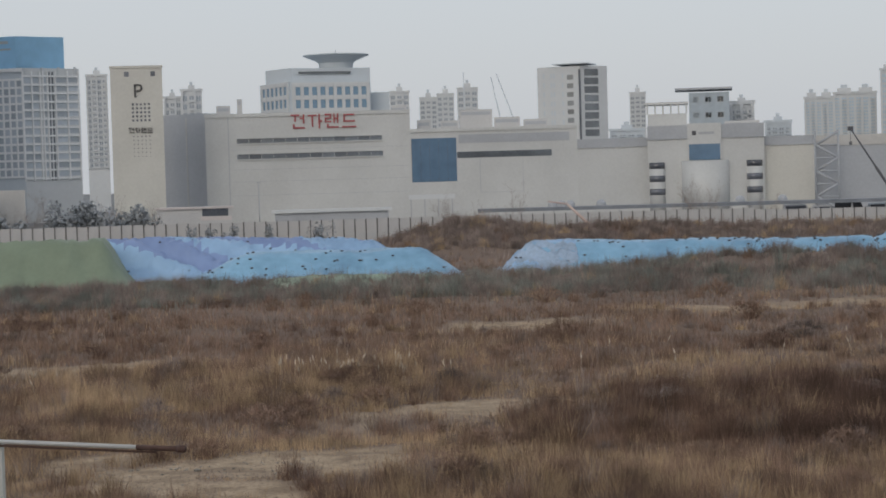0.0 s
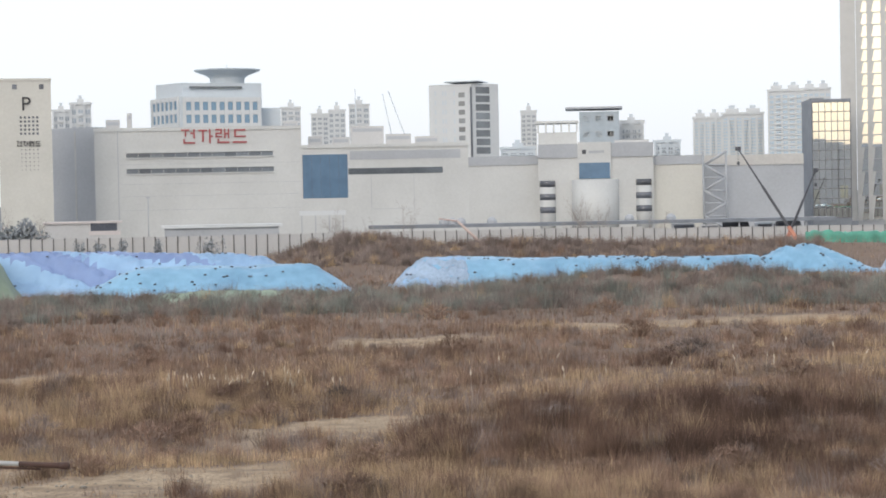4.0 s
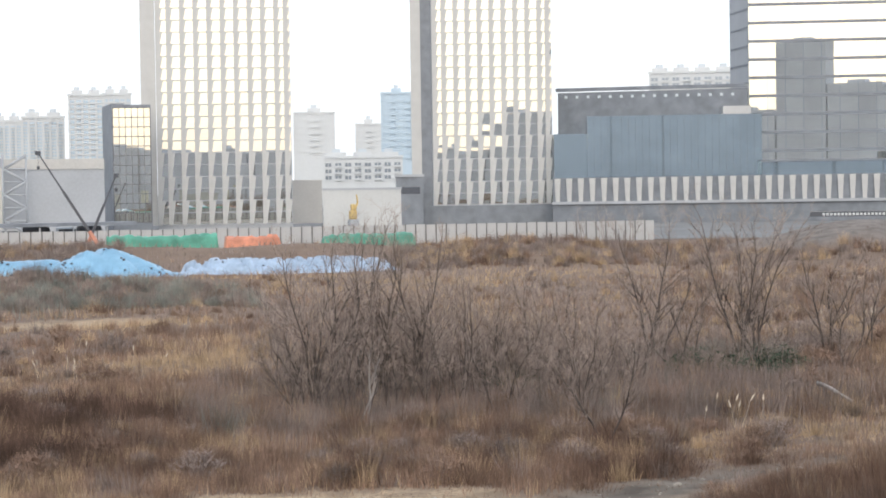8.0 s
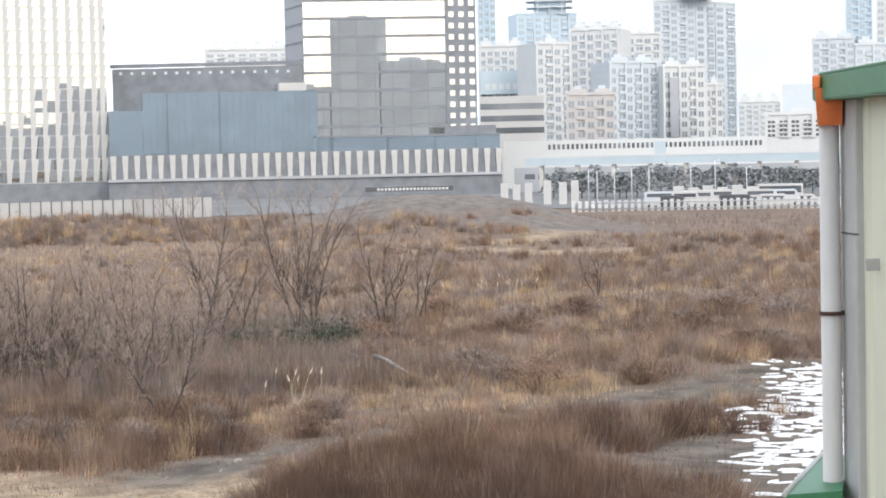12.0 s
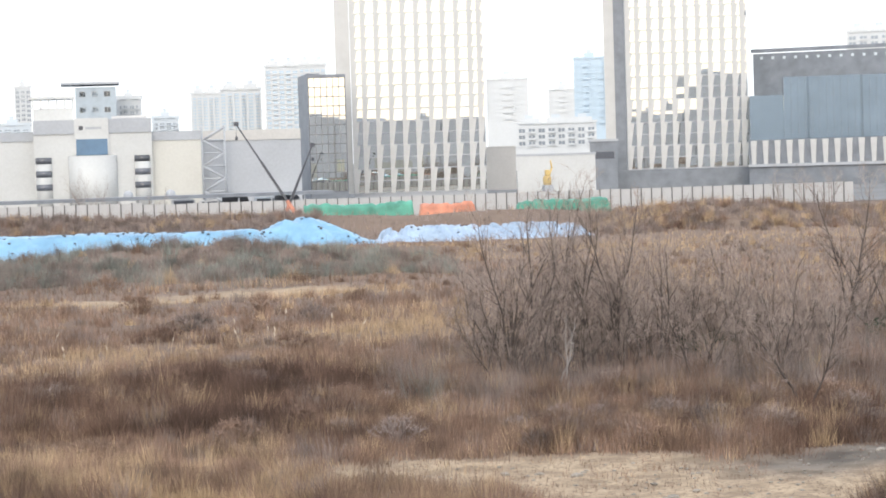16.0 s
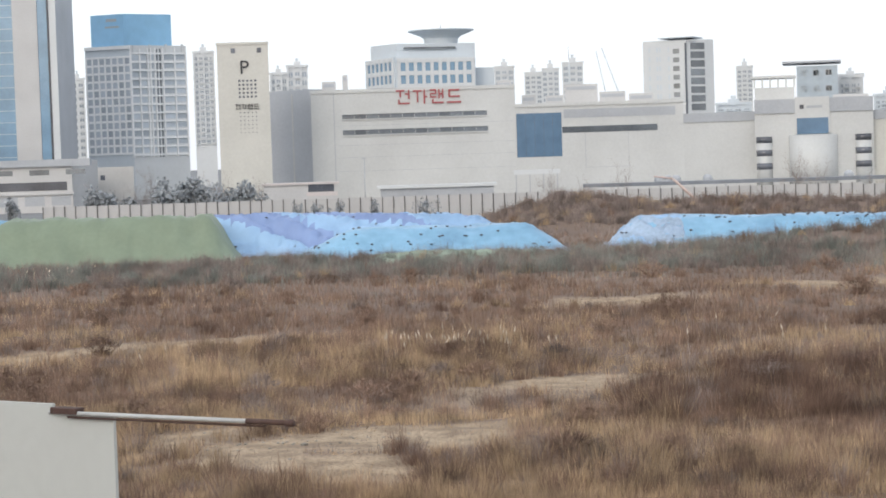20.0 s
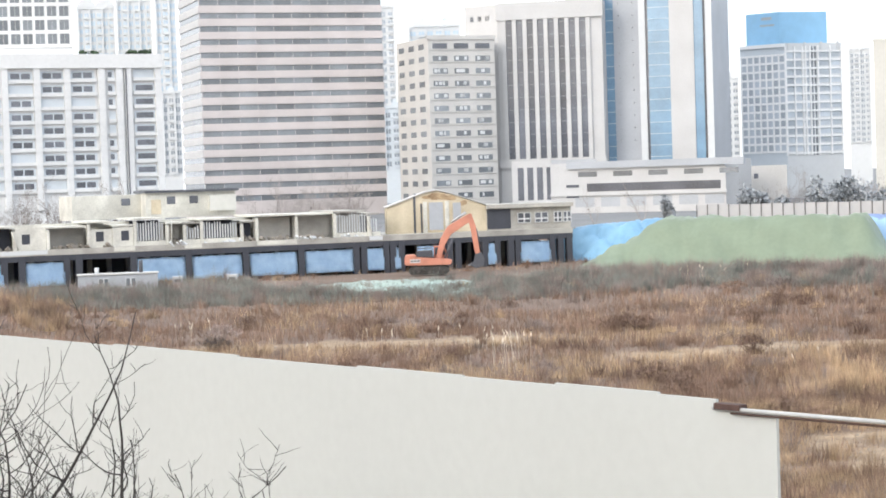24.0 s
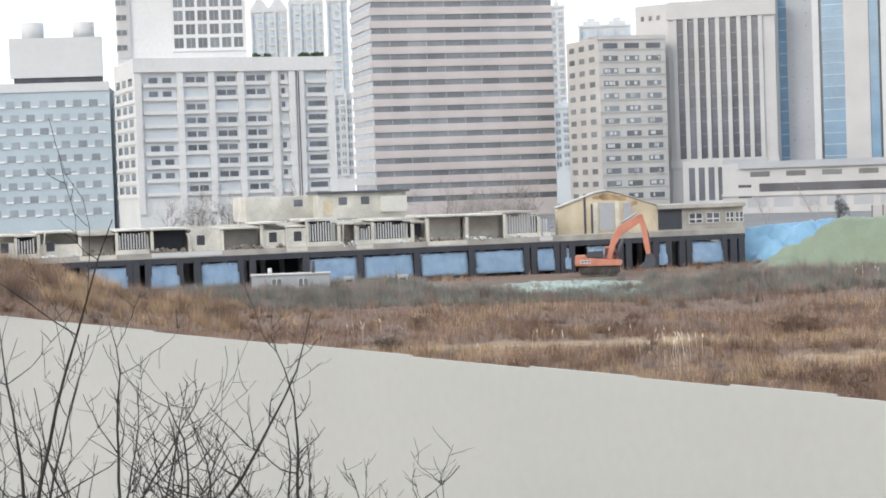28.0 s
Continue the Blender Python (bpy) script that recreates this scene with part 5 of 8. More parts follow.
for a0, a1, el, d in ((-1.47, -0.9, 2.6, 1100), (-0.6, -0.1, 2.4, 1200), (-0.1, 0.4, 2.5, 1300), (0.5, 1.1, 2.65, 1200), (5.5, 5.96, 2.36, 1100)):
    far_flats("hazy distant white apartment tower", a0, a1, el, d, 3, "far_white", 1, "far_window", rows=8, e0=1.2)
for a0, a1, e1, d in ((0.71, 0.69, 3.1, 900), (1.96, 1.49, 2.95, 900), (2.5, 1.65, 3.05, 900)):
    p, t = polar(a0, d), polar(a1, d)
    cr = thing("tower_crane", "thin distant construction crane jib", "crane", p.x, p.y, 0)
    rod("tower", (0, 0, 0), (0, 0, 20), 0.5, "far_grey", cr, 4)
    rod("jib", (0, 0, 20), (t.x - p.x, t.y - p.y, rise(e1, d)), 0.3, "far_grey", cr, 4)
for a0, a1, el, d, cc in ((10.48, 11.3, 2.05, 900, 5), (11.3, 12.5, 2.15, 900, 6), (12.62, 13.6, 2.78, 880, 5), (13.6, 14.4, 2.8, 880, 5)):
    far_flats("distant white and blue-grey apartment slab", a0, a1, el, d, cc, "far_white", 2, "far_blue", rows=12, e0=0.9)
for a0, a1, el, d in ((9.35, 10.1, 1.4, 700), (4.9, 5.9, 1.3, 800)):
    far_flats("distant pale low apartment flats", a0, a1, el, d, 4, "far_grey", 1, rows=2, e0=1.0)

# -- twin hotel towers with golden glass between tapering fins --
def hotel(label, al, a0, a1, d, e_bot, bays, turn=0):
    fr = Front("hotel_tower", label, a0, d, a1, d + turn, 26, rise(8.2, d), "grey_panel")
    fr.box("white_flank", al, a0 - 0.02, e_bot, 8.0, 0.0, 1.0, "fin", "plain white flank strip")
    bw, fh = fr.w / bays, 3.03
    z0 = fr.z(e_bot, (a0 + a1) / 2)
    rows_n = int((fr.top - z0) / fh)
    bm = bmesh.new()
    for x0, x1 in ((-bw / 2 + 0.1, bw * 0.30), (bw * 0.30 + 0.09, bw / 2 - 0.1)):
        add_box(bm, x0, x1, -0.03, 0.05, 0.22, fh - 0.10)
    pane = mesh_of(bm, M["glass_gold"])
    # on each floor the fin narrows towards its foot; low down it narrows over two floors
    fins = []
    for lo_w, hi_w in ((1.15, 1.75), (1.0, 1.4), (1.4, 1.8)):
        bm = bmesh.new()
        vs = [(-0.75, 0), (lo_w - 0.75, 0), (hi_w - 0.75, fh), (-0.75, fh)]
        f0 = [bm.verts.new((x, -0.45, z)) for x, z in vs]
        f1 = [bm.verts.new((x, 0.05, z)) for x, z in vs]
        bm.faces.new(f0), bm.faces.new(f1[::-1])
        for i in range(4):
            bm.faces.new((f0[i], f1[i], f1[(i + 1) % 4], f0[(i + 1) % 4]))
        bmesh.ops.recalc_face_normals(bm, faces=bm.faces[:])
        fins.append(mesh_of(bm, M["fin"]))
    bm = bmesh.new()
    add_box(bm, 0, fr.w, -0.16, 0.02, -0.08, 0.20)
    slab = mesh_of(bm, M["grey_panel"])
    for j in range(rows_n):
        z = z0 + j * fh
        put("floor_edge", slab, fr.th, fr.m @ Matrix.Translation((0, 0, z)))
        for i in range(bays):
            put("window", pane, fr.th, fr.m @ Matrix.Translation(((i + 0.5) * bw, 0, z)) @ Matrix.Rotation(radians(random.gauss(0, 0.2)), 4, "Z") @ Matrix.Rotation(radians(random.gauss(0, 0.10)), 4, "X"))
        for i in range(bays + 1):
            put("fin", fins[0 if j > 6 else 1 + j % 2], fr.th, fr.m @ Matrix.Translation((min(max(0.75, i * bw), fr.w - 1.0), 0, z)))
    return fr


h1 = hotel("tall hotel tower with golden glass and white fins", 14.68, 15.12, 18.99, 500, -1.0, 10)
bl = Front("glass_annex", "dark glass annex block beside the hotel tower", 13.84, 470, 14.95, 470, 20, rise(2.49, 470), "slate")
bl.grid(13.87, 14.93, -0.9, 2.4, 6, 12, 0.12, 0.14, "dark_metal", "glass_gold", split=1, proud=0.08)
blf = Front("glass_annex_flank", "dark metal flank of the glass annex", 13.57, 490, 13.84, 470, 3, rise(2.48, 478), "slate")
h2 = hotel("second tall hotel tower with golden glass and white fins", 22.48, 23.10, 26.58, 520, -0.54, 10, 1.6)
h2.box("dark_plinth", 21.85, 27.1, -1.15, -0.56, -3.0, 0.02, "slate", "dark plinth storey")
h2.box("flank_slot", 22.77, 23.08, -0.9, 8.0, -0.1, 0.5, "slate", "dark recessed flank")
lowblk = Front("dark_annex", "low dark annex at the tower's foot", 22.0, 505, 22.8, 505, 10, rise(0.33, 505), "slate")
lowblk.box("roof_edge", 21.97, 22.83, 0.30, 0.37, -0.3, 0.5, "grey_panel")
lowblk.box("window_band", 22.1, 22.7, -0.2, 0.0, -0.05, 0.05, "glass_dark")

# -- glass hall with a fin arcade --
ph = Front("glass_hall", "wide blue-grey glass hall over an arcade of white fins", 26.62, 516, 32.6, 522, 30, rise(1.5, 506), "glass_teal")
ph.box("glass_wall", 27.58, 32.6, 0.22, 1.97, -0.6, 4, "glass_teal", "grey-blue glass wall")
for k in range(26):
    a = 27.58 + k * 0.2
    ph.box("glazing_bar", a, a + 0.006, 0.22, 1.97, -0.63, -0.6, "slate")
up = Front("upper_hall", "dark set-back upper storey of the glass hall", 26.75, 532, 32.2, 524, 20, rise(2.75, 515), "slate", z0=rise(1.4, 512))
up.box("roof_edge", 26.7, 32.2, 2.72, 2.82, -0.5, 1.0, "slate")
for k in range(16):
    a = 26.95 + 0.32 * k
    up.box("vent_hole", a, a + 0.08, 2.5, 2.58, -0.06, 0.03, "far_grey")
p2 = Front("glass_hall_wing", "long blue-grey glass wing with floor bands", 32.6, 518, 37.9, 518, 24, rise(0.6, 502), "glass_teal")
for k in range(27):
    p2.box("glass_panel", 32.62 + 0.195 * k, 32.62 + 0.195 * (k + 1) - 0.012, 0.02, 0.56, -0.08, 0.02, "glass_teal")
p2.box("roof_edge", 32.6, 37.9, 0.57, 0.63, -0.4, 1.0, "slate")
p2.box("roof_cabin", 36.3, 37.8, 0.63, 0.86, 0.5, 4.0, "slate", "low dark cabin on the wing roof")
sqt = Front("office_tower", "tall office tower with ribbon glass and square windows", 32.25, 528, 36.38, 532.5, 28, rise(7.2, 520), "glass_teal", z0=0)
fl_h = 0.52
for j in range(14):
    e = 0.42 + fl_h * j
    for k in range(8):
        s = (36.36 - 32.27) / 8
        sqt.box("ribbon_window", 32.27 + k * s, 32.27 + (k + 1) * s - 0.012, e, e + 0.44, -0.04, 0.05, "glass_gold")
    sqt.box("spandrel", 32.25, 36.38, e + 0.44, e + fl_h, -0.3, 0.05, "slate")
sqr = Front("office_tower_core", "dark grey tower core with square white-framed windows", 36.38, 532, 37.26, 534, 20, rise(7.2, 522), "slate")
sq_me = window_mesh(1.5, 1.5, "glass_gold", "far_white", 1, 0, 0.25, 0.1)
for j in range(20):
    for k in range(3):
        put("square_window", sq_me, sqr.th, sqr.m @ Matrix.Translation((sqr.x(36.55 + 0.29 * k), -0.05, sqr.z(0.75 + 0.325 * j, 36.8))))
sql = Front("office_tower_flank", "grey flank of the ribbon-glazed tower", 31.72, 548, 32.25, 530, 10, rise(7.2, 526), "grey_panel")
for j in range(13):
    sql.box("floor_band", 31.74, 32.23, 0.7 + 0.52 * j, 0.75 + 0.52 * j, -0.15, 0.05, "slate")
ph.box("roof_box", 31.5, 32.3, 1.97, 2.2, -0.4, 3, "light_stone", "pale roof box")
arc = Front("fin_arcade", "dark arcade storey with tapering white fins", 26.57, 508, 37.95, 500, 6, rise(0.2, 504), "slate")
bm = bmesh.new()
vs = [(-0.50, 0), (0.50, 0), (0.78, 6.0), (-0.78, 6.0)]
f0, f1 = [bm.verts.new((x, -0.6, z)) for x, z in vs], [bm.verts.new((x, 0.05, z)) for x, z in vs]
bm.faces.new(f0), bm.faces.new(f1[::-1])
for i in range(4):
    bm.faces.new((f0[i], f1[i], f1[(i + 1) % 4], f0[(i + 1) % 4]))
bmesh.ops.recalc_face_normals(bm, faces=bm.faces[:])
fin_me = mesh_of(bm, M["fin"])
for k in range(34):
    a = 26.72 + 0.3375 * k
    put("fin", fin_me, arc.th, arc.m @ Matrix.Translation((arc.x(a), 0, arc.z(-0.5, a))))
arc.box("ceiling_edge", 26.57, 37.95, -0.58, -0.5, -0.8, 1, "grey_panel")
grnd = Front("ground_storey", "grey glazed ground storey under the arcade", 27.1, 508, 37.9, 503, 3, rise(-0.55, 505), "stone")
for k in range(30):
    a = 27.3 + 0.345 * k
    grnd.box("window", a, a + 0.22, -1.2, -0.62, -0.05, 0.04, "glass_teal")
cn = Front("sign_canopy", "flat canopy sign with a row of small lettering bars", 33.95, 470, 36.5, 470, 4, rise(-0.88, 470), "dark_metal", z0=rise(-1.02, 470), category="sign")
for k in range(20):
    cn.box("lettering_bar", 34.3 + 0.105 * k, 34.37 + 0.105 * k, -0.99, -0.92, -0.05, 0.03, "far_white")
wb = Front("site_hoarding", "plain white site hall behind the fence", 19.87, 420, 22.15, 420, 10, rise(-0.02, 420), "white_panel")
for k in range(9):
    wb.box("wall_panel", 19.89 + 0.25 * k, 19.89 + 0.25 * (k + 1) - 0.012, -1.3, -0.06, -0.08, 0.02, "white_panel")
wb.box("roof_edge", 19.85, 22.17, -0.06, 0.0, -0.2, 0.6, "grey_panel")
p = polar(20.75, 414)
yb = thing("yellow_machine", "small yellow digger with raised arm beside the white hall", "machine", p.x, p.y, 0)
box("body", -0.9, 0.7, -0.6, 0.6, 3.4, 5.3, "yellow", yb, None, "", 0.25)
box("plinth", -1.0, 1.0, -0.8, 0.8, 0, 3.4, "grey_panel", yb, None, "", 0.05)
box("cab", -0.5, 0.35, -0.5, 0.5, 5.3, 6.6, "yellow", yb, None, "", 0.12)
rod("boom", (0.3, 0, 5.2), (1.0, 0, 7.0), 0.26, "yellow", yb, 6, 0.2)
rod("stick", (1.0, 0, 7.0), (0.75, 0, 8.6), 0.2, "yellow", yb, 6, 0.14)
bb2 = Front("far_low_block", "low distant brick-grey buildings", 18.95, 560, 19.85, 560, 10, rise(0.25, 560), "stone")
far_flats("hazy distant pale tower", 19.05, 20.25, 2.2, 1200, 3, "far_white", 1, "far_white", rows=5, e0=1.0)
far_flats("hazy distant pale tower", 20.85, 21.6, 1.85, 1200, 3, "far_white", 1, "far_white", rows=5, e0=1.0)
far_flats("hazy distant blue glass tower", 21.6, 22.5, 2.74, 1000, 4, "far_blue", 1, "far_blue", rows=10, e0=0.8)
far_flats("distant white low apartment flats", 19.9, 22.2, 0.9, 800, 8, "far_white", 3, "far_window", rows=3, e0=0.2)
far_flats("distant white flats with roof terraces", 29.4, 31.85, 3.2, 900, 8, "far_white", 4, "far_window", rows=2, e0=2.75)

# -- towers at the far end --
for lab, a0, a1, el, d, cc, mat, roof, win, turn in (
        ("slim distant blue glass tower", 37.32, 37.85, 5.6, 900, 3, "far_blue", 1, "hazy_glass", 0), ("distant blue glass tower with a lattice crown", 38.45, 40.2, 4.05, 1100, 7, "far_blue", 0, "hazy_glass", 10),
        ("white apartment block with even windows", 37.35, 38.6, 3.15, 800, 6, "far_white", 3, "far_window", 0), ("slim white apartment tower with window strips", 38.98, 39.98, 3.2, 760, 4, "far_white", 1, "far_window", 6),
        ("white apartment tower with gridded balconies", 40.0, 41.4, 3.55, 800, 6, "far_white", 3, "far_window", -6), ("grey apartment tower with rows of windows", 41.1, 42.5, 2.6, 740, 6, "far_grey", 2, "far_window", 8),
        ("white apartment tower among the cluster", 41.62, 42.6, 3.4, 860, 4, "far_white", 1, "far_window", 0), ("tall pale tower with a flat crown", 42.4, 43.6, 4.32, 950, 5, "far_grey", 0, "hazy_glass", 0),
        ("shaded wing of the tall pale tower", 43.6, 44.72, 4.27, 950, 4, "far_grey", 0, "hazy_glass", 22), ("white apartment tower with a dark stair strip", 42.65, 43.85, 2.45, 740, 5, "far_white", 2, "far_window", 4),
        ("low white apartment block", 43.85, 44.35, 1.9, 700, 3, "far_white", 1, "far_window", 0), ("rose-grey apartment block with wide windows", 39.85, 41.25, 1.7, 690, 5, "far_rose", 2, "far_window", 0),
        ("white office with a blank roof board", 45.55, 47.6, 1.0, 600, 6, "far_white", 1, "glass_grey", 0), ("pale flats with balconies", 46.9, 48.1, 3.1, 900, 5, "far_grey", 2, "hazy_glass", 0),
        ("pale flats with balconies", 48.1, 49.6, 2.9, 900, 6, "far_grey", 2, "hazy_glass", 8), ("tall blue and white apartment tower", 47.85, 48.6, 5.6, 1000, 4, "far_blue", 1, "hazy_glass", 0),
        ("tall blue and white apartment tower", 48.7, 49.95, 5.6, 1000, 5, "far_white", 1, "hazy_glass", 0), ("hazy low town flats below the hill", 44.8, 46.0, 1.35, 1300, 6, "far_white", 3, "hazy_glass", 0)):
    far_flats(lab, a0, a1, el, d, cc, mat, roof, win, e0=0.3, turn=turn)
dst = Front("stair_strip", "dark stair strip on the white apartment tower", 42.85, 738.5, 43.1, 738.5, 1.2, rise(2.1, 739), "grey_panel", z0=rise(0.4, 739))
tc = Front("roof_pavilion", "open lattice roof pavilion on the blue glass tower", 38.95, 1106, 39.9, 1106, 12, rise(4.55, 1106), "far_blue", z0=rise(4.0, 1106))
for e in (4.2, 4.38, 4.55):
    tc.box("crown_slab", 38.72, 40.1, e, e + 0.035, -4.0, 14, "far_grey")
for a in (38.74, 39.05, 39.4, 39.75, 40.06):
    tc.box("crown_post", a, a + 0.03, 4.0, 4.56, -3.8, -3.2, "far_grey")
p = polar(43.62, 950)
cw = thing("roof_platform", "flat round roof crown on the pale tower", "roof platform", p.x, p.y, rise(4.3, 950))
bm = bmesh.new()
tube(bm, [Vector((0, 0, 0)), Vector((0, 0, 5)), Vector((0, 0, 6))], [8, 9, 12.5], 24)
part("crown", bm, M["far_grey"], cw)
rb = Front("roof_board", "blank pale roof board on the office", 46.04, 612, 47.4, 612, 2, rise(1.82, 612), "far_grey", z0=rise(0.95, 612), category="sign")
stp = Front("parking_deck", "pale parking deck with dark open levels", 37.35, 640, 39.2, 640, 20, rise(1.68, 640), "light_stone")
for e in (0.6, 0.95, 1.3):
    stp.box("open_level", 37.35, 39.2, e, e + 0.17, -0.05, 0.05, "glass_grey")
bbd = Front("advert_board", "blue hoarding board on the white block", 37.36, 797, 38.62, 797, 2.95, rise(2.42, 797), "blue_cladding", z0=rise(1.75, 797), category="sign")
for k in range(5):
    bbd.box("lettering_bar", 37.5 + 0.2 * k, 37.64 + 0.2 * k, 1.88, 2.05, -0.08, 0.03, "far_white")
# added block with windows, filling the dark band below the road deck
tsd = Front("train_shed", "added long low grey block darkening the space under the road deck", 38.3, 505, 48.5, 500, 8, rise(-0.42, 502), "grey_panel")
for k in range(24):
    tsd.box("window", 38.6 + 0.4 * k, 38.9 + 0.4 * k, -0.75, -0.6, -0.05, 0.05, "glass_grey")
sta = Front("station_block", "long low white station building with small windows", 38.0, 560, 45.6, 560, 16, rise(0.36, 560), "far_white")
for k in range(46):
    a = 39.3 + 0.135 * k
    sta.box("window", a, a + 0.075, 0.1, 0.25, -0.05, 0.05, "glass_grey")
sta.box("blue_panel", 42.38, 42.7, -0.1, 0.28, -0.08, 0.05, "blue_cladding")
vd = Front("elevated_road", "elevated road deck on piers", 38.6, 480, 48.0, 470, 8, rise(-0.14, 475), "blue_cladding", z0=rise(-0.36, 475), category="bridge")
for k in range(9):
    a = 39 + 1.05 * k
    vd.box("bridge_pier", a, a + 0.12, -1.25, -0.36, 1, 2.5, "stone")
vd.box("barrier", 38.6, 48, -0.14, -0.09, -0.1, 0.2, "far_white")

# -- rail yard fence, posts and parked vans at the far end --
f2n = thing("rail_fence", "white picket barrier along the rail yard", "fence", *polar(40.0, 330))
fo = polar(40.0, 330)
bm = bmesh.new()
add_box(bm, -0.30, 0.30, -0.05, 0.05, 0, 1)
pk_me = mesh_of(bm, M["far_white"])
for k in range(41):
    a = 40.0 + 0.19 * k
    p = polar(a, 330) - fo
    z1 = rise(-1.40 + 0.02 * (k % 5 == 0), 330)
    put("picket", pk_me, f2n, Matrix.Translation((p.x, p.y, -0.1)) @ Matrix.Rotation(radians(-a), 4, "Z") @ Matrix.Diagonal((1, 1, z1, 1)))
e = polar(47.7, 330) - fo
rod("rail", (0, 0, 0.5), (e.x, e.y, 0.5), 0.12, "steel", f2n, 4)
rod("rail", (0, 0.3, 1.5), (e.x, e.y + 0.3, 1.5), 0.10, "grey_panel", f2n, 4)
for a, el in ((38.0, -0.85), (38.35, -0.9), (38.7, -0.85), (39.25, -0.8), (39.7, -0.85), (40.05, -0.8)):
    p = polar(a, 380)
    c = thing("concrete_pillar", "pale free-standing concrete pillar", "pillar", p.x, p.y, 0, -a, "row of pillars")
    box("shaft", -0.75, 0.75, -0.5, 0.5, 0, rise(el, 380), "light_stone", c, None, "", 0.05)
for k, (a, hgt) in enumerate(((40.45, 6.6), (40.7, 6.4), (41.2, 6.7), (41.7, 6.8), (42.2, 7.0), (43.4, 7.0), (44.1, 8.0), (45.0, 6.6))):
    p = polar(a, 380)
    c = thing("lamp_post", "thin pale yard lamp post", "lamp post", p.x, p.y, 0, 0, "yard lamp posts")
    rod("pole", (0, 0, 0), (0, 0, hgt), 0.11, "far_white", c, 6)
    rod("arm", (0, 0, hgt - 0.1), (0.9, 0, hgt), 0.07, "far_white", c, 5)
    box("lamp_head", 0.6, 1.2, -0.15, 0.15, hgt - 0.1, hgt + 0.08, "far_white", c)


def van(az, d, length, hgt, mat, label, name="van"):
    p = polar(az, d)
    th = thing(name, label, "vehicle", p.x, p.y, 0, -az, "parked vehicles")
    bm = bmesh.new()
    pts = [(-length / 2, 0.5), (length / 2, 0.5), (length / 2, 1.2), (length / 2 - 0.9, hgt), (-length / 2, hgt)]
    a, b2 = [bm.verts.new((x, -0.9, z)) for x, z in pts], [bm.verts.new((x, 0.9, z)) for x, z in pts]
    bm.faces.new(a), bm.faces.new(b2[::-1])
    for i in range(5):
        bm.faces.new((a[i], b2[i], b2[(i + 1) % 5], a[(i + 1) % 5]))
    bmesh.ops.recalc_face_normals(bm, faces=bm.faces[:])
    bmesh.ops.bevel(bm, geom=bm.edges[:], offset=0.12, segments=2, affect="EDGES")
    part("body", bm, M[mat], th)
    box("side_window", -length / 2 + 0.5, length / 2 - 1.0, -0.93, -0.88, hgt - 0.95, hgt - 0.35, "glass_dark", th)
    for x in (-length * 0.32, length * 0.32):
        wh = rod("wheel", (x, -0.95, 0.38), (x, -0.7, 0.38), 0.38, "track", th, 14)
        rod("rim", (x, -0.97, 0.38), (x, -0.94, 0.38), 0.2, "steel", wh, 10)


rng = random.Random(12)
for k in range(12):
    a = 42.55 + 0.36 * k
    van(a, 345 + rng.uniform(-8, 8), rng.choice((4.6, 5.2, 6.0)), rng.choice((1.9, 2.3, 2.9)), rng.choice(("truck_white", "truck_white", "far_grey", "dark_metal")), "parked white van by the rail yard")
bus = Front("bus_shelter", "long dark-windowed white coach by the yard", 45.3, 372, 46.6, 372, 3, rise(-1.02, 372), "truck_white", z0=0.4, category="vehicle")
bus.box("side_window", 45.36, 46.55, -1.28, -1.08, -0.05, 0.04, "glass_dark")
for k in range(7):
    tr = Front("market_truck", "parked white delivery truck box", 42.9 + 0.42 * k, 385, 43.2 + 0.42 * k, 385, 6, rise(-1.05 - 0.05 * (k % 2), 385), "truck_white", z0=0.6, category="vehicle")
    tr.box("cab", 43.2 + 0.42 * k, 43.28 + 0.42 * k, -1.4, -1.15, 0, 2, "truck_white")

for k in range(26):
    rr = random.Random(800 + k)
    p = polar(39.4 + 0.31 * k + rr.uniform(-0.1, 0.1), 425 + rr.uniform(-10, 10))
    th = thing("pine_tree", "evergreen tree by the rail yard, paled for haze", "tree", p.x, p.y, 0, 0, "evergreens by the yard")
    hgt = rr.uniform(5.0, 7.4)
    rod("trunk", (0, 0, 0), (0, 0, hgt * 0.8), 0.14, "bark", th, 6, 0.05)
    bm = bmesh.new()
    for q in range(300):
        zz = rr.uniform(0.25, 1.0)
        a, rad = rr.uniform(0, 6.28), rr.uniform(0.2, 1.0) ** 0.6 * 3.2 * (1.25 - zz) + 0.2
        s = rr.uniform(0.3, 0.6)
        mm = Matrix.Translation((rad * math.cos(a), rad * math.sin(a), zz * hgt)) @ Euler((rr.uniform(-0.6, 0.6), rr.uniform(-0.6, 0.6), a)).to_matrix().to_4x4()
        vs = [bm.verts.new(mm @ Vector(v)) for v in ((-s, 0, 0), (0, -s * 0.6, 0.1), (s, 0, -0.12), (0, s * 0.6, 0.1))]
        bm.faces.new(vs)
    part("crown", bm, M["hazed_evergreen"], th, "needle crown paled for haze")

# -- hazy hill --
bm = bmesh.new()
n = 60
lo_v, hi_v = [], []
for i in range(n + 1):
    a = 36 + 26 * i / n
    p = polar(a, 3200)
    e = 1.2 + 3.1 * math.exp(-((a - 47.5) / 3.6) ** 2) + 3.0 * math.exp(-((a - 53) / 4.5) ** 2) + 0.12 * noise.noise(Vector((a * 0.9, 0, 0)))
    lo_v.append(bm.verts.new((p.x, p.y, 0)))
    hi_v.append(bm.verts.new((p.x * 1.15, p.y * 1.15, rise(e, 3680))))
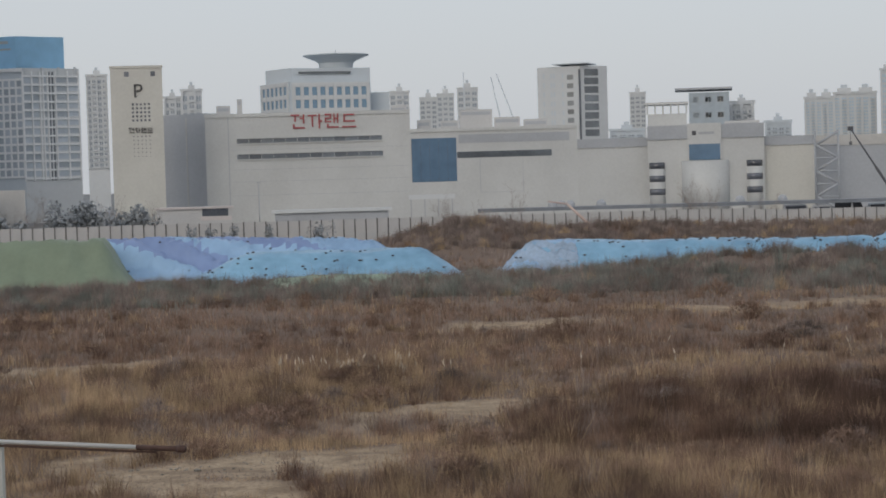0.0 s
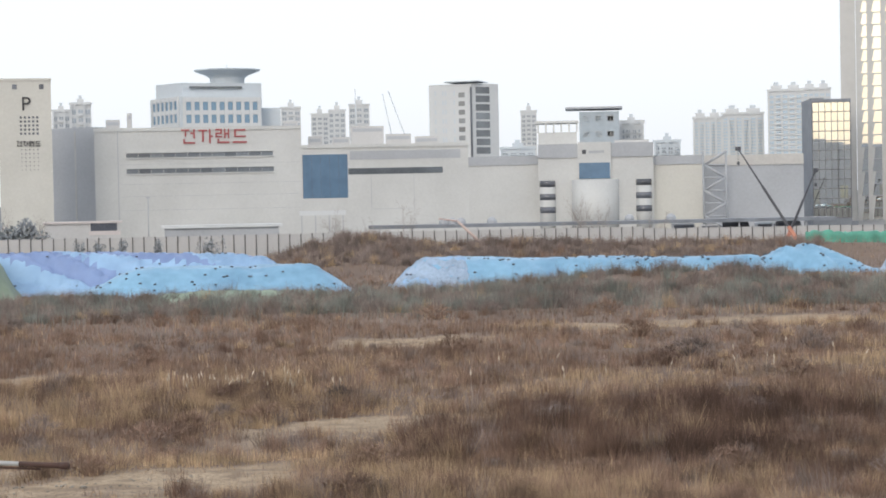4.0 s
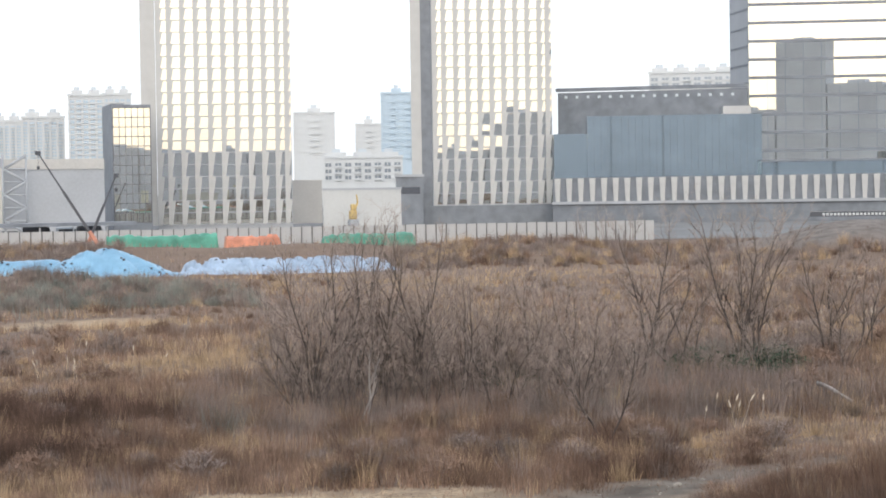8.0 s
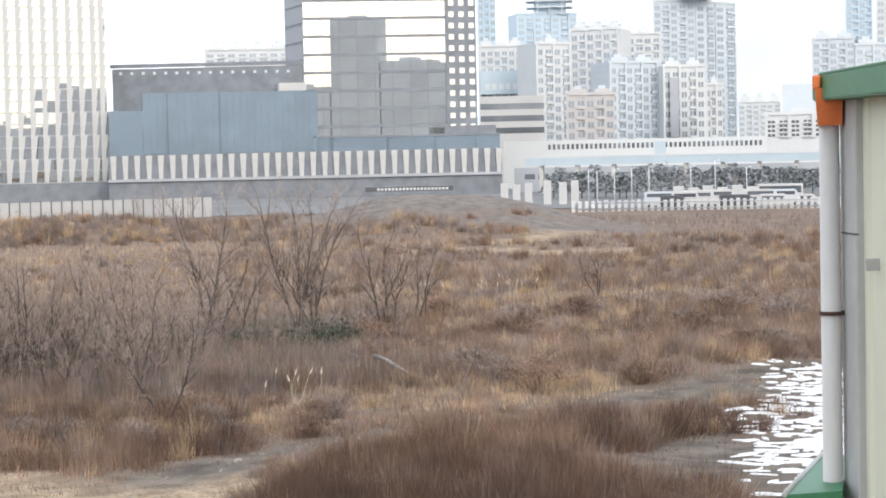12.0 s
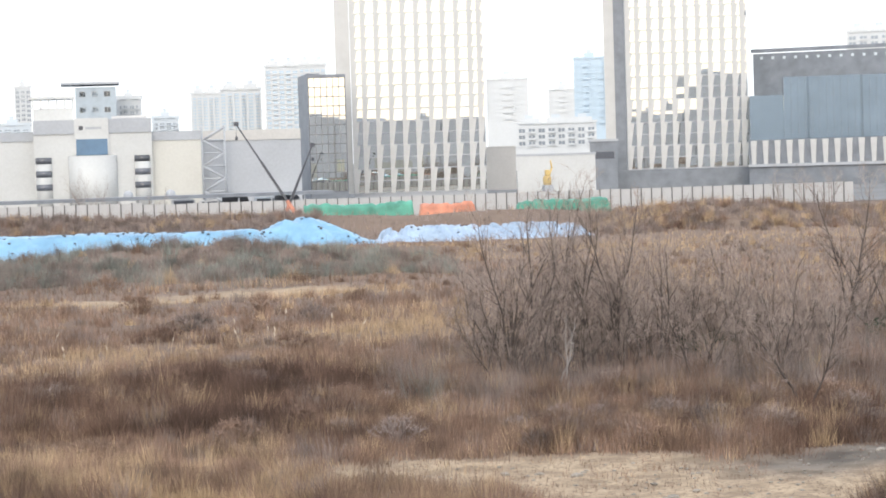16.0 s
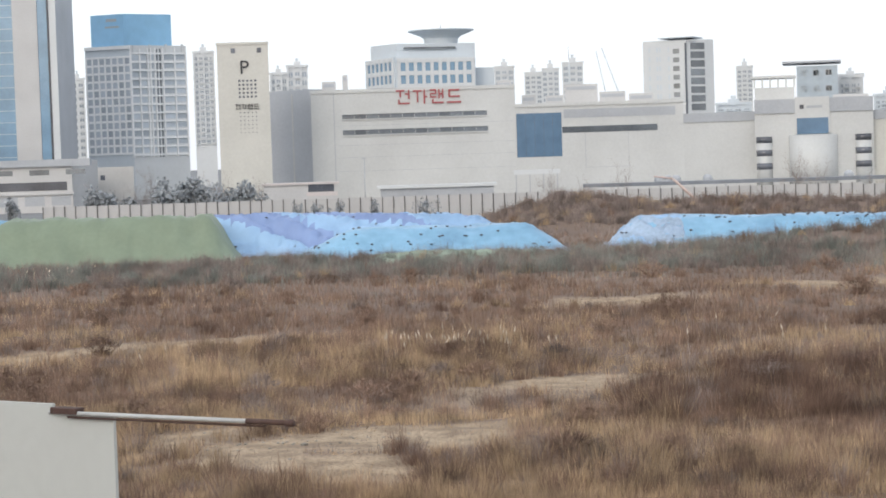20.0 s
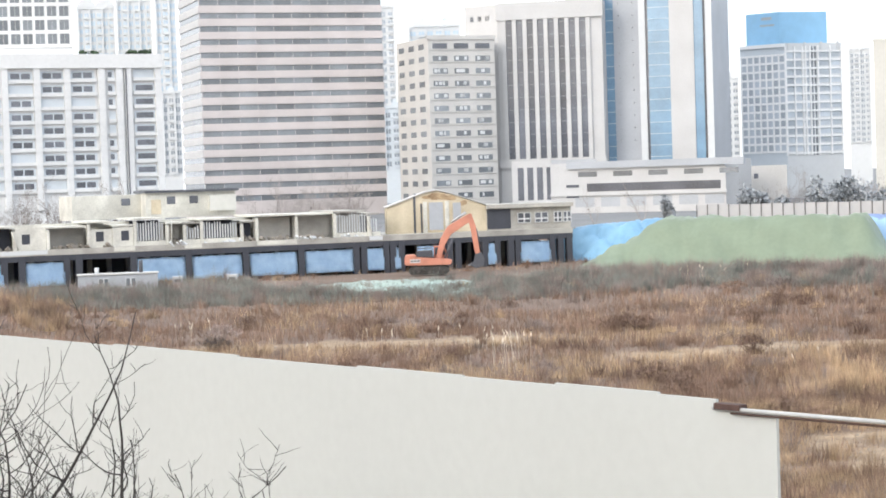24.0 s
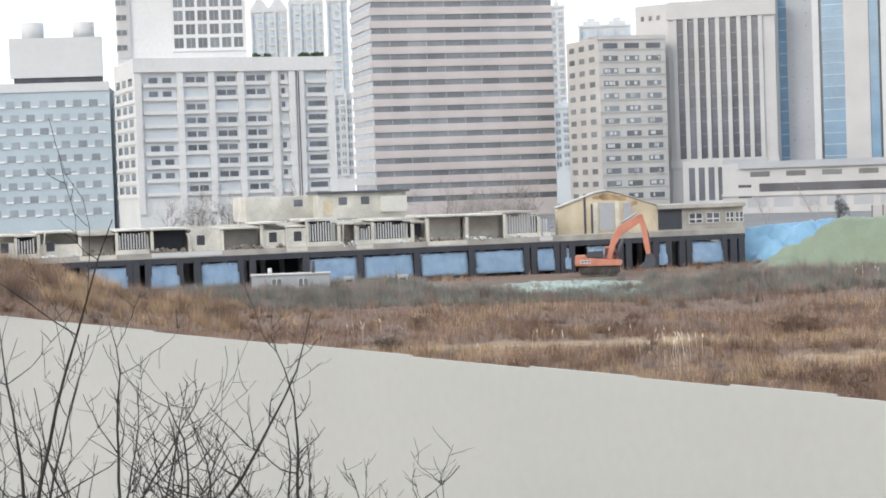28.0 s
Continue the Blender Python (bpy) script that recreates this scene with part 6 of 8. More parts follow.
for i in range(n):
    bm.faces.new((lo_v[i], lo_v[i + 1], hi_v[i + 1], hi_v[i]))
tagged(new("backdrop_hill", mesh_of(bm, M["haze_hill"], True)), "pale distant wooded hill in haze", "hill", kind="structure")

# -- blocks behind the viewer, whose outline the glass fronts mirror --
for x0, x1, h in ((150, 192, 58), (105, 149, 65), (72, 105, 67), (40, 71, 93), (-5, 39, 53), (-38, -6, 33), (-66, -39, 34.5), (-96, -67, 32.5), (-132, -97, 54), (-176, -134, 54), (-230, -180, 52)):
    th = thing("housing_block", "plain grey housing block behind the viewer", "building", (x0 + x1) / 2, -172)
    w = x1 - x0
    box("body", -w / 2, w / 2, -7, 7, 0, h, "block_blue", th)
    box("roof_house", -w / 6, w / 6, -4, 4, h, h + 2.0, "block_blue", th)


# paved town ground beyond the hoarding
azs = [-50 + 2 * k for k in range(54)]
bm = bmesh.new()
inn, out = [bm.verts.new((*polar(a, 352), 0.12)) for a in azs], [bm.verts.new((*polar(a, 4500), 0.12)) for a in azs]
for k in range(len(azs) - 1):
    bm.faces.new((inn[k], inn[k + 1], out[k + 1], out[k]))
bmesh.ops.recalc_face_normals(bm, faces=bm.faces[:])
tagged(new("pavement", mesh_of(bm, M["asphalt"])), "grey paved town ground beyond the hoarding", "pavement", kind="structure")

# ---- ruined market deck on columns ----
R0, R1 = polar(-40.2, 198.5), polar(-18.2, 218)
ru = Front("ruined_hall", "derelict concrete hall on columns with a broken upper storey", -40.2, 198.5, -18.2, 218, 14, 4.0, "concrete", body=False, category="ruin")
L = ru.w
box("deck_slab", 0, L, 0, 14, 3.42, 4.0, "concrete", ru.th, ru.m, "grey concrete deck slab")
# beam and back sheet are coloured as dark as the deck's shade
box("deck_beam", 0, L, 0.05, 0.7, 2.85, 3.42, "dark_void", ru.th, ru.m, "deck beam with shade put into its tone")
box("dark_back", 0, L, 9.5, 9.8, 0, 3.42, "dark_void", ru.th, ru.m, "near-black back sheet standing in for deck shade")
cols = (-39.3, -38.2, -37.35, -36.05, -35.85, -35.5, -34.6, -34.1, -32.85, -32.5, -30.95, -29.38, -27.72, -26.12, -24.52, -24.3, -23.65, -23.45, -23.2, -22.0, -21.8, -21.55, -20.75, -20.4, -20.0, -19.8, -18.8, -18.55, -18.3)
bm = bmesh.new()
# front columns take the same painted shade, rear ones plain concrete
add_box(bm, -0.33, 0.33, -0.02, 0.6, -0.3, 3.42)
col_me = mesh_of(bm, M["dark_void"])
bm = bmesh.new()
add_box(bm, -0.25, 0.25, 8.2, 8.7, -0.3, 3.42)
col2 = mesh_of(bm, M["concrete"])
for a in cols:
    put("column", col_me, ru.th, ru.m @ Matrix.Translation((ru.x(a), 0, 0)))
for k in range(40):
    put("rear_column", col2, ru.th, ru.m @ Matrix.Translation((1 + k * (L - 2) / 39, 0, 0)))
for a0, a1 in ((-37.2, -36.1), (-35.45, -34.62), (-34.0, -32.9), (-30.88, -29.48), (-29.28, -27.85), (-27.62, -26.25), (-26.02, -24.62), (-24.22, -23.72), (-23.42, -23.24), (-22.75, -22.05), (-20.7, -20.45), (-19.75, -18.85)):
    bm = bmesh.new()
    x0, x1 = ru.x(a0), ru.x(a1)
    nx, nz = 14, 8
    g = [[bm.verts.new((x0 + (x1 - x0) * i / nx, 0.15 - 0.35 * (1 - j / nz) + 0.10 * noise.noise(Vector((x0 + i * 0.5, j * 0.6, 2))), 0.35 + 2.35 * j / nz + 0.08 * noise.noise(Vector((i * 0.7, x0, 0))) * (j == nz))) for j in range(nz + 1)] for i in range(nx + 1)]
    for i in range(nx):
        for j in range(nz):
            bm.faces.new((g[i][j], g[i + 1][j], g[i + 1][j + 1], g[i][j + 1]))
    bmesh.ops.solidify(bm, geom=bm.faces[:], thickness=0.03)
    pz = Vector(ru.m @ Vector((x0, 0, 0)))
    w0 = ru.th.location + Vector((pz.x, pz.y, 0))
    tp = tagged(new("hung_tarpaulin"), "blue tarpaulin sheet hung between the deck columns", "tarpaulin", "hung tarpaulins")
    tp.matrix_world = ru.th.matrix_world @ ru.m
    part("sheet", bm, M["tarp_lit"], tp, "", True)
# broken upper storey
rng = random.Random(4)
x = ru.x(-39.9)
xe = ru.x(-23.75)
top = 6.75
box("upper_back_wall", x, xe, 5.0, 5.25, 4.0, top - 0.25, "old_wall", ru.th, ru.m, "stained cream rear wall")
gaps = 0
while x < xe - 1.0:
    w = rng.uniform(1.6, 4.4)
    x1 = min(xe, x + w)
    kind = rng.random()
    tz = top + rng.uniform(-0.6, 0.1)
    box("roof_piece", x, x1 - 0.03, 0.3 + rng.uniform(0, 0.8), 9.2, tz - 0.17, tz, "old_wall" if rng.random() < 0.7 else "concrete", ru.th, ru.m)
    box("upper_post", x, x + 0.3, 0.4, 0.75, 4.0, tz - 0.28, "old_wall", ru.th, ru.m)
    if kind < 0.35:
        box("wall_piece", x + 0.3, x1 - 0.03, 0.55, 0.8, 4.0, 4.0 + rng.uniform(1.0, 2.4), "old_wall", ru.th, ru.m)
        # flat dark panel on the wall in place of a shaded hole
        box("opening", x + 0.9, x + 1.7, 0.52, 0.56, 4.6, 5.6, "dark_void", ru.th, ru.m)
    elif kind < 0.75:
        bm = bmesh.new()
        n = int((x1 - x - 0.4) / 0.28)
        for i in range(n):
            add_box(bm, x + 0.4 + i * 0.28, x + 0.52 + i * 0.28, 0.62, 0.7, 4.5, tz - 0.28 - rng.uniform(0, 0.35))
        tagged(part("lath_screen", bm, M["far_white"], ru.th, "", False, ru.m), "broken pale lath screen", kind="stuff")
        box("low_wall", x + 0.3, x1 - 0.03, 0.5, 0.75, 4.0, 4.45, "old_wall", ru.th, ru.m)
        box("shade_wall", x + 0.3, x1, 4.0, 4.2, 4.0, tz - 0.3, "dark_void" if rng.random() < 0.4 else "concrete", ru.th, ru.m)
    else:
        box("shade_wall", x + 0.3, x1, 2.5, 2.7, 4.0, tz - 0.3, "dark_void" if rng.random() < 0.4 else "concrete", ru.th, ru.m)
        bm = bmesh.new()
        for i in range(14):
            s = rng.uniform(0.12, 0.4)
            mm = Matrix.Translation((rng.uniform(x + 0.3, x1), rng.uniform(0.4, 2.0), 4.0 + s * 0.4)) @ Euler((rng.random(), rng.random(), rng.random())).to_matrix().to_4x4()
            add_box(bm, -s, s, -s * 0.6, s * 0.6, -s * 0.4, s * 0.4, 0, mm)
        tagged(part("rubble", bm, M["rock"], ru.th, "", False, ru.m), "broken concrete rubble", kind="stuff")
    if rng.random() < 0.6:
        bm = bmesh.new()
        for i in range(7):
            s = rng.uniform(0.1, 0.3)
            mm = Matrix.Translation((rng.uniform(x, x1), rng.uniform(0.0, 0.5), 4.0 + s * 0.3)) @ Euler((rng.random(), rng.random(), rng.random())).to_matrix().to_4x4()
            add_box(bm, -s * 1.5, s * 1.5, -s * 0.6, s * 0.6, -s * 0.4, s * 0.4, 0, mm)
        tagged(part("debris", bm, M["far_white" if rng.random() < 0.5 else "rock"], ru.th, "", False, ru.m), "scattered pale debris", kind="stuff")
    if rng.random() < 0.35:
        rod("leaning_post", (0, 0, 0), (rng.uniform(-0.8, 0.8), 0, rng.uniform(1.6, 2.8)), 0.06, "old_wall", ru.th, 5).matrix_basis = ru.m @ Matrix.Translation((x + 0.5, 0.25, 4.0))
    if rng.random() < 0.5:
        box("edge_stain", x, x1, -0.012, 0.0, 3.55, 3.98, rng.choice(("old_wall", "far_white", "concrete")), ru.th, ru.m, "patched slab edge")
    x = x1
uh = Front("roof_hut", "stained cream rooftop hut with small dark windows", -32.65, 214, -30.55, 216, 6, rise(-0.22, 215), "old_wall", z0=6.6)
uh.box("window", -31.25, -31.0, -0.52, -0.32, -0.05, 0.05, "glass_dark")
uh2 = Front("roof_hut", "cream rooftop cabin with a door and two windows", -30.55, 213, -27.98, 215, 6, rise(-0.18, 214), "old_wall", z0=6.6)
uh2.box("roof_edge", -30.6, -27.9, -0.19, -0.12, -0.5, 6.3, "dark_metal")
for a in (-29.95, -29.3):
    uh2.box("window", a, a + 0.24, -0.52, -0.3, -0.06, 0.05, "glass_dark")
uh2.box("door", -30.4, -30.12, -0.8, -0.38, -0.05, 0.05, "yellow_wall")
uh2.box("porch", -28.75, -28.0, -0.75, -0.3, -0.6, 0.05, "cream_panel")
# gabled shed on the deck
gb = Front("gabled_shed", "ochre gabled shed end with rust-stained gable", -23.6, 213.5, -20.7, 216, 9, 4.0, "yellow_wall", body=False)
bm = bmesh.new()
w = gb.w
pts = [(0, 3.95), (w, 3.95), (w, 6.75), (w * 0.64, 8.15), (w * 0.5, 8.55), (w * 0.38, 8.35), (0, 6.85)]
a, b2 = [bm.verts.new((x, 0, z)) for x, z in pts], [bm.verts.new((x, 1.2, z)) for x, z in pts]
bm.faces.new(a), bm.faces.new(b2[::-1])
for i in range(len(pts)):
    bm.faces.new((a[i], b2[i], b2[(i + 1) % len(pts)], a[(i + 1) % len(pts)]))
bmesh.ops.recalc_face_normals(bm, faces=bm.faces[:])
part("body", bm, M["yellow_wall"], gb.th, "", False, gb.m)
for x0, x1, z0, z1, mat, nm in ((w * 0.42, w * 0.56, 4.3, 7.3, "grey_panel", "door"), (w * 0.36, w * 0.40, 4.0, 7.4, "old_wall", "door_post"), (w * 0.58, w * 0.62, 4.0, 7.4, "old_wall", "door_post"),
                                (w * 0.66, w * 0.74, 5.0, 7.2, "grey_panel", "window"), (w * 0.265, w * 0.285, 4.0, 8.0, "dark_metal", "drain_pipe"), (w * 0.335, w * 0.35, 3.9, 7.2, "dark_metal", "drain_pipe")):
    box(nm, x0, x1, -0.08, 0.05, z0, z1, mat, gb.th, gb.m)
bm = bmesh.new()
rp = [(w * 1.01, 6.78), (w * 0.64, 8.2), (w * 0.5, 8.62), (w * 0.38, 8.4), (-w * 0.01, 6.88)]
for (xa, za), (xb, zb) in zip(rp, rp[1:]):
    v = [bm.verts.new((x, y, z + dz)) for dz in (0, 0.09) for x, y, z in ((xa, -0.2, za), (xb, -0.2, zb), (xb, 1.4, zb), (xa, 1.4, za))]
    for q in ((0, 1, 2, 3), (4, 7, 6, 5), (0, 4, 5, 1), (1, 5, 6, 2), (2, 6, 7, 3), (3, 7, 4, 0)):
        bm.faces.new([v[i] for i in q])
part("roof_edge", bm, M["stone"], gb.th, "worn grey gable edge", False, gb.m)
for cx, cz, rx, rz, sd in ((0.50, 8.0, 0.10, 0.34, 1), (0.62, 7.75, 0.10, 0.28, 2), (0.42, 7.9, 0.06, 0.22, 3), (0.76, 7.15, 0.05, 0.25, 4)):
    bm = bmesh.new()
    ring = []
    for i in range(16):
        t = 2 * math.pi * i / 16
        rr = 1 + 0.5 * noise.noise(Vector((math.cos(t) * 1.6 + sd, math.sin(t) * 1.6, sd * 3.1)))
        ring.append((w * (cx + rx * rr * math.cos(t)), cz + rz * rr * math.sin(t)))
    f0, f1 = [bm.verts.new((x, -0.025, z)) for x, z in ring], [bm.verts.new((x, 0.01, z)) for x, z in ring]
    bm.faces.new(f0)
    for i in range(16):
        bm.faces.new((f0[i], f1[i], f1[(i + 1) % 16], f0[(i + 1) % 16]))
    bmesh.ops.recalc_face_normals(bm, faces=bm.faces[:])
    part("rust_stain", bm, M["rust_stain"], gb.th, "flaking rust stain", False, gb.m)
ofc = Front("ruined_office", "derelict grey site office with white window frames", -20.72, 216, -18.25, 218, 9, 6.75, "concrete", z0=3.98)
# flat dark panel paints the shade inside the bay
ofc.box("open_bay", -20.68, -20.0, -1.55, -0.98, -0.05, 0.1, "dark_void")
ofc.box("roof_lip", -20.72, -18.2, -0.95, -0.84, -0.6, 9.2, "concrete")
for a in (-19.8, -19.3, -18.82, -18.55):
    fx = ofc.x(a)
    wm = window_mesh(1.5 if a < -19 else 0.9, 1.15, "glass_dark", "far_white", 2, 1, 0.14)
    put("window", wm, ofc.th, ofc.m @ Matrix.Translation((fx + 0.75, -0.06, 4.7)))
# site cabin and clutter below
hp = polar(-31.42, 181)
hut = thing("site_cabin", "small grey site cabin with two white windows", "cabin", hp.x, hp.y, 0, 31.4)
box("body", -3.6, 3.6, 0, 2.4, 0, 2.1, "grey_panel", hut, None, "", 0.05)
box("roof", -3.7, 3.7, -0.1, 2.5, 2.1, 2.2, "stone", hut)
wmc = window_mesh(0.95, 0.85, "glass_grey", "far_white", 2, 0, 0.12)
for x in (-1.3, 1.15):
    put("window", wmc, hut, Matrix.Translation((x, -0.06, 0.95)))
rod("flue", (-1.9, 1.2, 2.1), (-1.9, 1.2, 2.75), 0.2, "far_white", hut, 10)
rod("flue", (2.1, 1.2, 2.1), (2.1, 1.2, 3.3), 0.18, "dark_metal", hut, 10)
for a in (-29.72, -28.15):
    p = polar(a, 185.5)
    crate = thing("white_crate", "small white plastic crate in the weeds", "crate", p.x, p.y, float(ground_z(p.x, p.y)), -a)
    box("body", -0.48, 0.48, -0.3, 0.3, 0, 0.95, "truck_white", crate, None, "", 0.05)
    box("lid", -0.5, 0.5, -0.32, 0.32, 0.95, 1.02, "far_white", crate, None, "", 0.02)
    box("dark_slot", -0.3, 0.3, -0.315, -0.3, 0.5, 0.75, "dark_metal", crate)

for k, (a, ln, hg) in enumerate(((10.2, 5.2, 3.5), (10.95, 4.4, 3.2), (11.7, 5.6, 3.9), (12.55, 4.6, 3.4), (13.2, 5.4, 3.6))):
    van(a, 376 + 2 * (k % 2), ln, hg, ("grey_panel", "truck_white", "dark_metal", "far_grey", "slate")[k], "tall delivery van parked behind the hoarding")
# canopies, trees and sheds between fence and market
cp = Front("canopy", "white curved canopy roof in front of the market", -1.0, 395, 0.35, 395, 6, rise(-0.42, 395), "far_white", z0=rise(-0.55, 395))
for k in range(4):
    cp.box("post", -0.95 + 0.4 * k, -0.92 + 0.4 * k, -1.2, -0.55, 0.5, 0.8, "grey_panel")
cp2 = Front("long_shed", "long low shed with a pale roof behind the fence", -4.9, 372, -1.6, 372, 8, rise(-0.80, 372), "grey_panel")
cp2.box("roof", -5.0, -1.5, -0.84, -0.76, -0.6, 8.3, "far_white")
gt = Front("gate_house", "small reddish gate house behind the fence", -8.3, 372, -6.15, 372, 6, rise(-0.62, 372), "light_stone")
gt.box("window", -7.0, -6.25, -0.86, -0.62, -0.06, 0.05, "glass_dark")
gt.box("red_band", -7.05, -6.15, -0.98, -0.86, -0.1, 0.05, "pink_stone")
gt.box("roof_edge", -8.35, -6.1, -0.64, -0.58, -0.4, 6.2, "pink_stone")
dk2 = Front("platform_roof", "long dark flat platform roof behind the fence", 1.0, 365, 14.5, 372, 6, rise(-0.88, 368), "slate", z0=rise(-0.98, 368))
for k in range(14):
    dk2.box("post", 1.3 + 0.95 * k, 1.34 + 0.95 * k, -1.4, -1.0, 0.5, 0.9, "grey_panel")
for a in (3.2, 3.45, 3.7, 4.6, 8.6, 9.8):
    p = polar(a, 378)
    v = thing("roof_fan", "round dark ventilator on the platform roof", "ventilator", p.x, p.y, rise(-0.84, 378))
    bm = bmesh.new()
    bmesh.ops.create_uvsphere(bm, u_segments=14, v_segments=8, radius=0.95)
    part("cowl", bm, M["grey_panel"], v, "", True)
rodx = thing("light_mast", "thin lamp mast in front of the market", "lamp post", *polar(-5.35, 380))
rod("pole", (0, 0, 0), (0, 0, rise(0.05, 380)), 0.10, "grey_panel", rodx, 6)
box("lamp_head", -0.4, 0.4, -0.2, 0.2, rise(0.05, 380), rise(0.05, 380) + 0.25, "grey_panel", rodx)
for k in range(26):
    rr = random.Random(500 + k)
    az = (-13.0 + 0.42 * k) if k < 14 else (rr.choice((1.4, 2.2, 6.9, 7.6, 8.0, 9.5, 39.5, 41.5, 42.6, 43.4, 44.6, -16.5, -17.5)) + rr.uniform(-0.4, 0.4))
    d = 352 + rr.uniform(0, 14) if az < 20 else 395 + rr.uniform(0, 20)
    if az < -8.2 or az > 0:
        p = polar(az, d)
        tree("street_tree", "hazy bare tree behind the fence", p.x, p.y, rr.uniform(5.5, 8.5), 3, 600 + k, "bark_pale_hazy", 0.08, group="trees behind the fence", boughs=9, subs=4, twigs=4)
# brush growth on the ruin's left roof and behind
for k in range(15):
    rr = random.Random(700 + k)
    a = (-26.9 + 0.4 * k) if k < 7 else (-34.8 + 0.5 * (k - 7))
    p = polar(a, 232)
    tree("bare_tree", "hazy bare tree behind the derelict hall", p.x, p.y, rr.uniform(9.0, 11.2), 4, 720 + k, "bark_pale_hazy", 0.09, group="trees behind the hall", boughs=14, subs=7, twigs=7, first=0.15)


# ---- covered spoil heaps ----
def heap(name, label, a0, d0, a1, d1, deep, tops, ends, mat, seed, flat=0.5, bags=0, group="tarpaulin heaps", fold=0.2, wrinkle=0.14, lie=0.7, pleat=0.0, mat2=""):
    """A long heap under a sheet. tops: heights along it; ends: run of the slope at each end in metres."""
    p, q = polar(a0, d0), polar(a1, d1)
    L = (q - p).length
    ang = math.atan2((q - p).y, (q - p).x)
    zg = 0.0
    th = thing(name, label, "covered heap", p.x, p.y, zg, math.degrees(ang), group)
    nu, nv = max(12, int(L / 0.4)), 40
    rng = random.Random(seed)
    off = rng.uniform(0, 100)

    def surf(u, v):
        s = u * L
        k = u * (len(tops) - 1)
        i = min(int(k), len(tops) - 2)
        h = tops[i] + (tops[i + 1] - tops[i]) * (k - i)
        e = min(1.0, s / ends[0] if ends[0] else 1.0, (L - s) / ends[1] if ends[1] else 1.0)
        e = max(0.0, e)
        pr = min(1.0, (1 - abs(v)) / (1 - flat))
        pr = pr * pr * (3 - 2 * pr) * 0.4 + pr * 0.6
        e = e * e * (3 - 2 * e) * 0.35 + e * 0.65
        y = v * deep
        z = h * min(pr, 1) * e
        nz = noise.noise(Vector((s * 0.10 + off, y * 0.16, 0))) * 0.3 + noise.noise(Vector((s * 0.5 + off, y * 0.3, 3))) * fold * 0.5
        nz += pleat * (abs(math.sin(s * (0.26 if pleat > 0.8 else 0.55) + (y + z) * lie * 0.45 + 1.8 * noise.noise(Vector((s * 0.12, y * 0.1, off))))) - 0.5) * min(1.0, 2.2 * (1 - pr) + 0.25)
        crease = abs(noise.noise(Vector((s * 0.9 + off, y * 0.12, 7)))) * -fold * 0.8 + abs(noise.noise(Vector((s * 0.22 + y * 0.3 + off, 1.5, 9)))) * -fold
        q = noise.noise(Vector((s * 0.30 + (y + z) * lie * 0.3 + off, s * 0.05 - y * 0.10, 4)))
        q2 = noise.noise(Vector((s * 0.85 - (y + z) * lie * 0.5, y * 0.15 + off, 5)))
        crease -= wrinkle * (2.2 * max(0.0, 1 - abs(q) * 6) + 1.1 * max(0.0, 1 - abs(q2) * 4))
        return Vector((s, y + 0.25 * noise.noise(Vector((s * 0.3, off, y))), z + (nz + crease) * min(1, z / 0.8) - 0.02))
    bm = bmesh.new()
    grid = [[bm.verts.new(surf(i / nu, -1 + 2 * j / nv)) for j in range(nv + 1)] for i in range(nu + 1)]
    for i in range(nu):
        for j in range(nv):
            f = bm.faces.new((grid[i][j], grid[i + 1][j], grid[i + 1][j + 1], grid[i][j + 1]))
            c = f.calc_center_median()
            # slanting bands of two blues put the folds' shade into the sheet colour
            if mat2 and noise.noise(Vector((c.x * 0.085 + (c.y + c.z) * 0.13 + off, c.y * 0.04, 2.0))) > 0.02:
                f.material_index = 1
    part("sheet", bm, [M[mat], M[mat2]] if mat2 else M[mat], th, "", True)
    if bags:
        bm = bmesh.new()
        bmesh.ops.create_icosphere(bm, subdivisions=1, radius=0.16)
        for v in bm.verts:
            v.co.z *= 0.6
            v.co.x *= 1.3
        bag = mesh_of(bm, M["dark_metal"])
        for i in range(bags):
            u, v = rng.uniform(0.03, 0.97), rng.uniform(-0.92, 0.15)
            put("sandbag", bag, th, Matrix.Translation(surf(u, v) + Vector((0, 0, 0.05))) @ Matrix.Rotation(rng.uniform(0, 3), 4, "Z"))
    return th


heap("green_heap", "long earth heap under a dull green tarpaulin", -18.0, 216, -8.95, 212, 8.5, (4.6, 4.9, 5.0, 4.9, 4.8), (9.5, 3.2), "tarp_green", 1, 0.45, fold=0.3, lie=0.15, pleat=0.5)
heap("blue_heap", "spoil heap under a light blue tarpaulin beside the green one", -19.0, 226, -12.5, 226, 7, (3.6, 4.2, 4.7, 4.4, 4.2), (1.5, 3), "tarp_blue", 2, 0.4, wrinkle=0.5, lie=1.2, pleat=0.4)
heap("faded_heap", "heap under faded blue tarpaulins behind the front one, fold shade painted in", -10.3, 222, -0.8, 224, 8.5, (4.6, 4.5, 4.4, 4.0, 3.7, 2.9), (2.0, 5.0), "tarp_fold_shade", 3, 0.4, 30, fold=0.14, wrinkle=0.35, lie=1.4, pleat=0.75, mat2="tarp_fold_light")
heap("blue_heap", "flat-topped heap under a bright blue tarpaulin with sandbags", -7.8, 206, 0.65, 207, 8.0, (2.7, 3.0, 3.05, 3.0, 2.9), (7.5, 5.0), "tarp_blue", 4, 0.45, 60, fold=0.14, wrinkle=0.08, pleat=0.10)
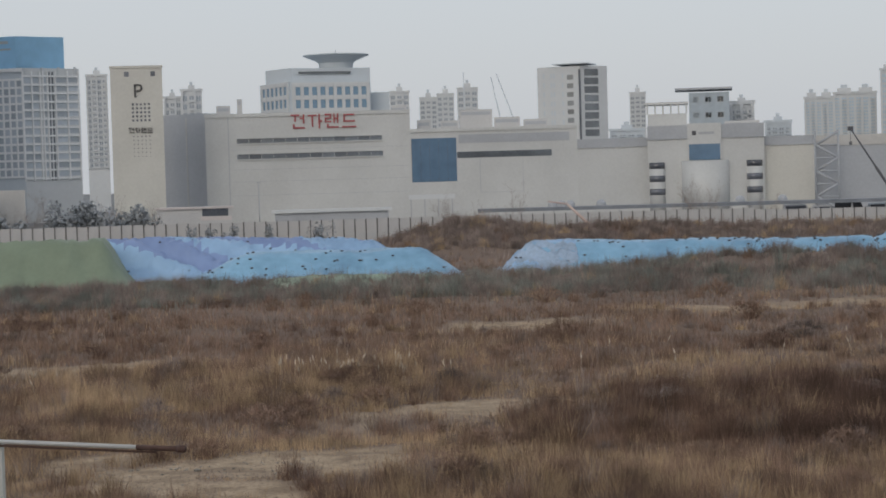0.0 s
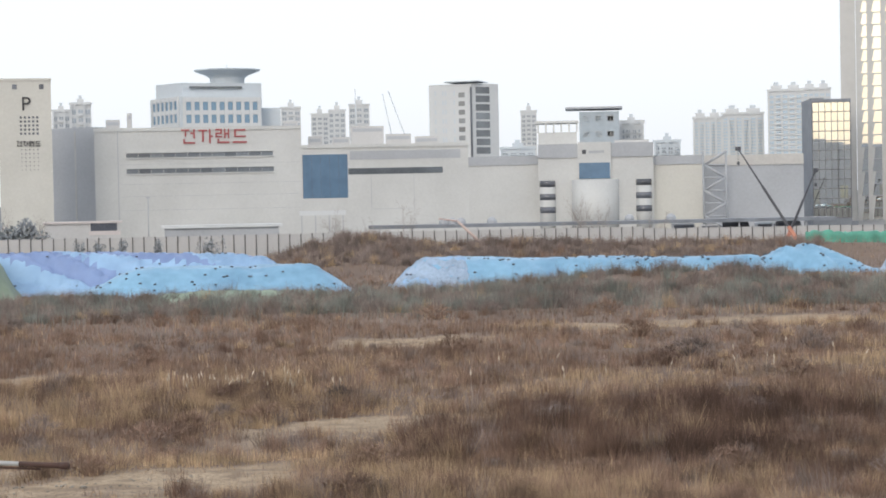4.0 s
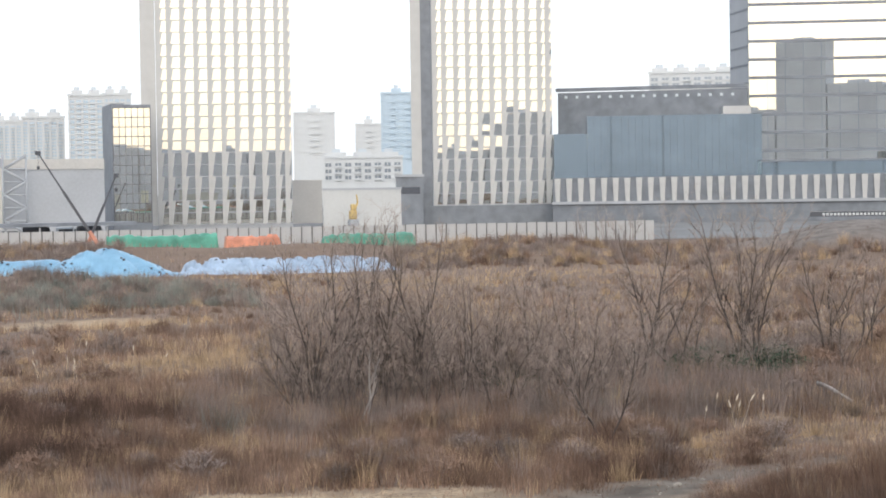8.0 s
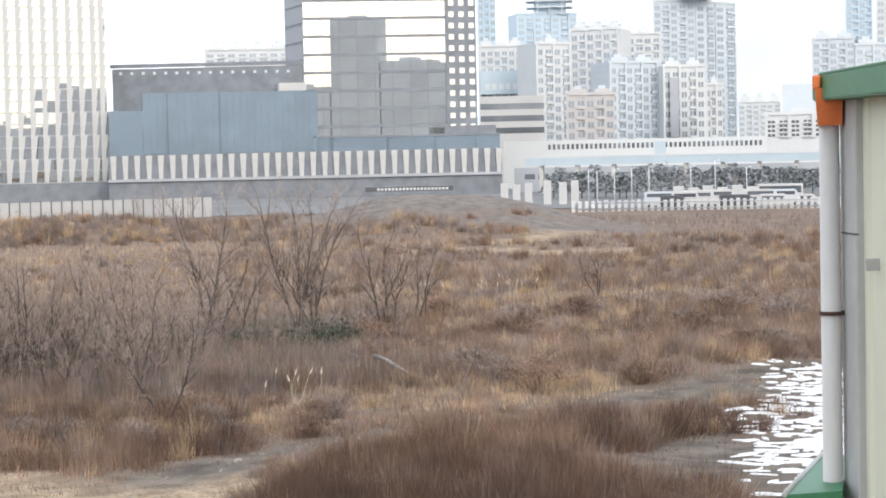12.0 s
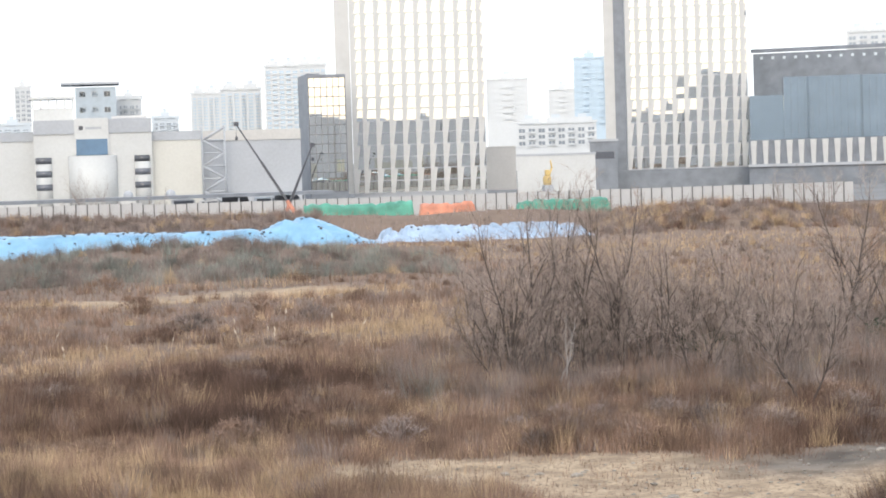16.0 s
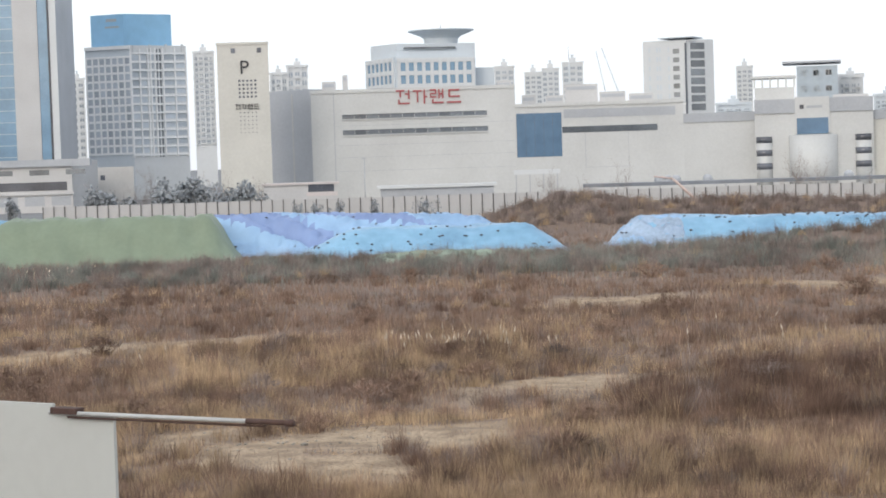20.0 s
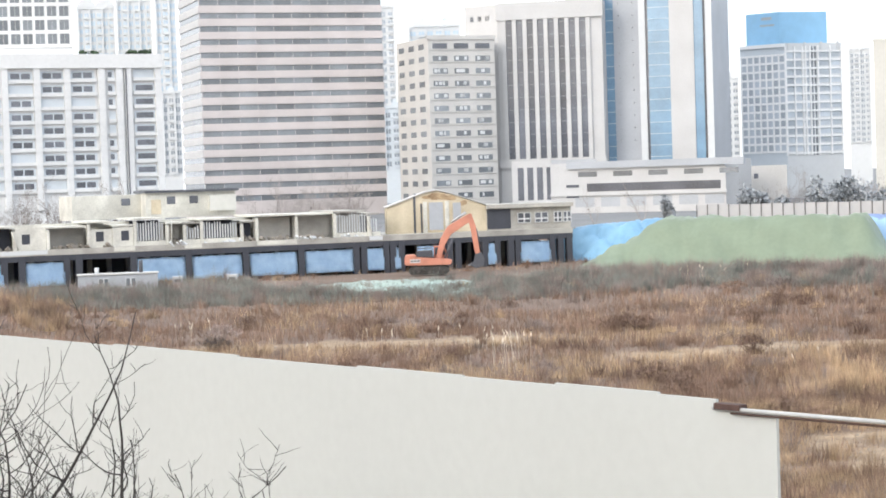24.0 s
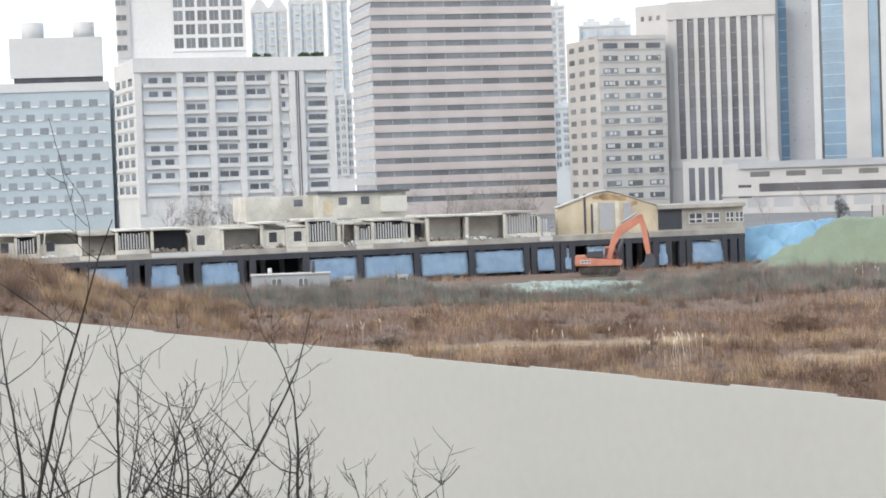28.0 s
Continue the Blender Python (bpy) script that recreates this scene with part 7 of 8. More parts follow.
heap("blue_heap", "long low heap under a bright blue tarpaulin with sandbags", 1.45, 209, 12.8, 212, 8.0, (3.25, 3.2, 3.1, 3.0, 2.95, 2.9), (4.2, 2.5), "tarp_blue", 5, 0.45, 90, fold=0.14, wrinkle=0.10, pleat=0.12)
heap("grey_sheet_heap", "end of a heap under a pale grey-violet sheet with dark creases", 1.38, 208.5, 4.1, 208.8, 8.4, (3.3, 3.4, 3.35), (4.3, 1.2), "tarp_grey", 15, 0.45, 14, wrinkle=0.45, lie=1.4, pleat=0.55, mat2="tarp_fold_light")
heap("blue_heap", "rounded heap under a blue tarpaulin with sandbags", 11.0, 222, 16.2, 222, 8.0, (2.9, 3.5, 3.8, 3.7, 3.2), (8.0, 9.0), "tarp_blue", 6, 0.4, 50, fold=0.2, wrinkle=0.25, pleat=0.2)
heap("blue_heap", "low strip of blue tarpaulin over spoil", 15.6, 236, 22.0, 240, 5.0, (1.5, 2.0, 1.9, 1.8, 1.5), (1.5, 2.0), "tarp_grey", 7, 0.4, 20, wrinkle=0.5, pleat=0.3)
heap("netted_rolls", "row of goods under bright green netting by the fence", 13.55, 290, 16.85, 291, 1.6, (3.7, 3.75, 3.6, 3.75, 3.7), (0.4, 0.4), "net_green", 8, 0.75, pleat=0.35, lie=0.05, group="netted rolls")
heap("netted_rolls", "row of goods under orange netting by the fence", 16.95, 290, 18.65, 291, 1.6, (3.3, 3.4, 3.4), (0.4, 0.5), "orange_net", 9, 0.75, pleat=0.35, lie=0.05, group="netted rolls")
heap("netted_rolls", "row of goods under bright green netting behind bare trees", 19.75, 292, 22.6, 293, 1.6, (3.3, 3.4, 3.4, 3.3), (0.5, 0.5), "net_green", 10, 0.75, pleat=0.35, lie=0.05, group="netted rolls")
heap("netted_rolls", "low orange netting at the rigs' feet", 11.4, 288, 13.4, 288, 1.2, (2.2, 2.3, 2.2), (0.5, 0.4), "orange_net", 11, 0.7, pleat=0.35, lie=0.05, group="netted rolls")
heap("netting_mat", "pale green geotextile mat draped over a low bank", -25.4, 173, -20.8, 179, 11.5, (0.9, 1.05, 1.0, 0.9, 0.75), (1.5, 3), "mat_green", 12, 0.2, fold=0.3)
heap("netting_mat", "dull green netting lying on the low bank", -6.0, 186, 0.6, 187, 9.0, (1.1, 1.5, 1.4, 1.0), (3, 3), "weed_net", 13, 0.2, fold=0.3)


# ---- rigs and excavator ----
def boom_rig(name, label, a0, a1, el1, d):
    p, t = polar(a0, d), polar(a1, d)
    th = thing(name, label, "crane", p.x, p.y, 0)
    base, tip = Vector((0, 0, 1.6)), Vector((t.x - p.x, t.y - p.y, rise(el1, d)))
    mid = base.lerp(tip, 0.18)
    bm = bmesh.new()
    tube(bm, [base, mid], [0.42, 0.36], 4)
    part("boom_foot", bm, M["exc_orange"], th, "orange boom foot")
    bm = bmesh.new()
    tube(bm, [mid, base.lerp(tip, 0.6)], [0.27, 0.24], 4)
    part("boom", bm, M["dark_metal"], th, "dark telescopic boom")
    bm = bmesh.new()
    tube(bm, [base.lerp(tip, 0.6), tip], [0.17, 0.13], 4)
    part("boom_tip", bm, M["dark_metal"], th)
    bm = bmesh.new()
    add_box(bm, -0.35, 0.35, -0.3, 0.3, -0.3, 0.3)
    part("boom_head", bm, M["dark_metal"], th, "", False, Matrix.Translation(tip))
    box("carrier", -2.4, 2.4, -1.2, 1.2, 0.2, 1.7, "exc_orange", th, None, "", 0.15)
    hook = tip + Vector((0.0, 0, -1.9))
    rod("hook_line", tip, hook, 0.03, "dark_metal", th, 5)
    box("hook_block", hook.x - 0.2, hook.x + 0.2, hook.y - 0.15, hook.y + 0.15, hook.z - 0.5, hook.z, "dark_metal", th, None, "", 0.05)


boom_rig("truck_crane", "truck crane with a long dark boom raised over the fence", 13.45, 11.75, 1.13, 296)
boom_rig("truck_crane", "truck crane with a shorter dark boom raised over the fence", 13.05, 13.93, 0.46, 298)


def excavator(az, d, z0):
    p = polar(az, d)
    th = thing("excavator", "orange crawler excavator with its arm bent down", "excavator", p.x, p.y, z0, -az)

    def plate(name, pts, y0, y1, mat, label="", bevel=0.04):
        bm = bmesh.new()
        a, b = [bm.verts.new((x, y0, z)) for x, z in pts], [bm.verts.new((x, y1, z)) for x, z in pts]
        n = len(pts)
        bm.faces.new(a), bm.faces.new(b[::-1])
        for i in range(n):
            bm.faces.new((a[i], b[i], b[(i + 1) % n], a[(i + 1) % n]))
        bmesh.ops.recalc_face_normals(bm, faces=bm.faces[:])
        if bevel:
            bmesh.ops.bevel(bm, geom=bm.edges[:], offset=bevel, segments=2, affect="EDGES")
        return part(name, bm, M[mat], th, label)
    for y in (-1.6, 1.0):
        tr = plate("track", [(-2.3, 0.35), (-1.9, 0.02), (1.9, 0.02), (2.3, 0.35), (2.3, 0.6), (1.9, 0.92), (-1.9, 0.92), (-2.3, 0.6)], y, y + 0.6, "track", "dark crawler track", 0.05)
        bm = bmesh.new()
        for i in range(22):
            add_box(bm, -2.1 + i * 0.2, -2.0 + i * 0.2, y - 0.02, y + 0.62, 0.92, 0.97)
        put("track_shoes", mesh_of(bm, M["track"]), tr)
        for i in range(6):
            rod("roller", (-1.7 + i * 0.68, y - 0.04, 0.36), (-1.7 + i * 0.68, y + 0.64, 0.36), 0.22, "track", th, 12)
    plate("undercarriage", [(-1.2, 0.5), (1.2, 0.5), (1.0, 1.05), (-1.0, 1.05)], -1.0, 1.0, "track")
    plate("counterweight", [(-2.75, 1.1), (-1.4, 1.05), (-1.4, 2.25), (-2.65, 2.2)], -1.4, 1.4, "exc_orange", "orange counterweight", 0.12)
    plate("deck", [(-1.4, 1.05), (2.4, 1.05), (2.6, 1.45), (2.4, 1.6), (-1.4, 2.0)], -1.4, 1.4, "exc_orange", "", 0.06)
    plate("engine_hood", [(-1.4, 2.0), (0.5, 1.9), (0.4, 2.65), (-1.3, 2.6)], -1.25, 1.25, "dark_metal", "dark engine hood", 0.06)
    bars = box("name_panel", -2.1, -0.95, -1.43, -1.40, 1.35, 1.75, "truck_white", th, None, "white panel with dark lettering bars")
    for k in range(3):
        box("lettering_bar", -2.0 + k * 0.36, -1.74 + k * 0.36, -1.445, -1.43, 1.48, 1.63, "black", bars)
    cab = plate("cab", [(0.55, 1.6), (2.0, 1.55), (2.15, 2.2), (1.75, 3.1), (0.6, 3.1)], 0.35, 1.4, "exc_orange", "", 0.05)
    for pts in ([(0.7, 2.15), (1.9, 2.1), (1.65, 2.95), (0.7, 2.95)],):
        bm = bmesh.new()
        for y in (0.33, 1.42):
            bm.faces.new([bm.verts.new((x, y, z)) for x, z in pts])
        bmesh.ops.solidify(bm, geom=bm.faces[:], thickness=0.03)
        put("cab_window", mesh_of(bm, M["glass_dark"]), cab)
    plate("boom", [(0.75, 1.6), (1.35, 1.6), (1.85, 3.2), (2.55, 4.35), (4.75, 5.75), (4.85, 6.4), (4.5, 6.55), (2.2, 5.3), (1.35, 3.9)], -0.32, 0.32, "exc_orange", "orange bent boom", 0.05)
    plate("stick", [(4.35, 6.5), (4.9, 6.65), (5.35, 5.2), (5.75, 2.2), (5.45, 1.9), (5.15, 2.3), (4.75, 5.0)], -0.24, 0.24, "exc_orange", "orange stick", 0.05)
    rod("boom_cylinder", (1.8, -0.4, 1.75), (2.7, -0.4, 3.9), 0.13, "dark_metal", th, 10)
    rod("boom_cylinder", (1.8, 0.4, 1.75), (2.7, 0.4, 3.9), 0.13, "dark_metal", th, 10)
    rod("stick_cylinder", (2.6, 0, 5.7), (4.3, 0, 6.75), 0.13, "steel", th, 10)
    rod("bucket_cylinder", (5.35, 0, 5.0), (5.85, 0, 2.6), 0.10, "dark_metal", th, 10)
    plate("bucket", [(5.2, 2.1), (5.9, 2.3), (6.25, 1.5), (6.1, 0.75), (5.2, 0.5), (4.55, 0.9), (5.0, 1.2)], -0.6, 0.6, "dark_metal", "worn steel bucket", 0.06)
    bm = bmesh.new()
    for k in range(5):
        add_box(bm, 4.35, 4.62, -0.56 + k * 0.26, -0.46 + k * 0.26, 0.84, 0.92)
    put("bucket_teeth", mesh_of(bm, M["steel"]), th)
    th.scale = (0.92, 0.92, 0.92)
    rod("handrail", (-1.3, -1.3, 2.95), (0.4, -1.3, 2.95), 0.03, "dark_metal", th, 5)
    for x in (-1.3, -0.45, 0.4):
        rod("rail_post", (x, -1.3, 2.55), (x, -1.3, 2.95), 0.03, "dark_metal", th, 5)


excavator(-22.42, 202, 0.1)


# ---- close to the viewer: white panel wall, pipe, metal shed, bare trees ----
def near_wall():
    a, b = Vector((-2.75, 12.23)), Vector((-17.61, 20.31))
    d = (b - a).normalized()
    ang = math.atan2(-d.y, -d.x)
    th = thing("panel_wall", "smooth off-white panel wall with a stepped top edge", "wall", b.x, b.y)
    m = Matrix.Rotation(ang, 4, "Z")
    L = (b - a).length
    cuts = [0.0, 2.4, 5.9, 8.8, 10.9, 12.6, 13.9, 14.9, 15.9, L - 0.50, L]
    tops = [8.53, 8.535, 8.52, 8.535, 8.52, 8.535, 8.525, 8.54, 8.525, 8.48]
    # one smooth sheet, its top edge stepping from bay to bay
    bm = bmesh.new()
    edge = [(0.0, 2.0)] + [(c, z) for i, z in enumerate(tops) for c in (cuts[i], cuts[i + 1])] + [(L, 2.0)]
    f0, f1 = [bm.verts.new((x, 0.0, z)) for x, z in edge], [bm.verts.new((x, 0.025, z)) for x, z in edge]
    bm.faces.new(f0), bm.faces.new(f1[::-1])
    for i in range(len(edge)):
        k = (i + 1) % len(edge)
        bm.faces.new((f0[i], f1[i], f1[k], f0[k]))
    bmesh.ops.recalc_face_normals(bm, faces=bm.faces[:])
    part("wall_sheet", bm, M["sheet_white"], th, "", False, m)
    box("top_cap", 0.0, 2.6, -0.01, 0.035, 8.531, 8.538, "trim_grey", th, m)
    pipe = thing("steel_pipe", "grey steel pipe with a rusty open end on the wall's end", "pipe", a.x, a.y, 8.475, math.degrees(ang))
    rod("pipe_tube", (-0.50, -0.03, 0.0), (1.06, -0.03, 0.012), 0.014, "trim_grey", pipe, 12)
    bm = bmesh.new()
    tube(bm, [Vector((1.06, -0.03, 0.012)), Vector((1.38, -0.03, 0.014))], [0.016, 0.016], 12)
    tube(bm, [Vector((1.35, -0.03, 0.014)), Vector((1.40, -0.03, 0.014))], [0.021, 0.021], 12)
    # thin dark rod below the pipe stands in for its underside shade
    tube(bm, [Vector((-0.35, -0.03, -0.024)), Vector((1.2, -0.03, -0.012))], [0.007, 0.007], 8)
    part("rusty_end", bm, M["rust"], pipe, "rusty dark pipe end and dark strip for underside shade", True)
    box("bracket", -0.48, -0.26, -0.05, 0.03, -0.005, 0.035, "rust", pipe, None, "rusty bracket", 0.004)


def shed():
    p, q = Vector((6.068, 5.572)), Vector((4.903, 3.797))
    d = (q - p).normalized()
    th = thing("metal_shed", "cream ribbed metal shed with a green roof edge", "shed", p.x, p.y)
    ang = math.atan2(d.y, d.x)
    m = Matrix.Rotation(ang, 4, "Z")
    L = (q - p).length
    # x runs towards the viewer along the wall, y outwards to the viewer's left is negative
    box("wall_sheet", 0.0, L, 0.02, 0.10, 4.0, 10.22, "cream_metal", th, m)
    bm = bmesh.new()
    x = 0.30
    while x < L:
        vs = [(x - 0.022, 0.02), (x - 0.010, 0.004), (x + 0.010, 0.004), (x + 0.022, 0.02)]
        lo, hi = [bm.verts.new((a, b, 4.0)) for a, b in vs], [bm.verts.new((a, b, 10.2)) for a, b in vs]
        for i in range(3):
            bm.faces.new((lo[i], lo[i + 1], hi[i + 1], hi[i]))
        x += 0.29
    bmesh.ops.recalc_face_normals(bm, faces=bm.faces[:])
    part("wall_ribs", bm, M["cream_metal"], th, "", False, m)
    box("corner_trim", -0.03, 0.20, -0.012, 0.06, 4.0, 10.19, "trim_grey", th, m, "grey corner flashing", 0.006)
    box("trim_seam", -0.033, 0.202, -0.015, 0.0, 9.655, 9.662, "dark_metal", th, m)
    box("back_wall", -0.02, 0.03, 0.10, 3.0, 4.0, 10.19, "cream_metal", th, m)
    bm = bmesh.new()
    add_box(bm, -0.12, L + 0.2, -0.10, 0.0, 10.185, 10.285)
    add_box(bm, -0.12, L + 0.2, -0.08, 3.2, 10.285, 10.30)
    bmesh.ops.bevel(bm, geom=bm.edges[:], offset=0.006, segments=2, affect="EDGES")
    part("roof_edge", bm, M["green_metal"], th, "dark green roof edge", False, m)
    inv = m.inverted()

    def loc(az, dd):
        v = polar(az, dd)
        return inv @ Vector((v.x - p.x, v.y - p.y, 0))
    hop = thing("rain_hopper", "orange rain-water hopper with a grey downpipe", "gutter", *(polar(47.30, 7.98) + Vector((0.153, 0.197))))
    turn = Matrix.Rotation(radians(-47.3), 4, "Z")
    bm = bmesh.new()
    lo = [bm.verts.new((x, y, 10.09)) for x, y in ((-0.040, -0.05), (0.048, -0.05), (0.048, 0.05), (-0.040, 0.05))]
    hi = [bm.verts.new((x, y, 10.235)) for x, y in ((-0.050, -0.06), (0.052, -0.06), (0.052, 0.06), (-0.050, 0.06))]
    for i in range(4):
        bm.faces.new((lo[i], lo[(i + 1) % 4], hi[(i + 1) % 4], hi[i]))
    bm.faces.new(lo)
    bmesh.ops.recalc_face_normals(bm, faces=bm.faces[:])
    bmesh.ops.solidify(bm, geom=bm.faces[:], thickness=0.004)
    part("hopper_box", bm, M["orange_gutter"], hop, "orange hopper box", False, turn)
    bm = bmesh.new()
    add_box(bm, -0.062, -0.03, -0.06, 0.06, 10.23, 10.285)
    bmesh.ops.bevel(bm, geom=bm.edges[:], offset=0.006, segments=1, affect="EDGES")
    part("hopper_lip", bm, M["orange_gutter"], hop, "", False, turn)
    bm = bmesh.new()
    tube(bm, [Vector((-0.045, 0, 10.275)), Vector((0.06, 0, 10.225))], [0.007, 0.007], 6)
    part("gutter_seal", bm, M["dark_metal"], hop, "", False, turn)
    bm = bmesh.new()
    tube(bm, [Vector((0, 0, 3.0)), Vector((0, 0, 10.10))], [0.043, 0.040], 20)
    part("downpipe", bm, M["pvc"], hop, "grey plastic downpipe", True, turn)
    bm = bmesh.new()
    tube(bm, [Vector((0, 0, 9.33)), Vector((0, 0, 9.345))], [0.047, 0.047], 20)
    add_box(bm, 0.0, 0.065, -0.006, 0.006, 9.328, 9.347)
    part("pipe_clip", bm, M["rust"], hop, "rusty pipe clip", False, turn)
    box("wall_clip", 0.40, 0.42, -0.03, 0.02, 9.53, 9.575, "trim_grey", th, m, "", 0.002)
    o = polar(45.9, 7.65) + Vector((0.153, 0.197))
    led = thing("green_ledge", "dark green metal ledge at the shed's foot", "ledge", o.x, o.y)
    prism("ledge_sheet", [polar(a, dd) + Vector((0.153, 0.197)) - o for a, dd in ((45.9, 7.65), (47.03, 8.70), (47.72, 8.62), (47.55, 7.75))], 8.58, 8.66, "green_metal", led)
    rod("ledge_edge", (0, 0, 8.66), (*(polar(47.03, 8.70) + Vector((0.153, 0.197)) - o), 8.66), 0.012, "trim_grey", led, 6)


def shrubs():
    # low twiggy shrubs that fill the thicket, built six times and then repeated
    protos = []
    for k in range(6):
        p = polar(19.5 + k * 1.6, 84 + 2.5 * k)
        protos.append(tree("bare_shrub", "grey-brown leafless shrub with a haze of fine twigs", p.x, p.y, 4.2 + 0.5 * (k % 3), 4, 70 + k, r0=0.028, spread=0.85, group="leafless thicket", lean=0.28, first=0.12, boughs=11, subs=5, twigs=5))
    rng = random.Random(5)
    for k in range(60):
        az, d = (rng.uniform(18.8, 28.8), rng.uniform(82, 96)) if k < 46 else (rng.uniform(27.5, 36.5), rng.uniform(96, 118))
        p = polar(az, d)
        c = copy_thing(protos[k % 6], Matrix.Translation((p.x, p.y, float(ground_z(p.x, p.y)) - 0.05)) @ Matrix.Rotation(rng.uniform(0, 6.28), 4, "Z"))
        s = rng.uniform(0.65, 1.25) * (1.0 if k < 46 else 0.7)
        c.scale = (s * 1.15, s * 1.15, s)
    # bearing, range, height, stems, seed, stem radius, lean, words
    for az, d, h, st, seed, r0, lean, lab in (
            (19.7, 85, 8.6, 4, 1, 0.060, 0.34, "tall leafless tree with crooked spreading limbs"), (20.5, 87, 8.3, 4, 14, 0.055, 0.26, "tall leafless tree with crooked spreading limbs"),
            (21.4, 86, 8.8, 4, 2, 0.060, 0.22, "tall leafless tree with several upright stems"), (22.1, 85, 8.4, 4, 15, 0.055, 0.20, "tall leafless tree with several upright stems"),
            (22.9, 88, 7.6, 4, 3, 0.050, 0.22, "leafless tree with several thin stems"), (23.7, 86, 7.0, 4, 16, 0.045, 0.25, "leafless tree with several thin stems"),
            (24.6, 90, 6.2, 4, 12, 0.042, 0.25, "leafless tree with many thin stems"), (25.7, 92, 5.8, 4, 13, 0.040, 0.28, "leafless tree with many thin stems"),
            (26.9, 92, 5.4, 4, 17, 0.040, 0.28, "leafless tree with many thin stems"), (18.45, 95, 5.4, 3, 10, 0.050, 0.30, "leaning leafless tree with forked stems"),
            (28.05, 76, 4.6, 2, 6, 0.055, 0.12, "small leafless tree with a dark trunk"), (29.6, 107, 8.2, 4, 8, 0.065, 0.16, "leafless tree with slender forked stems"),
            (30.15, 106, 6.4, 3, 21, 0.050, 0.18, "leafless tree with slender forked stems"), (32.2, 107, 9.2, 9, 7, 0.070, 0.20, "tall leafless tree with a fan of upright stems"),
            (34.5, 110, 8.4, 4, 9, 0.060, 0.14, "slender leafless tree in dry grass"), (35.4, 118, 5.6, 3, 18, 0.045, 0.16, "slender leafless tree in dry grass"),
            (40.6, 135, 4.2, 3, 11, 0.050, 0.22, "small lone leafless tree")):
        p = polar(az, d)
        tree("bare_tree", lab, p.x, p.y, h, st, 100 + seed, "bark", r0 * 1.3, lean=lean * 0.3, spread=0.7, foot=0.45, boughs=15 if h > 6 else 12, subs=5, twigs=5, first=0.22)
    p = polar(20.85, 82)
    tree("bare_tree", "pale-barked young leafless tree", p.x, p.y, 4.6, 2, 104, "bark_pale_hazy", 0.05, 0.9, 0.1, boughs=7, subs=2, twigs=1)


def evergreen_shrubs():
    for k, (az, d, w) in enumerate(((25.4, 92, 1.9), (30.9, 103, 2.2), (32.3, 102, 2.0), (33.1, 103, 1.5), (24.7, 93, 1.4))):
        rr = random.Random(950 + k)
        p = polar(az, d)
        th = thing("green_shrub", "low dull green shrub among bare stems", "shrub", p.x, p.y, float(ground_z(p.x, p.y)))
        bm = bmesh.new()
        for q in range(900):
            a, rad, zz = rr.uniform(0, 6.28), w * rr.random() ** 0.5, rr.uniform(0.1, 1.0)
            s = rr.uniform(0.05, 0.11)
            mm = Matrix.Translation((rad * math.cos(a), rad * math.sin(a), zz * 1.5 * (1.2 - rad / w * 0.7))) @ Euler((rr.uniform(-1, 1), rr.uniform(-1, 1), a)).to_matrix().to_4x4()
            bm.faces.new([bm.verts.new(mm @ Vector(v)) for v in ((-s, 0, 0), (0, -s * 0.5, 0), (s, 0, 0), (0, s * 0.5, 0))])
        part("foliage", bm, M["evergreen"], th)
        for q in range(5):
            rod("stem", (0, 0, 0), (rr.gauss(0, 0.5), rr.gauss(0, 0.5), 1.2), 0.02, "bark", th, 5, 0.008)


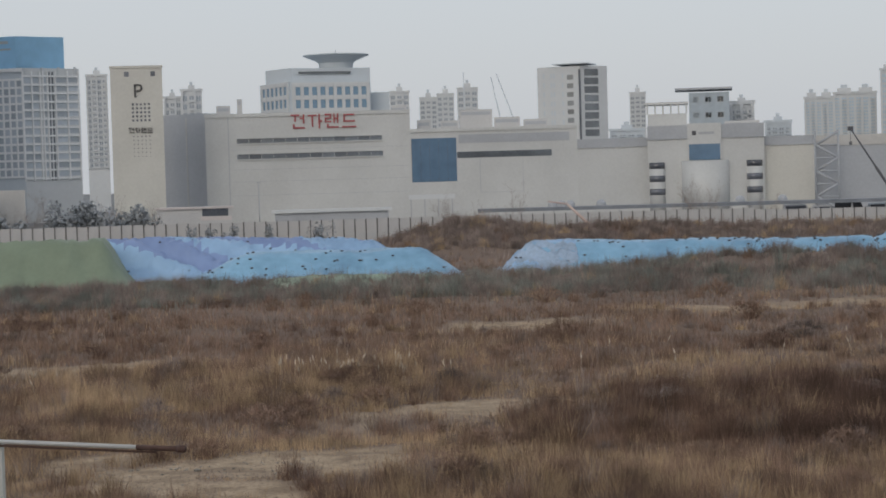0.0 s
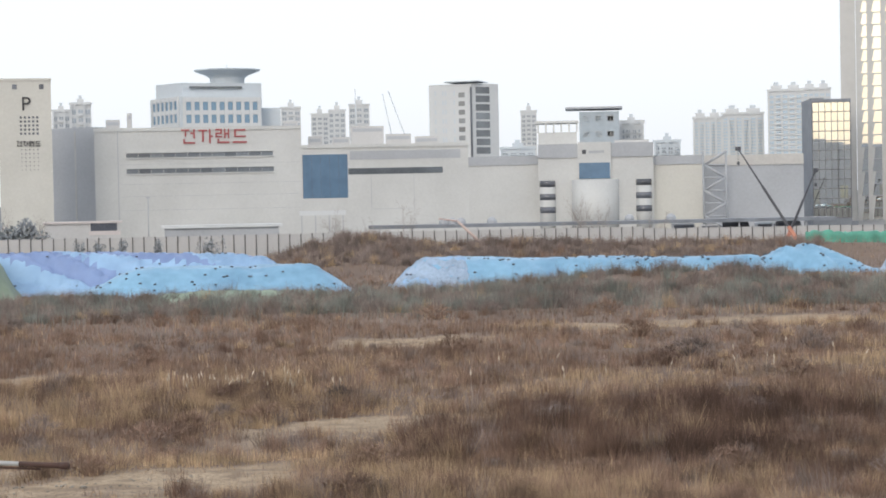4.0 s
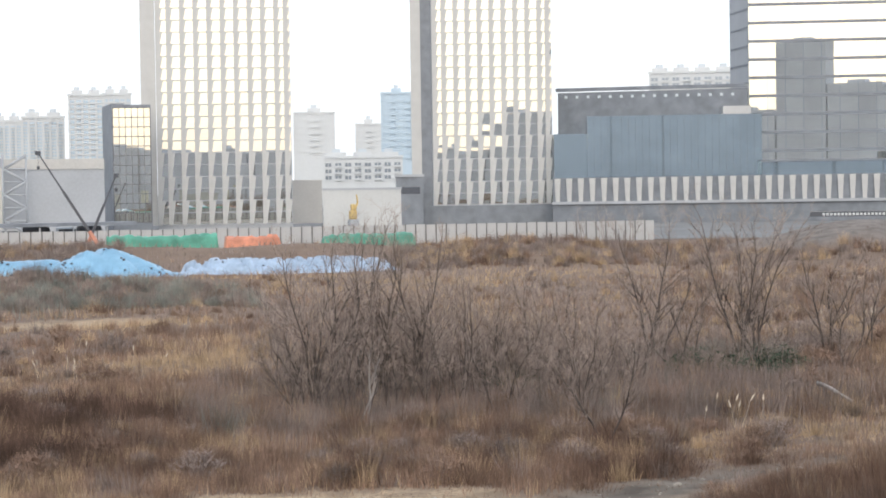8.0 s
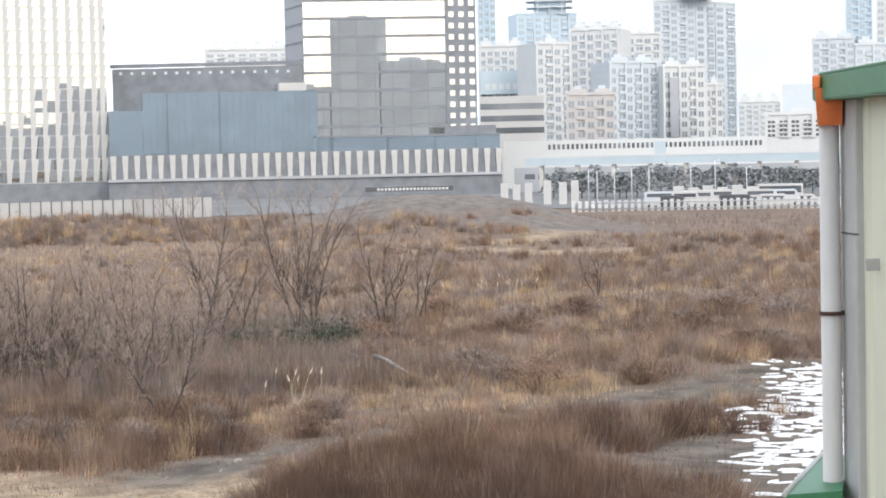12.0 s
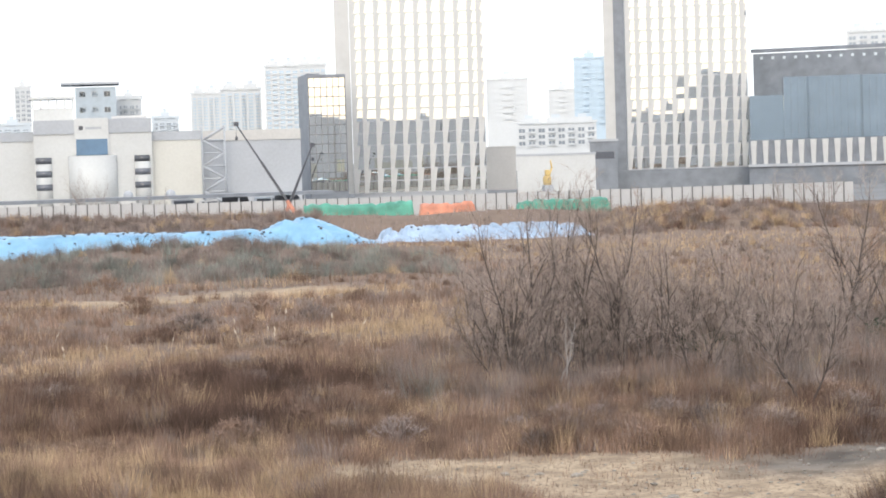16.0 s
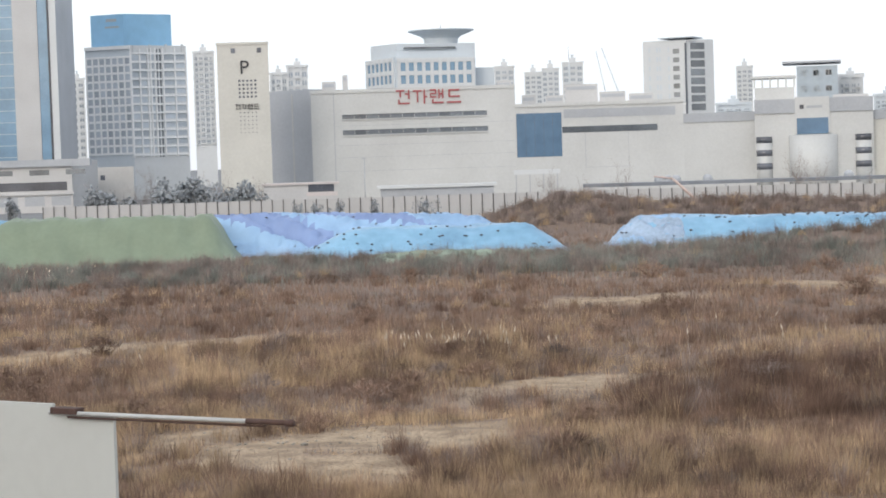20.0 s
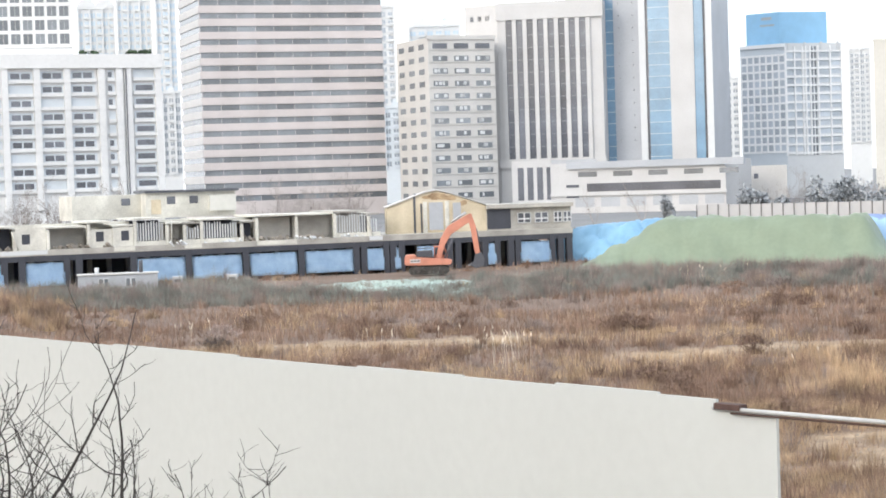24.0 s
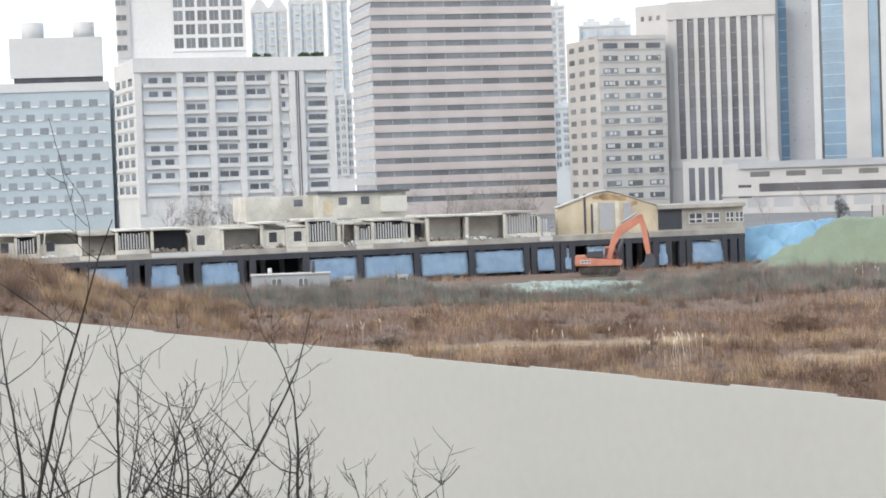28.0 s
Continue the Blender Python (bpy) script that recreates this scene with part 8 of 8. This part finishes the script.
def near_trees():
    # bearing, range, height of the fork, top, limbs, seed, limb radius
    for az, d, z0, top, st, seed, r0 in ((-41.0, 13.2, 7.0, 9.2, 4, 1, 0.012), (-39.5, 13.0, 7.1, 9.1, 3, 2, 0.014), (-38.6, 13.1, 7.1, 9.95, 3, 3, 0.014), (-37.1, 12.8, 7.2, 9.1, 3, 4, 0.012), (-36.1, 13.0, 7.2, 9.45, 3, 5, 0.013),
                                         (-34.3, 12.8, 7.5, 8.85, 3, 6, 0.010), (-31.35, 13.0, 7.7, 9.0, 3, 7, 0.010), (-29.6, 12.7, 7.5, 8.45, 3, 8, 0.008), (-32.7, 12.6, 7.4, 8.2, 2, 9, 0.006), (-27.3, 12.5, 7.3, 8.05, 3, 10, 0.006)):
        p = polar(az, d)
        th = thing("garden_tree", "dark leafless tree with crooked thin branches by the wall", "tree", p.x, p.y, 0.0)
        rng = random.Random(340 + seed)
        rod("trunk", (0, 0, 0), (0, 0, z0), 0.045, "bark_dark", th, 10, r0 * 1.25)
        r0, st = r0 * 1.45, st + (3 if az < -35 else 1)
        for s in range(st):
            bm = bmesh.new()
            a = 6.283 * s / st + rng.uniform(-0.6, 0.6)
            hgt = (top - z0) * (1.0 if s == 0 else rng.uniform(0.45, 0.85))
            out = 0.15 if s == 0 else rng.uniform(0.5, 0.9)
            pts, dl = bend(Vector((0, 0, z0 - 0.02)), Vector((out * math.cos(a), out * math.sin(a), 0.7)).normalized(), hgt * 1.08, 12, rng, 0.12, 0.11 if s else 0.03)
            rad = [max(0.003, r0 * (0.95 if s == 0 else 0.75) * (1 - 0.85 * i / 12)) for i in range(13)]
            tube(bm, pts, rad, 7, cap=False)
            for k in range(rng.randint(7, 11)):
                i = rng.randint(1, 11)
                q = Vector((rng.gauss(0, 1), rng.gauss(0, 1), rng.gauss(0.1, 0.35))).normalized()
                bp, bd = bend(pts[i], (dl * 0.35 + q).normalized(), hgt * rng.uniform(0.16, 0.5), 7, rng, 0.20, 0.15)
                rb = max(0.003, rad[i] * 0.62)
                tube(bm, bp, [max(0.0018, rb * (1 - 0.75 * j / 7)) for j in range(8)], 5, cap=False)
                for w in range(rng.randint(2, 5)):
                    j = rng.randint(1, 6)
                    q = Vector((rng.gauss(0, 1), rng.gauss(0, 1), rng.gauss(0.3, 0.5))).normalized()
                    tp, td = bend(bp[j], (bd * 0.5 + q).normalized(), rng.uniform(0.06, 0.22), 4, rng, 0.15, 0.05)
                    tube(bm, tp, [0.0022, 0.002, 0.0017, 0.0014, 0.001], 4, cap=False)
            part("limb", bm, M["bark_dark"], th)


near_wall()
shed()
shrubs()
evergreen_shrubs()
near_trees()


# ---- dry bushes, haze-pale evergreens and hazy trees over the open ground ----
def bush_mesh(seed, stalks, mat, r=0.5, h=1.0, thick=0.016):
    """A rounded mound of fine twigs that spread from one foot."""
    rng = np.random.RandomState(seed)
    bm = bmesh.new()
    for k in range(stalks):
        a, out = rng.uniform(0, 6.283), rng.uniform(0.05, 1.0) ** 0.7
        top = Vector((math.cos(a) * r * out, math.sin(a) * r * out, h * (1.05 - 0.6 * out * out) * rng.uniform(0.7, 1.05)))
        base = Vector((math.cos(a), math.sin(a), 0)) * r * 0.25 * out
        base.z = -0.05
        mid = base.lerp(top, 0.55) + Vector((rng.normal(0, 0.04), rng.normal(0, 0.04), 0.08 * h))
        for p, q, w in ((base, mid, thick), (mid, top, thick * 0.7)):
            s = (q - p).cross(Vector((rng.normal(), rng.normal(), rng.normal()))).normalized() * w
            bm.faces.new([bm.verts.new(v) for v in (p - s, p + s, q)])
        for j in range(3):
            t = mid.lerp(top, rng.uniform(0, 0.7))
            e = t + Vector((rng.normal(0, 0.13), rng.normal(0, 0.13), rng.uniform(0.08, 0.26) * h))
            s = (e - t).cross(Vector((rng.normal(), rng.normal(), rng.normal()))).normalized() * thick * 0.5
            bm.faces.new([bm.verts.new(v) for v in (t - s, t + s, e)])
    return mesh_of(bm, mat)


def dry_bushes():
    looks = [("rust-brown dry bush with fine twigs on the wasteland", GRASS["rust"]), ("grey-brown leafless bush with fine twigs on the wasteland", GRASS["brush"]),
             ("dark brown withered bush with dense twigs on the wasteland", M["bark"])]
    meshes = [[bush_mesh(10 * k + j, 95, looks[k][1], thick=0.012) for j in range(3)] for k in range(3)]
    rng = np.random.RandomState(77)
    spots = []
    # bearings, ranges, number, size, shares of the three looks
    for a0, a1, r0, r1, cnt, size, mixt in ((-16, 14, 60, 100, 70, 1.0, (0.6, 0.36, 0.04)), (-44, -16, 90, 140, 45, 1.2, (0.6, 0.37, 0.03)), (14, 33, 66, 86, 60, 1.0, (0.6, 0.38, 0.02)),
                                            (29, 45, 52, 62, 60, 0.9, (0.75, 0.22, 0.03)), (33, 48, 82, 140, 50, 1.4, (0.6, 0.4, 0.0)), (-14, 16, 100, 165, 40, 1.3, (0.6, 0.4, 0.0))):
        for k in range(cnt):
            spots.append((rng.uniform(a0, a1), rng.uniform(r0, r1), size * rng.uniform(0.7, 1.35), rng.choice(3, p=mixt)))
    for az, d, s, k in spots:
        p = polar(az, d)
        one = np.array([p.x]), np.array([p.y])
        if strip_weight(*one, SAND, 1.0)[0] > 0.3 or strip_weight(*one, MUD, 1.0)[0] > 0.3:
            continue
        th = thing("dry_bush", looks[k][0], "bush", p.x, p.y, float(ground_z(p.x, p.y)), rng.uniform(0, 360), "dry bushes")
        wide = s * rng.uniform(1.5, 2.6)
        put("twig_crown", meshes[k][rng.randint(3)], th, Matrix.Diagonal((wide, wide, s * 0.85, 1)))


def leafy(name, label, az, d, w, h, mat, seed, z0=None, n=700, leaf=0.16, group=""):
    """An uneven crown of many small leaves on a few stems."""
    rr = random.Random(seed)
    p = polar(az, d)
    th = thing(name, label, "shrub" if h < 4 else "tree", p.x, p.y, float(ground_z(p.x, p.y)) if z0 is None else z0, group=group)
    bm = bmesh.new()
    lobes = [(rr.gauss(0, w * 0.35), rr.gauss(0, w * 0.35), h * rr.uniform(0.3, 0.8), rr.uniform(0.25, 0.5) * w) for q in range(9)]
    for q in range(n):
        lx, ly, lz, lr = lobes[q % 9]
        v = Vector((rr.gauss(0, 1), rr.gauss(0, 1), rr.gauss(0, 1))).normalized() * lr * rr.uniform(0.6, 1.05)
        c = Vector((lx + v.x, ly + v.y, max(0.05, lz + v.z * h / w * 0.8)))
        s = leaf * rr.uniform(0.6, 1.3)
        mm = Matrix.Translation(c) @ Euler((rr.uniform(-1.2, 1.2), rr.uniform(-1.2, 1.2), rr.uniform(0, 6.28))).to_matrix().to_4x4()
        bm.faces.new([bm.verts.new(mm @ Vector(u)) for u in ((-s, 0, 0), (0, -s * 0.5, 0), (s, 0, 0), (0, s * 0.5, 0))])
    part("foliage", bm, mat, th)
    for q in range(3):
        rod("stem", (0, 0, 0), (rr.gauss(0, w * 0.2), rr.gauss(0, w * 0.2), h * 0.6), 0.02 * h, "bark", th, 5, 0.008 * h)


dry_bushes()
# evergreens and grey trees between fence and town, haze put into their colour
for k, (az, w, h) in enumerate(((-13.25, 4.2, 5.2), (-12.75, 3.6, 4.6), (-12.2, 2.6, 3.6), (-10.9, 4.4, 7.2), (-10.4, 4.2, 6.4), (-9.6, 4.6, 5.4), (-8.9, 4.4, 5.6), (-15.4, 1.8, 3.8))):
    leafy("evergreen_tree", "blue-grey evergreen behind the fence, paled for haze", az, 350, w, h + 1.2, M["hazed_evergreen"], 40 + k, 0.0, 1100, 0.42, "evergreens behind the fence")
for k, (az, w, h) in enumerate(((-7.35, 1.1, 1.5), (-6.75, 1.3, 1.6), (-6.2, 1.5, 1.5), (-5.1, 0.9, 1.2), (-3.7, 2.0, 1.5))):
    leafy("evergreen_shrub", "low evergreen shrub before the fence, paled for haze", az, 300, w, h + 2.6, M["hazed_evergreen"], 60 + k, 0.0, 500, 0.2, "shrubs before the fence")
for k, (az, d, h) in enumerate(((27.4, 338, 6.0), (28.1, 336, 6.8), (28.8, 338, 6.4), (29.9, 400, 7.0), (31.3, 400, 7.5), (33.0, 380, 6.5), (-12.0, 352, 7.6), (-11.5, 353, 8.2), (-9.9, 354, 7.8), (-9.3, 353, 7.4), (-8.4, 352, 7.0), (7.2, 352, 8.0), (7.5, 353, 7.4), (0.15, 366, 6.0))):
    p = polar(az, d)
    tree("hazy_tree", "hazy grey leafless tree with a rounded crown", p.x, p.y, h * 1.15, 4, 820 + k, "bark_pale_hazy", 0.08, 0.9, 0.35, "hazy trees by the fence", z0=0.0, boughs=11, subs=5, twigs=4)


def fallen_log():
    a, b = polar(34.1, 89), polar(35.05, 86.5)
    th = thing("fallen_log", "pale dead trunk lying in the dry grass", "log", a.x, a.y, 0)
    d = b - a
    bm = bmesh.new()
    tube(bm, [Vector((d.x * t, d.y * t, 1.0 - 0.45 * t + 0.05 * math.sin(5 * t))) for t in (0, 0.2, 0.4, 0.6, 0.8, 1.0)], [0.10, 0.095, 0.09, 0.08, 0.07, 0.05], 8)
    part("trunk", bm, M["bark_pale_hazy"], th, "", True)
    for t, s in ((0.15, 1), (0.7, -1)):
        rod("branch_stub", (d.x * t, d.y * t, 0.95 - 0.4 * t), (d.x * t + 0.2 * s, d.y * t, 0.0), 0.04, "bark_pale_hazy", th, 5, 0.03)


def far_arm():
    p = polar(4.35, 300)
    th = thing("digger", "pale orange digger raised behind the brown mound", "excavator", p.x, p.y, 0)
    k = polar(3.6, 300) - p
    e = polar(3.05, 300) - p
    z1, z2 = rise(-0.80, 300), rise(-0.72, 300)
    box("base", -1.2, 1.2, -1, 1, 0, 2.2, "exc_orange", th, None, "", 0.2)
    rod("boom", (0, 0, 2.0), (k.x, k.y, z1), 0.28, "pink_boom", th, 6, 0.2)
    rod("stick", (k.x, k.y, z1), (e.x, e.y, z2), 0.16, "pink_boom", th, 6, 0.12)


fallen_log()
far_arm()


def rubble():
    """Loose stones and clods on the trodden ground, uncountable."""
    rng = random.Random(31)
    bm = bmesh.new()
    for k in range(480):
        a0, d0, a1, d1, w = rng.choice(SAND[:3] + SAND[6:9] + MUD[1:5])
        t = rng.random()
        p = polar(a0, d0).lerp(polar(a1, d1), t)
        x, y = p.x + rng.gauss(0, w * 0.6), p.y + rng.gauss(0, w * 0.6)
        s = rng.uniform(0.025, 0.07) if rng.random() < 0.96 else rng.uniform(0.10, 0.17)
        z = float(ground_z(x, y))
        vs = bmesh.ops.create_icosphere(bm, subdivisions=1, radius=s)["verts"]
        for v in vs:
            v.co = Vector((v.co.x * rng.uniform(0.8, 1.6) + x, v.co.y * rng.uniform(0.8, 1.4) + y, v.co.z * 0.6 + z + s * 0.25))
    tagged(new("rubble", mesh_of(bm, M["rock"])), "loose grey stones and clods on trodden ground", "rubble", kind="stuff")


rubble()
